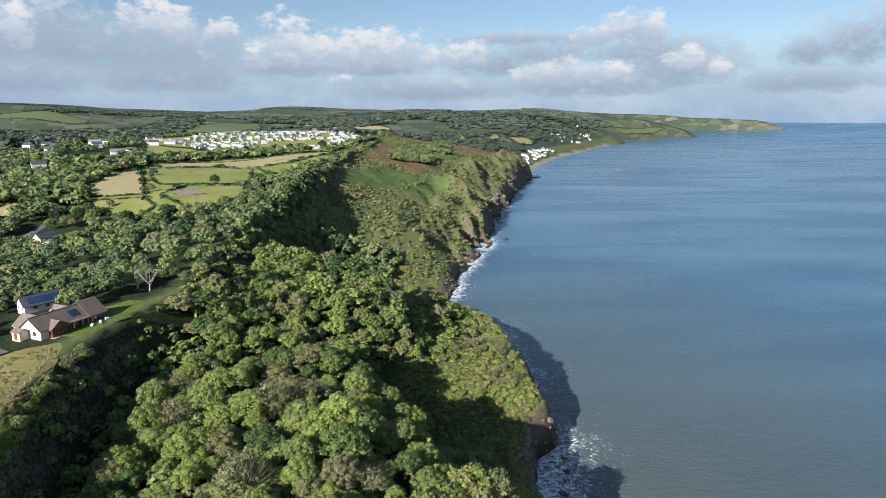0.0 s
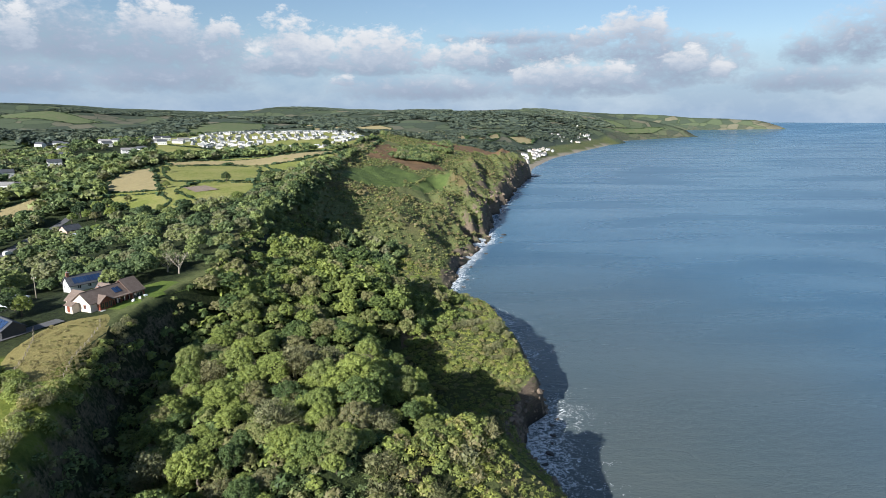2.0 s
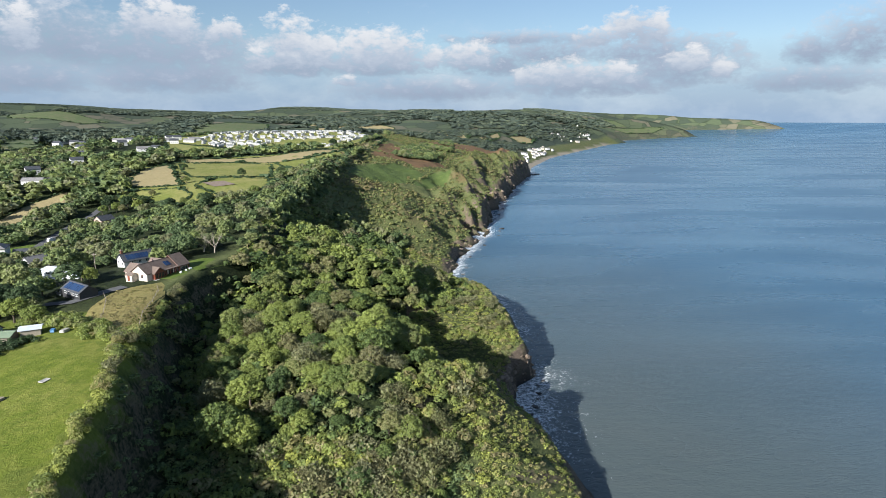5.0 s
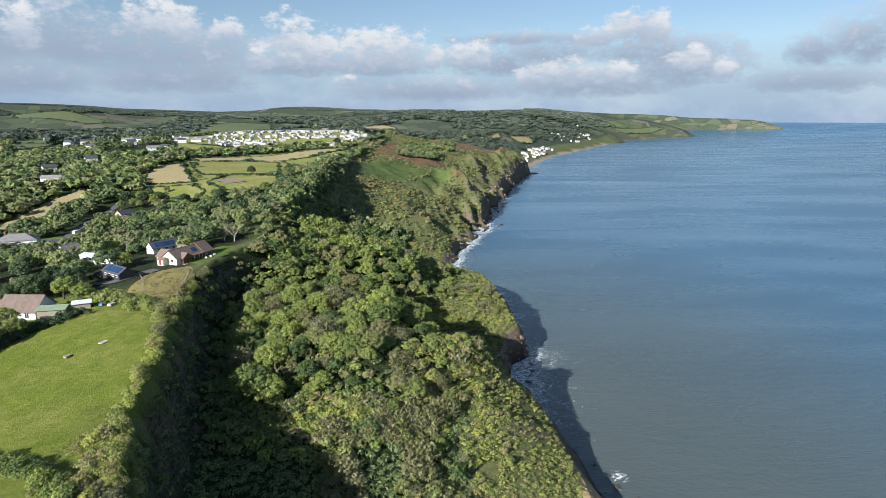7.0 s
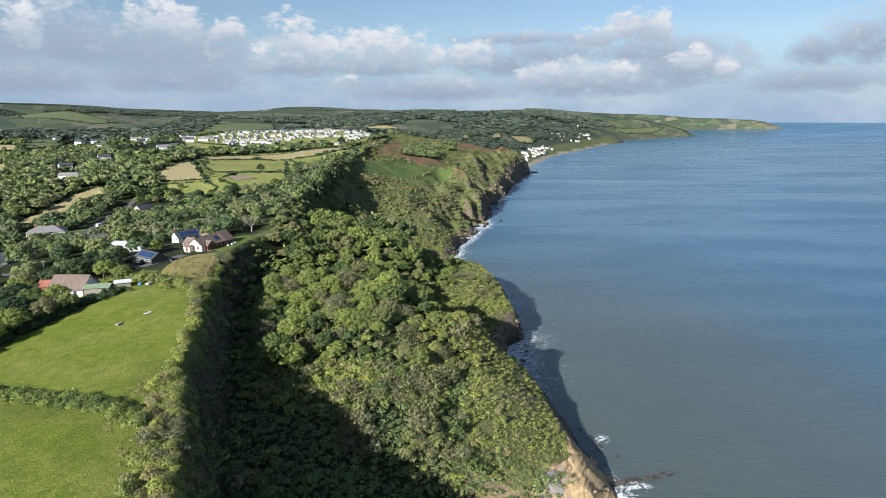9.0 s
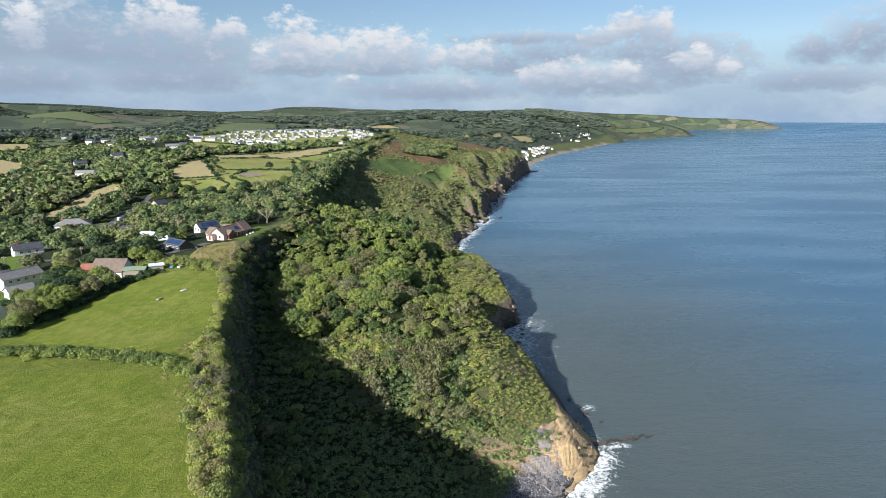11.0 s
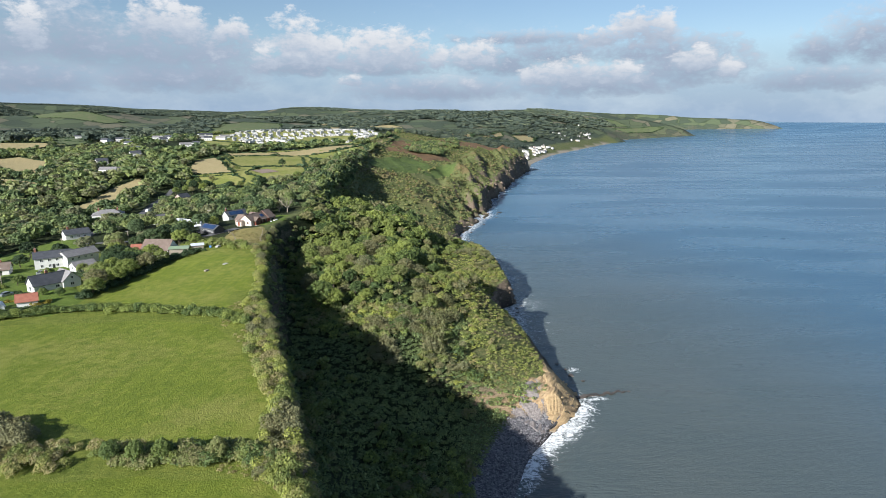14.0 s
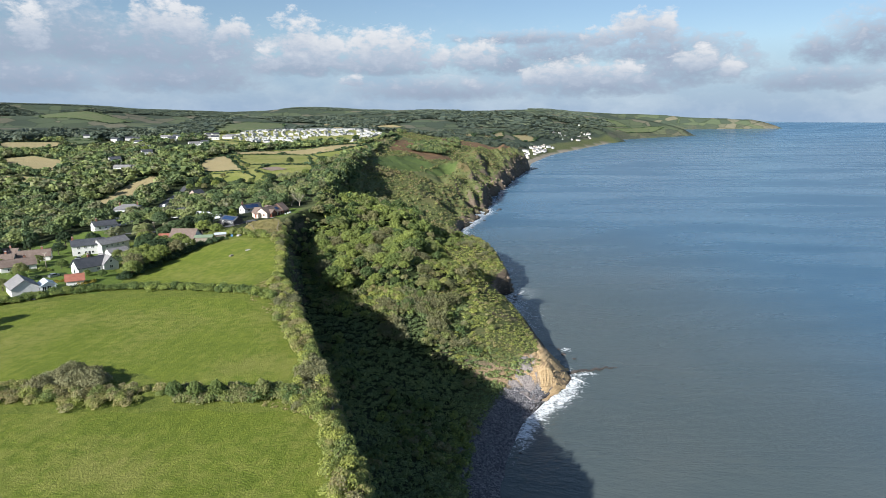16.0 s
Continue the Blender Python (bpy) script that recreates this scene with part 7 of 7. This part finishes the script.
def point_face():
    """The bare tilted beds of the point: a stepped rock skin over the land."""
    m, n, b = material("bedded_rock")
    p = at_metres(n)
    beds = n.add("ShaderNodeMapping")
    n.wire(p, beds.inputs[0])
    beds.inputs["Rotation"].default_value, beds.inputs["Scale"].default_value = (0.45, 0.30, 0.5), (0.22, 0.22, 2.0)
    strata, fine, wide = n.noise(beds.outputs[0], 1.1, 6, 0.7, 0.5), n.noise(p, 2.2, 5, 0.7), n.noise(p, 0.09, 4, 0.6)
    f = n.math("ADD", n.math("MULTIPLY", strata, 0.6), n.math("MULTIPLY", fine, 0.4))
    gold = n.ramp(f, [(0.30, (0.210, 0.140, 0.075)), (0.50, (0.420, 0.300, 0.160)), (0.72, (0.540, 0.420, 0.260))])
    grey = n.ramp(f, [(0.30, (0.110, 0.095, 0.088)), (0.52, (0.250, 0.220, 0.205)), (0.74, (0.420, 0.390, 0.360))])
    n.wire(n.mix(n.ramp(n.math("ADD", n.attr("seaward"), n.math("SUBTRACT", wide, 0.5)), [(0.38, 0.0), (0.62, 1.0)]), grey, gold), b.inputs["Base Color"])
    b.inputs["Roughness"].default_value, b.inputs["Specular IOR Level"].default_value = 0.9, 0.2
    bump(n, b, n.math("ADD", strata, n.math("MULTIPLY", fine, 0.6)), 0.9, 0.35)
    gx, gy = np.meshgrid(spread(20, 72, 0.7), spread(34, 96, 0.7))
    wx, wy = gx + 6 * (fbm(gx, gy, 9, 97, 3) - 0.5), gy + 6 * (fbm(gx, gy, 9, 98, 3) - 0.5)
    z = ground_z(gx, gy)
    inside = in_poly(wx, wy, OCHRE_FACE) & (z > -0.8)
    # beds dip seaward; each step is a metre or two thick, with joints cut across it
    dip = z - 0.28 * (gx - 45) + 0.20 * (gy - 60) + 2.0 * (fbm(gx, gy, 8, 99, 2) - 0.5)
    step = np.floor(dip / 1.5) * 1.5 + 1.5 * sstep(0.55, 1.0, (dip / 1.5) % 1.0)
    joint = np.maximum(0, 0.16 - np.abs(vnoise(0.5 * gx + 0.9 * gy, 0.9 * gx - 0.5 * gy, 5.0, 101) - 0.5)) * 5.5
    h = np.where(inside, z + 0.45 + 0.45 * (step - dip) - 0.7 * joint + 1.1 * (fbm(gx, gy, 4, 102, 3) - 0.5), z - 1.2)
    idx = np.arange(gx.size).reshape(gx.shape)
    quads = np.stack([idx[:-1, :-1], idx[:-1, 1:], idx[1:, 1:], idx[1:, :-1]], -1).reshape(-1, 4)
    quads = quads[inside.ravel()[quads].any(1)]
    used = np.unique(quads)
    remap = np.zeros(gx.size, np.int64)
    remap[used] = np.arange(len(used))
    v = np.stack([gx, gy, h], -1).reshape(-1, 3)[used]
    me = mesh_from("cliff_face", v, remap[quads], [m], {"seaward": sstep(34, 45, gx + 0.15 * (gy - 60)).ravel()[used]}, smooth=False)
    tagged(new("cliff_face", me), "bare ochre and grey bedded rock of the point", "rock", kind="structure")


point_face()


def beach_stones():
    """Pebbles and cobbles of the storm beach, as one mesh."""
    r = np.random.default_rng(31)
    v0, f0 = np.array([(1, 0, 0), (0, 1, 0), (-1, 0, 0), (0, -1, 0), (0, 0, 0.7), (0, 0, -0.7)], float), np.array([(0, 1, 4), (1, 2, 4), (2, 3, 4), (3, 0, 4), (1, 0, 5), (2, 1, 5), (3, 2, 5), (0, 3, 5)])
    y = r.uniform(-110, 46, 9000)
    x = coast(y) - r.uniform(0.5, 22, 9000)
    ok = (x > column(SLOPE, 1, y) - 4) & (ground_z(x, y) > 0.1)
    x, y = x[ok], y[ok]
    n = len(x)
    a, s = r.random(n) * 6.28, (0.16 + 0.34 * r.random(n) ** 2)[:, None]
    p = v0[None] * (0.75 + 0.5 * r.random((n, 6, 1)))
    q = np.stack([p[..., 0] * np.cos(a)[:, None] - p[..., 1] * np.sin(a)[:, None], p[..., 0] * np.sin(a)[:, None] + p[..., 1] * np.cos(a)[:, None], p[..., 2]], -1) * s[..., None] + np.stack([x, y, ground_z(x, y) + 0.05], -1)[:, None]
    m, nn, b = material("beach_stone")
    nn.wire(nn.ramp(nn.add("ShaderNodeNewGeometry").outputs["Random Per Island"], [(0.0, (0.065, 0.063, 0.068)), (0.6, (0.155, 0.150, 0.158)), (1.0, (0.280, 0.268, 0.265))]), b.inputs["Base Color"])
    b.inputs["Roughness"].default_value = 0.75
    me = mesh_from("beach_stones", q.reshape(-1, 3), (f0[None] + 6 * np.arange(n)[:, None, None]).reshape(-1, 3), [m], smooth=False)
    tagged(new("beach_stones", me), "grey cobbles and pebbles of a storm beach", "pebbles", kind="stuff")


beach_stones()

PALE_WOOD = plain("bleached_wood", (0.30, 0.25, 0.20), (0.50, 0.44, 0.37), 0.85, 2.0)


def bare_tree(x, y, high, label):
    """A half-dead tree: pale trunk, forked limbs and fine twigs."""
    r = random.Random(int(x * 7 + y))
    top = group_at("bare_tree", pose(x, y, float(ground_z(x, y)) - 0.3), label, "tree")
    bm = bmesh.new()
    limb(bm, [(0, 0, 0), (0.1, 0.1, high * 0.2), (0.3, 0, high * 0.36)], [0.34, 0.26, 0.2], 7)
    part("trunk", bm, PALE_WOOD, top)
    for k in range(8):
        a, out = 6.283 * k / 8 + r.random() * 0.5, high * (0.35 + 0.3 * r.random())
        bm = bmesh.new()
        tip = (out * math.cos(a), out * math.sin(a), high * (0.62 + 0.35 * r.random()))
        mid = (tip[0] * 0.5, tip[1] * 0.5, high * 0.52)
        limb(bm, [(0.2, 0.05, high * (0.2 + 0.02 * k)), mid, tip], [0.15, 0.09, 0.02], 5)
        for j in range(7):
            t = 0.3 + 0.1 * j
            q = tuple(mid[i] + (tip[i] - mid[i]) * t for i in range(3))
            limb(bm, [q, (q[0] + r.uniform(-1.2, 1.2), q[1] + r.uniform(-1.2, 1.2), q[2] + r.uniform(0.3, 1.5))], [0.05, 0.012], 4)
        part("limb", bm, PALE_WOOD, top)
    v, f = foliage(tree_lobes(high * 0.5, high, 12), 700, 0.2, 1.8, corners=3)
    crown = new("twigs", mesh_from("twigs", v, f, [TWIG], {"tint": np.full(len(v), 0.3)}, smooth=False))
    crown.parent = top


bare_tree(-93, 208, 10.0, "half-dead tree with pale bare limbs behind the lawn")
bare_tree(-99, 212, 7.5, "greyish thin tree behind the bungalow lawn")
gold = plant_tree(-388, 645, 1.7, 2.1, np.random.default_rng(3), LEAF, "tall golden-yellow tree among the village woods", "field trees", "golden_tree")
gold.children[1].data = gold.children[1].data.copy()
gold.children[1].data.materials[0] = GOLD


def pole(x, y, high, label, wires=True):
    top = group_at("utility_pole", pose(x, y, float(ground_z(x, y)) - 0.5), label, "pole", "utility poles")
    bm = bmesh.new()
    limb(bm, [(0, 0, 0), (0, 0, high)], [0.16, 0.11], 8)
    part("shaft", bm, GREY_WOOD, top)
    if wires:
        part("crossarm", boxed(-0.9, 0.9, -0.06, 0.06, high - 0.7, high - 0.55), GREY_WOOD, top)
        for k in (-0.75, 0, 0.75):
            part("insulator", boxed(k - 0.05, k + 0.05, -0.05, 0.05, high - 0.55, high - 0.35), WHITE_PAINT, top)


for x, y in ((-176, 66.6), (-207, 60), (-188, 130), (-212, 236), (-160, 140), (-134, 186)):
    pole(x, y, 8.5, "tall weathered utility pole beside the houses")


def fence(points, label, high=1.15):
    top = group_at("fence", pose(points[0][0], points[0][1], 0), label, "fence")
    for (x0, y0), (x1, y1) in zip(points[:-1], points[1:]):
        n = max(1, int(math.hypot(x1 - x0, y1 - y0) / 3.0))
        ends = [(x0 + (x1 - x0) * k / n - points[0][0], y0 + (y1 - y0) * k / n - points[0][1]) for k in range(n + 1)]
        ground = [float(ground_z(x + points[0][0], y + points[0][1])) for x, y in ends]
        for (x, y), z in zip(ends[:-1], ground):
            part("post", boxed(x - 0.07, x + 0.07, y - 0.07, y + 0.07, z - 0.3, z + high), GREY_WOOD, top)
        for up in (0.45, 0.95):
            for a, b, za, zb in zip(ends[:-1], ends[1:], ground[:-1], ground[1:]):
                bm = bmesh.new()
                limb(bm, [(a[0], a[1], za + up), (b[0], b[1], zb + up)], [0.03, 0.03], 4)
                part("rail", bm, GREY_WOOD, top)


fence([(-84, 113), (-88, 124), (-90, 136), (-93, 148), (-97, 156)], "weathered post and wire fence along the grassy bank")
fence([(-112, 148), (-106, 138), (-100, 124), (-96, 111)], "weathered post and rail fence beside the drive")


def car(x, y, turn, paint, label, van=False):
    top = group_at("van" if van else "car", pose(x, y, float(ground_z(x, y)) + 0.4, 0, 0, turn), label, "vehicle", "parked vehicles")
    l, w, h = (5.0, 1.95, 1.1) if van else (4.2, 1.75, 0.75)
    part("body", boxed(-l / 2, l / 2, -w / 2, w / 2, 0.28, 0.28 + h, 0.12), paint, top)
    bm = boxed(-l * (0.48 if van else 0.36), l * (0.22 if van else 0.2), -w * 0.45, w * 0.45, 0.25 + h, 0.28 + h + (0.85 if van else 0.6), 0.1)
    for v in bm.verts:
        if v.co.z > 0.4 + h:
            v.co.x = v.co.x * 0.82 - 0.05
    cabin = part("cabin", bm, paint if van else GLASS, top)
    if not van:
        part("car_roof", boxed(-l * 0.28, l * 0.14, -w * 0.4, w * 0.4, 0.28 + h + 0.58, 0.28 + h + 0.64, 0.02), paint, top)
    part("windscreen", boxed(l * 0.2, l * 0.24, -w * 0.4, w * 0.4, 0.32 + h, 0.6 + h), GLASS, top)
    for sx in (-0.32, 0.32):
        for sy in (-0.5, 0.5):
            bm = bmesh.new()
            bmesh.ops.create_cone(bm, cap_ends=True, segments=16, radius1=0.32, radius2=0.32, depth=0.22, matrix=Matrix.Translation((sx * l, sy * w, 0.32)) @ Matrix.Rotation(radians(90), 4, "X"))
            wheel = part("wheel", bm, TYRE, top)
            bm = bmesh.new()
            bmesh.ops.create_cone(bm, cap_ends=True, segments=12, radius1=0.19, radius2=0.19, depth=0.25, matrix=Matrix.Translation((sx * l, sy * w, 0.32)) @ Matrix.Rotation(radians(90), 4, "X"))
            part("rim", bm, PALE_SHEET, wheel)
    for sy in (-0.36, 0.36):
        part("headlight", boxed(l / 2 - 0.06, l / 2 + 0.02, sy * w - 0.14, sy * w + 0.14, 0.62, 0.78), WHITE_PAINT, top)


SILVER = plain("silver_car_paint", (0.40, 0.42, 0.44), (0.48, 0.50, 0.52), 0.3, 2.0, 0.6)
BLUE_PAINT = plain("blue_car_paint", (0.06, 0.10, 0.18), (0.08, 0.13, 0.22), 0.3, 2.0)
for x, y, turn, paint, label, van in [(-226, 312, 75, WHITE_PAINT, "white van parked beside the lane", True), (-233, 345, 78, SILVER, "silver car parked on the lane", False), (-168, 82, 30, DARK_PAINT, "dark car parked before the white house", False),
                                      (-172, 86, 25, SILVER, "silver car parked before the white house", False), (-218, 262, 20, BLUE_PAINT, "blue car parked by the villa", False), (-198, 182, 60, WHITE_PAINT, "white car parked at a bungalow", False),
                                      (-161, 47, 60, SILVER, "silver car parked on a garden drive", False), (-126, 149, 40, DARK_PAINT, "dark car parked by the garage", False)]:
    car(x, y, turn, paint, label, van)

BLUE_TARP = plain("blue_tarpaulin", (0.06, 0.16, 0.32), (0.10, 0.24, 0.42), 0.5, 2.0)


def scrap(name, x, y, size, mat, label, category, flat=0.4):
    """A weathered loose thing lying in the grass."""
    r = random.Random(int(x * 31 + y * 17))
    bm = boxed(-size, size, -size * 0.6, size * 0.6, -0.1, size * flat, 0.08 * size)
    for v in bm.verts:
        v.co += Vector((r.uniform(-0.12, 0.12), r.uniform(-0.12, 0.12), r.uniform(-0.08, 0.08))) * size
    me = bpy.data.meshes.new(name)
    bm.to_mesh(me)
    bm.free()
    me.materials.append(mat)
    ob = new(name, me)
    ob.matrix_world = pose(x, y, float(ground_z(x, y)) + 0.25, 0, 0, r.uniform(0, 180))
    tagged(ob, label, category)


scrap("metal_sheet", -89.8, 76, 1.1, CONCRETE, "grey sheet of metal lying in the meadow", "scrap", 0.15)
scrap("log_pile", -95, 68, 0.9, GREY_WOOD, "small pile of old wood in the meadow", "wood", 0.5)
scrap("tarpaulin", -108, 111, 0.9, BLUE_TARP, "blue tarpaulin over a heap beside the sheds", "tarpaulin", 0.7)
scrap("water_tank", -113, 104, 0.9, WHITE_PAINT, "white plastic tank beside the sheds", "tank", 1.0)
scrap("concrete_block", -104, 110, 1.2, CONCRETE, "broken pale concrete block at the hedge", "rubble", 0.5)
scrap("concrete_block", -88, 103, 0.8, CONCRETE, "broken pale concrete block by the bank", "rubble", 0.5)
for x, y in ((-94.3, 172), (-93.2, 174.5), (-92.4, 177)):
    scrap("garden_seat", x, y, 0.55, WHITE_PAINT, "white garden seat on the lawn's edge", "seat", 0.8)

# clipped and golden garden hedges
hedge_row("garden_hedge", [(-160, 8), (-146, 20), (-136, 30)], 1.5, 0.8, 0.6, "dark clipped garden hedge above the meadow", 81, DARK)
hedge_row("garden_hedge", [(-172, 46), (-160, 50), (-153, 46)], 1.2, 0.6, 0.5, "dark clipped hedge along a garden drive", 88, DARK)
hedge_row("garden_hedge", [(-186, 56), (-176, 62), (-170, 60)], 1.2, 0.7, 0.5, "green garden hedge beside the lane", 89, LEAF)
hedge_row("golden_hedge", [(-157, 36), (-152, 39)], 1.0, 0.55, 0.4, "clipped golden hedge beside the conservatory", 94, GOLD)
hedge_row("golden_hedge", [(-143, 32), (-139, 35)], 1.2, 0.75, 0.5, "golden-yellow garden shrubs beside a drive", 82, GOLD)
hedge_row("golden_hedge", [(-160, 60), (-157, 57)], 0.8, 0.5, 0.6, "small golden garden bush by a drive", 83, GOLD)
hedge_row("garden_hedge", [(-170, 70), (-160, 76), (-152, 78), (-146, 74)], 1.5, 0.8, 0.6, "dark garden hedge between two houses", 84, DARK)
hedge_row("garden_hedge", [(-220, 252), (-204, 262), (-198, 282)], 1.2, 0.7, 0.7, "clipped green hedge round the villa lawn", 85, LEAF)
hedge_row("meadow_bush", [(-101, -60), (-95, -58), (-88, -60)], 3.4, 1.7, 0.45, "big greyish rounded thorn bush at the meadow's corner", 86, TWIG, BUSHES, 0.9)
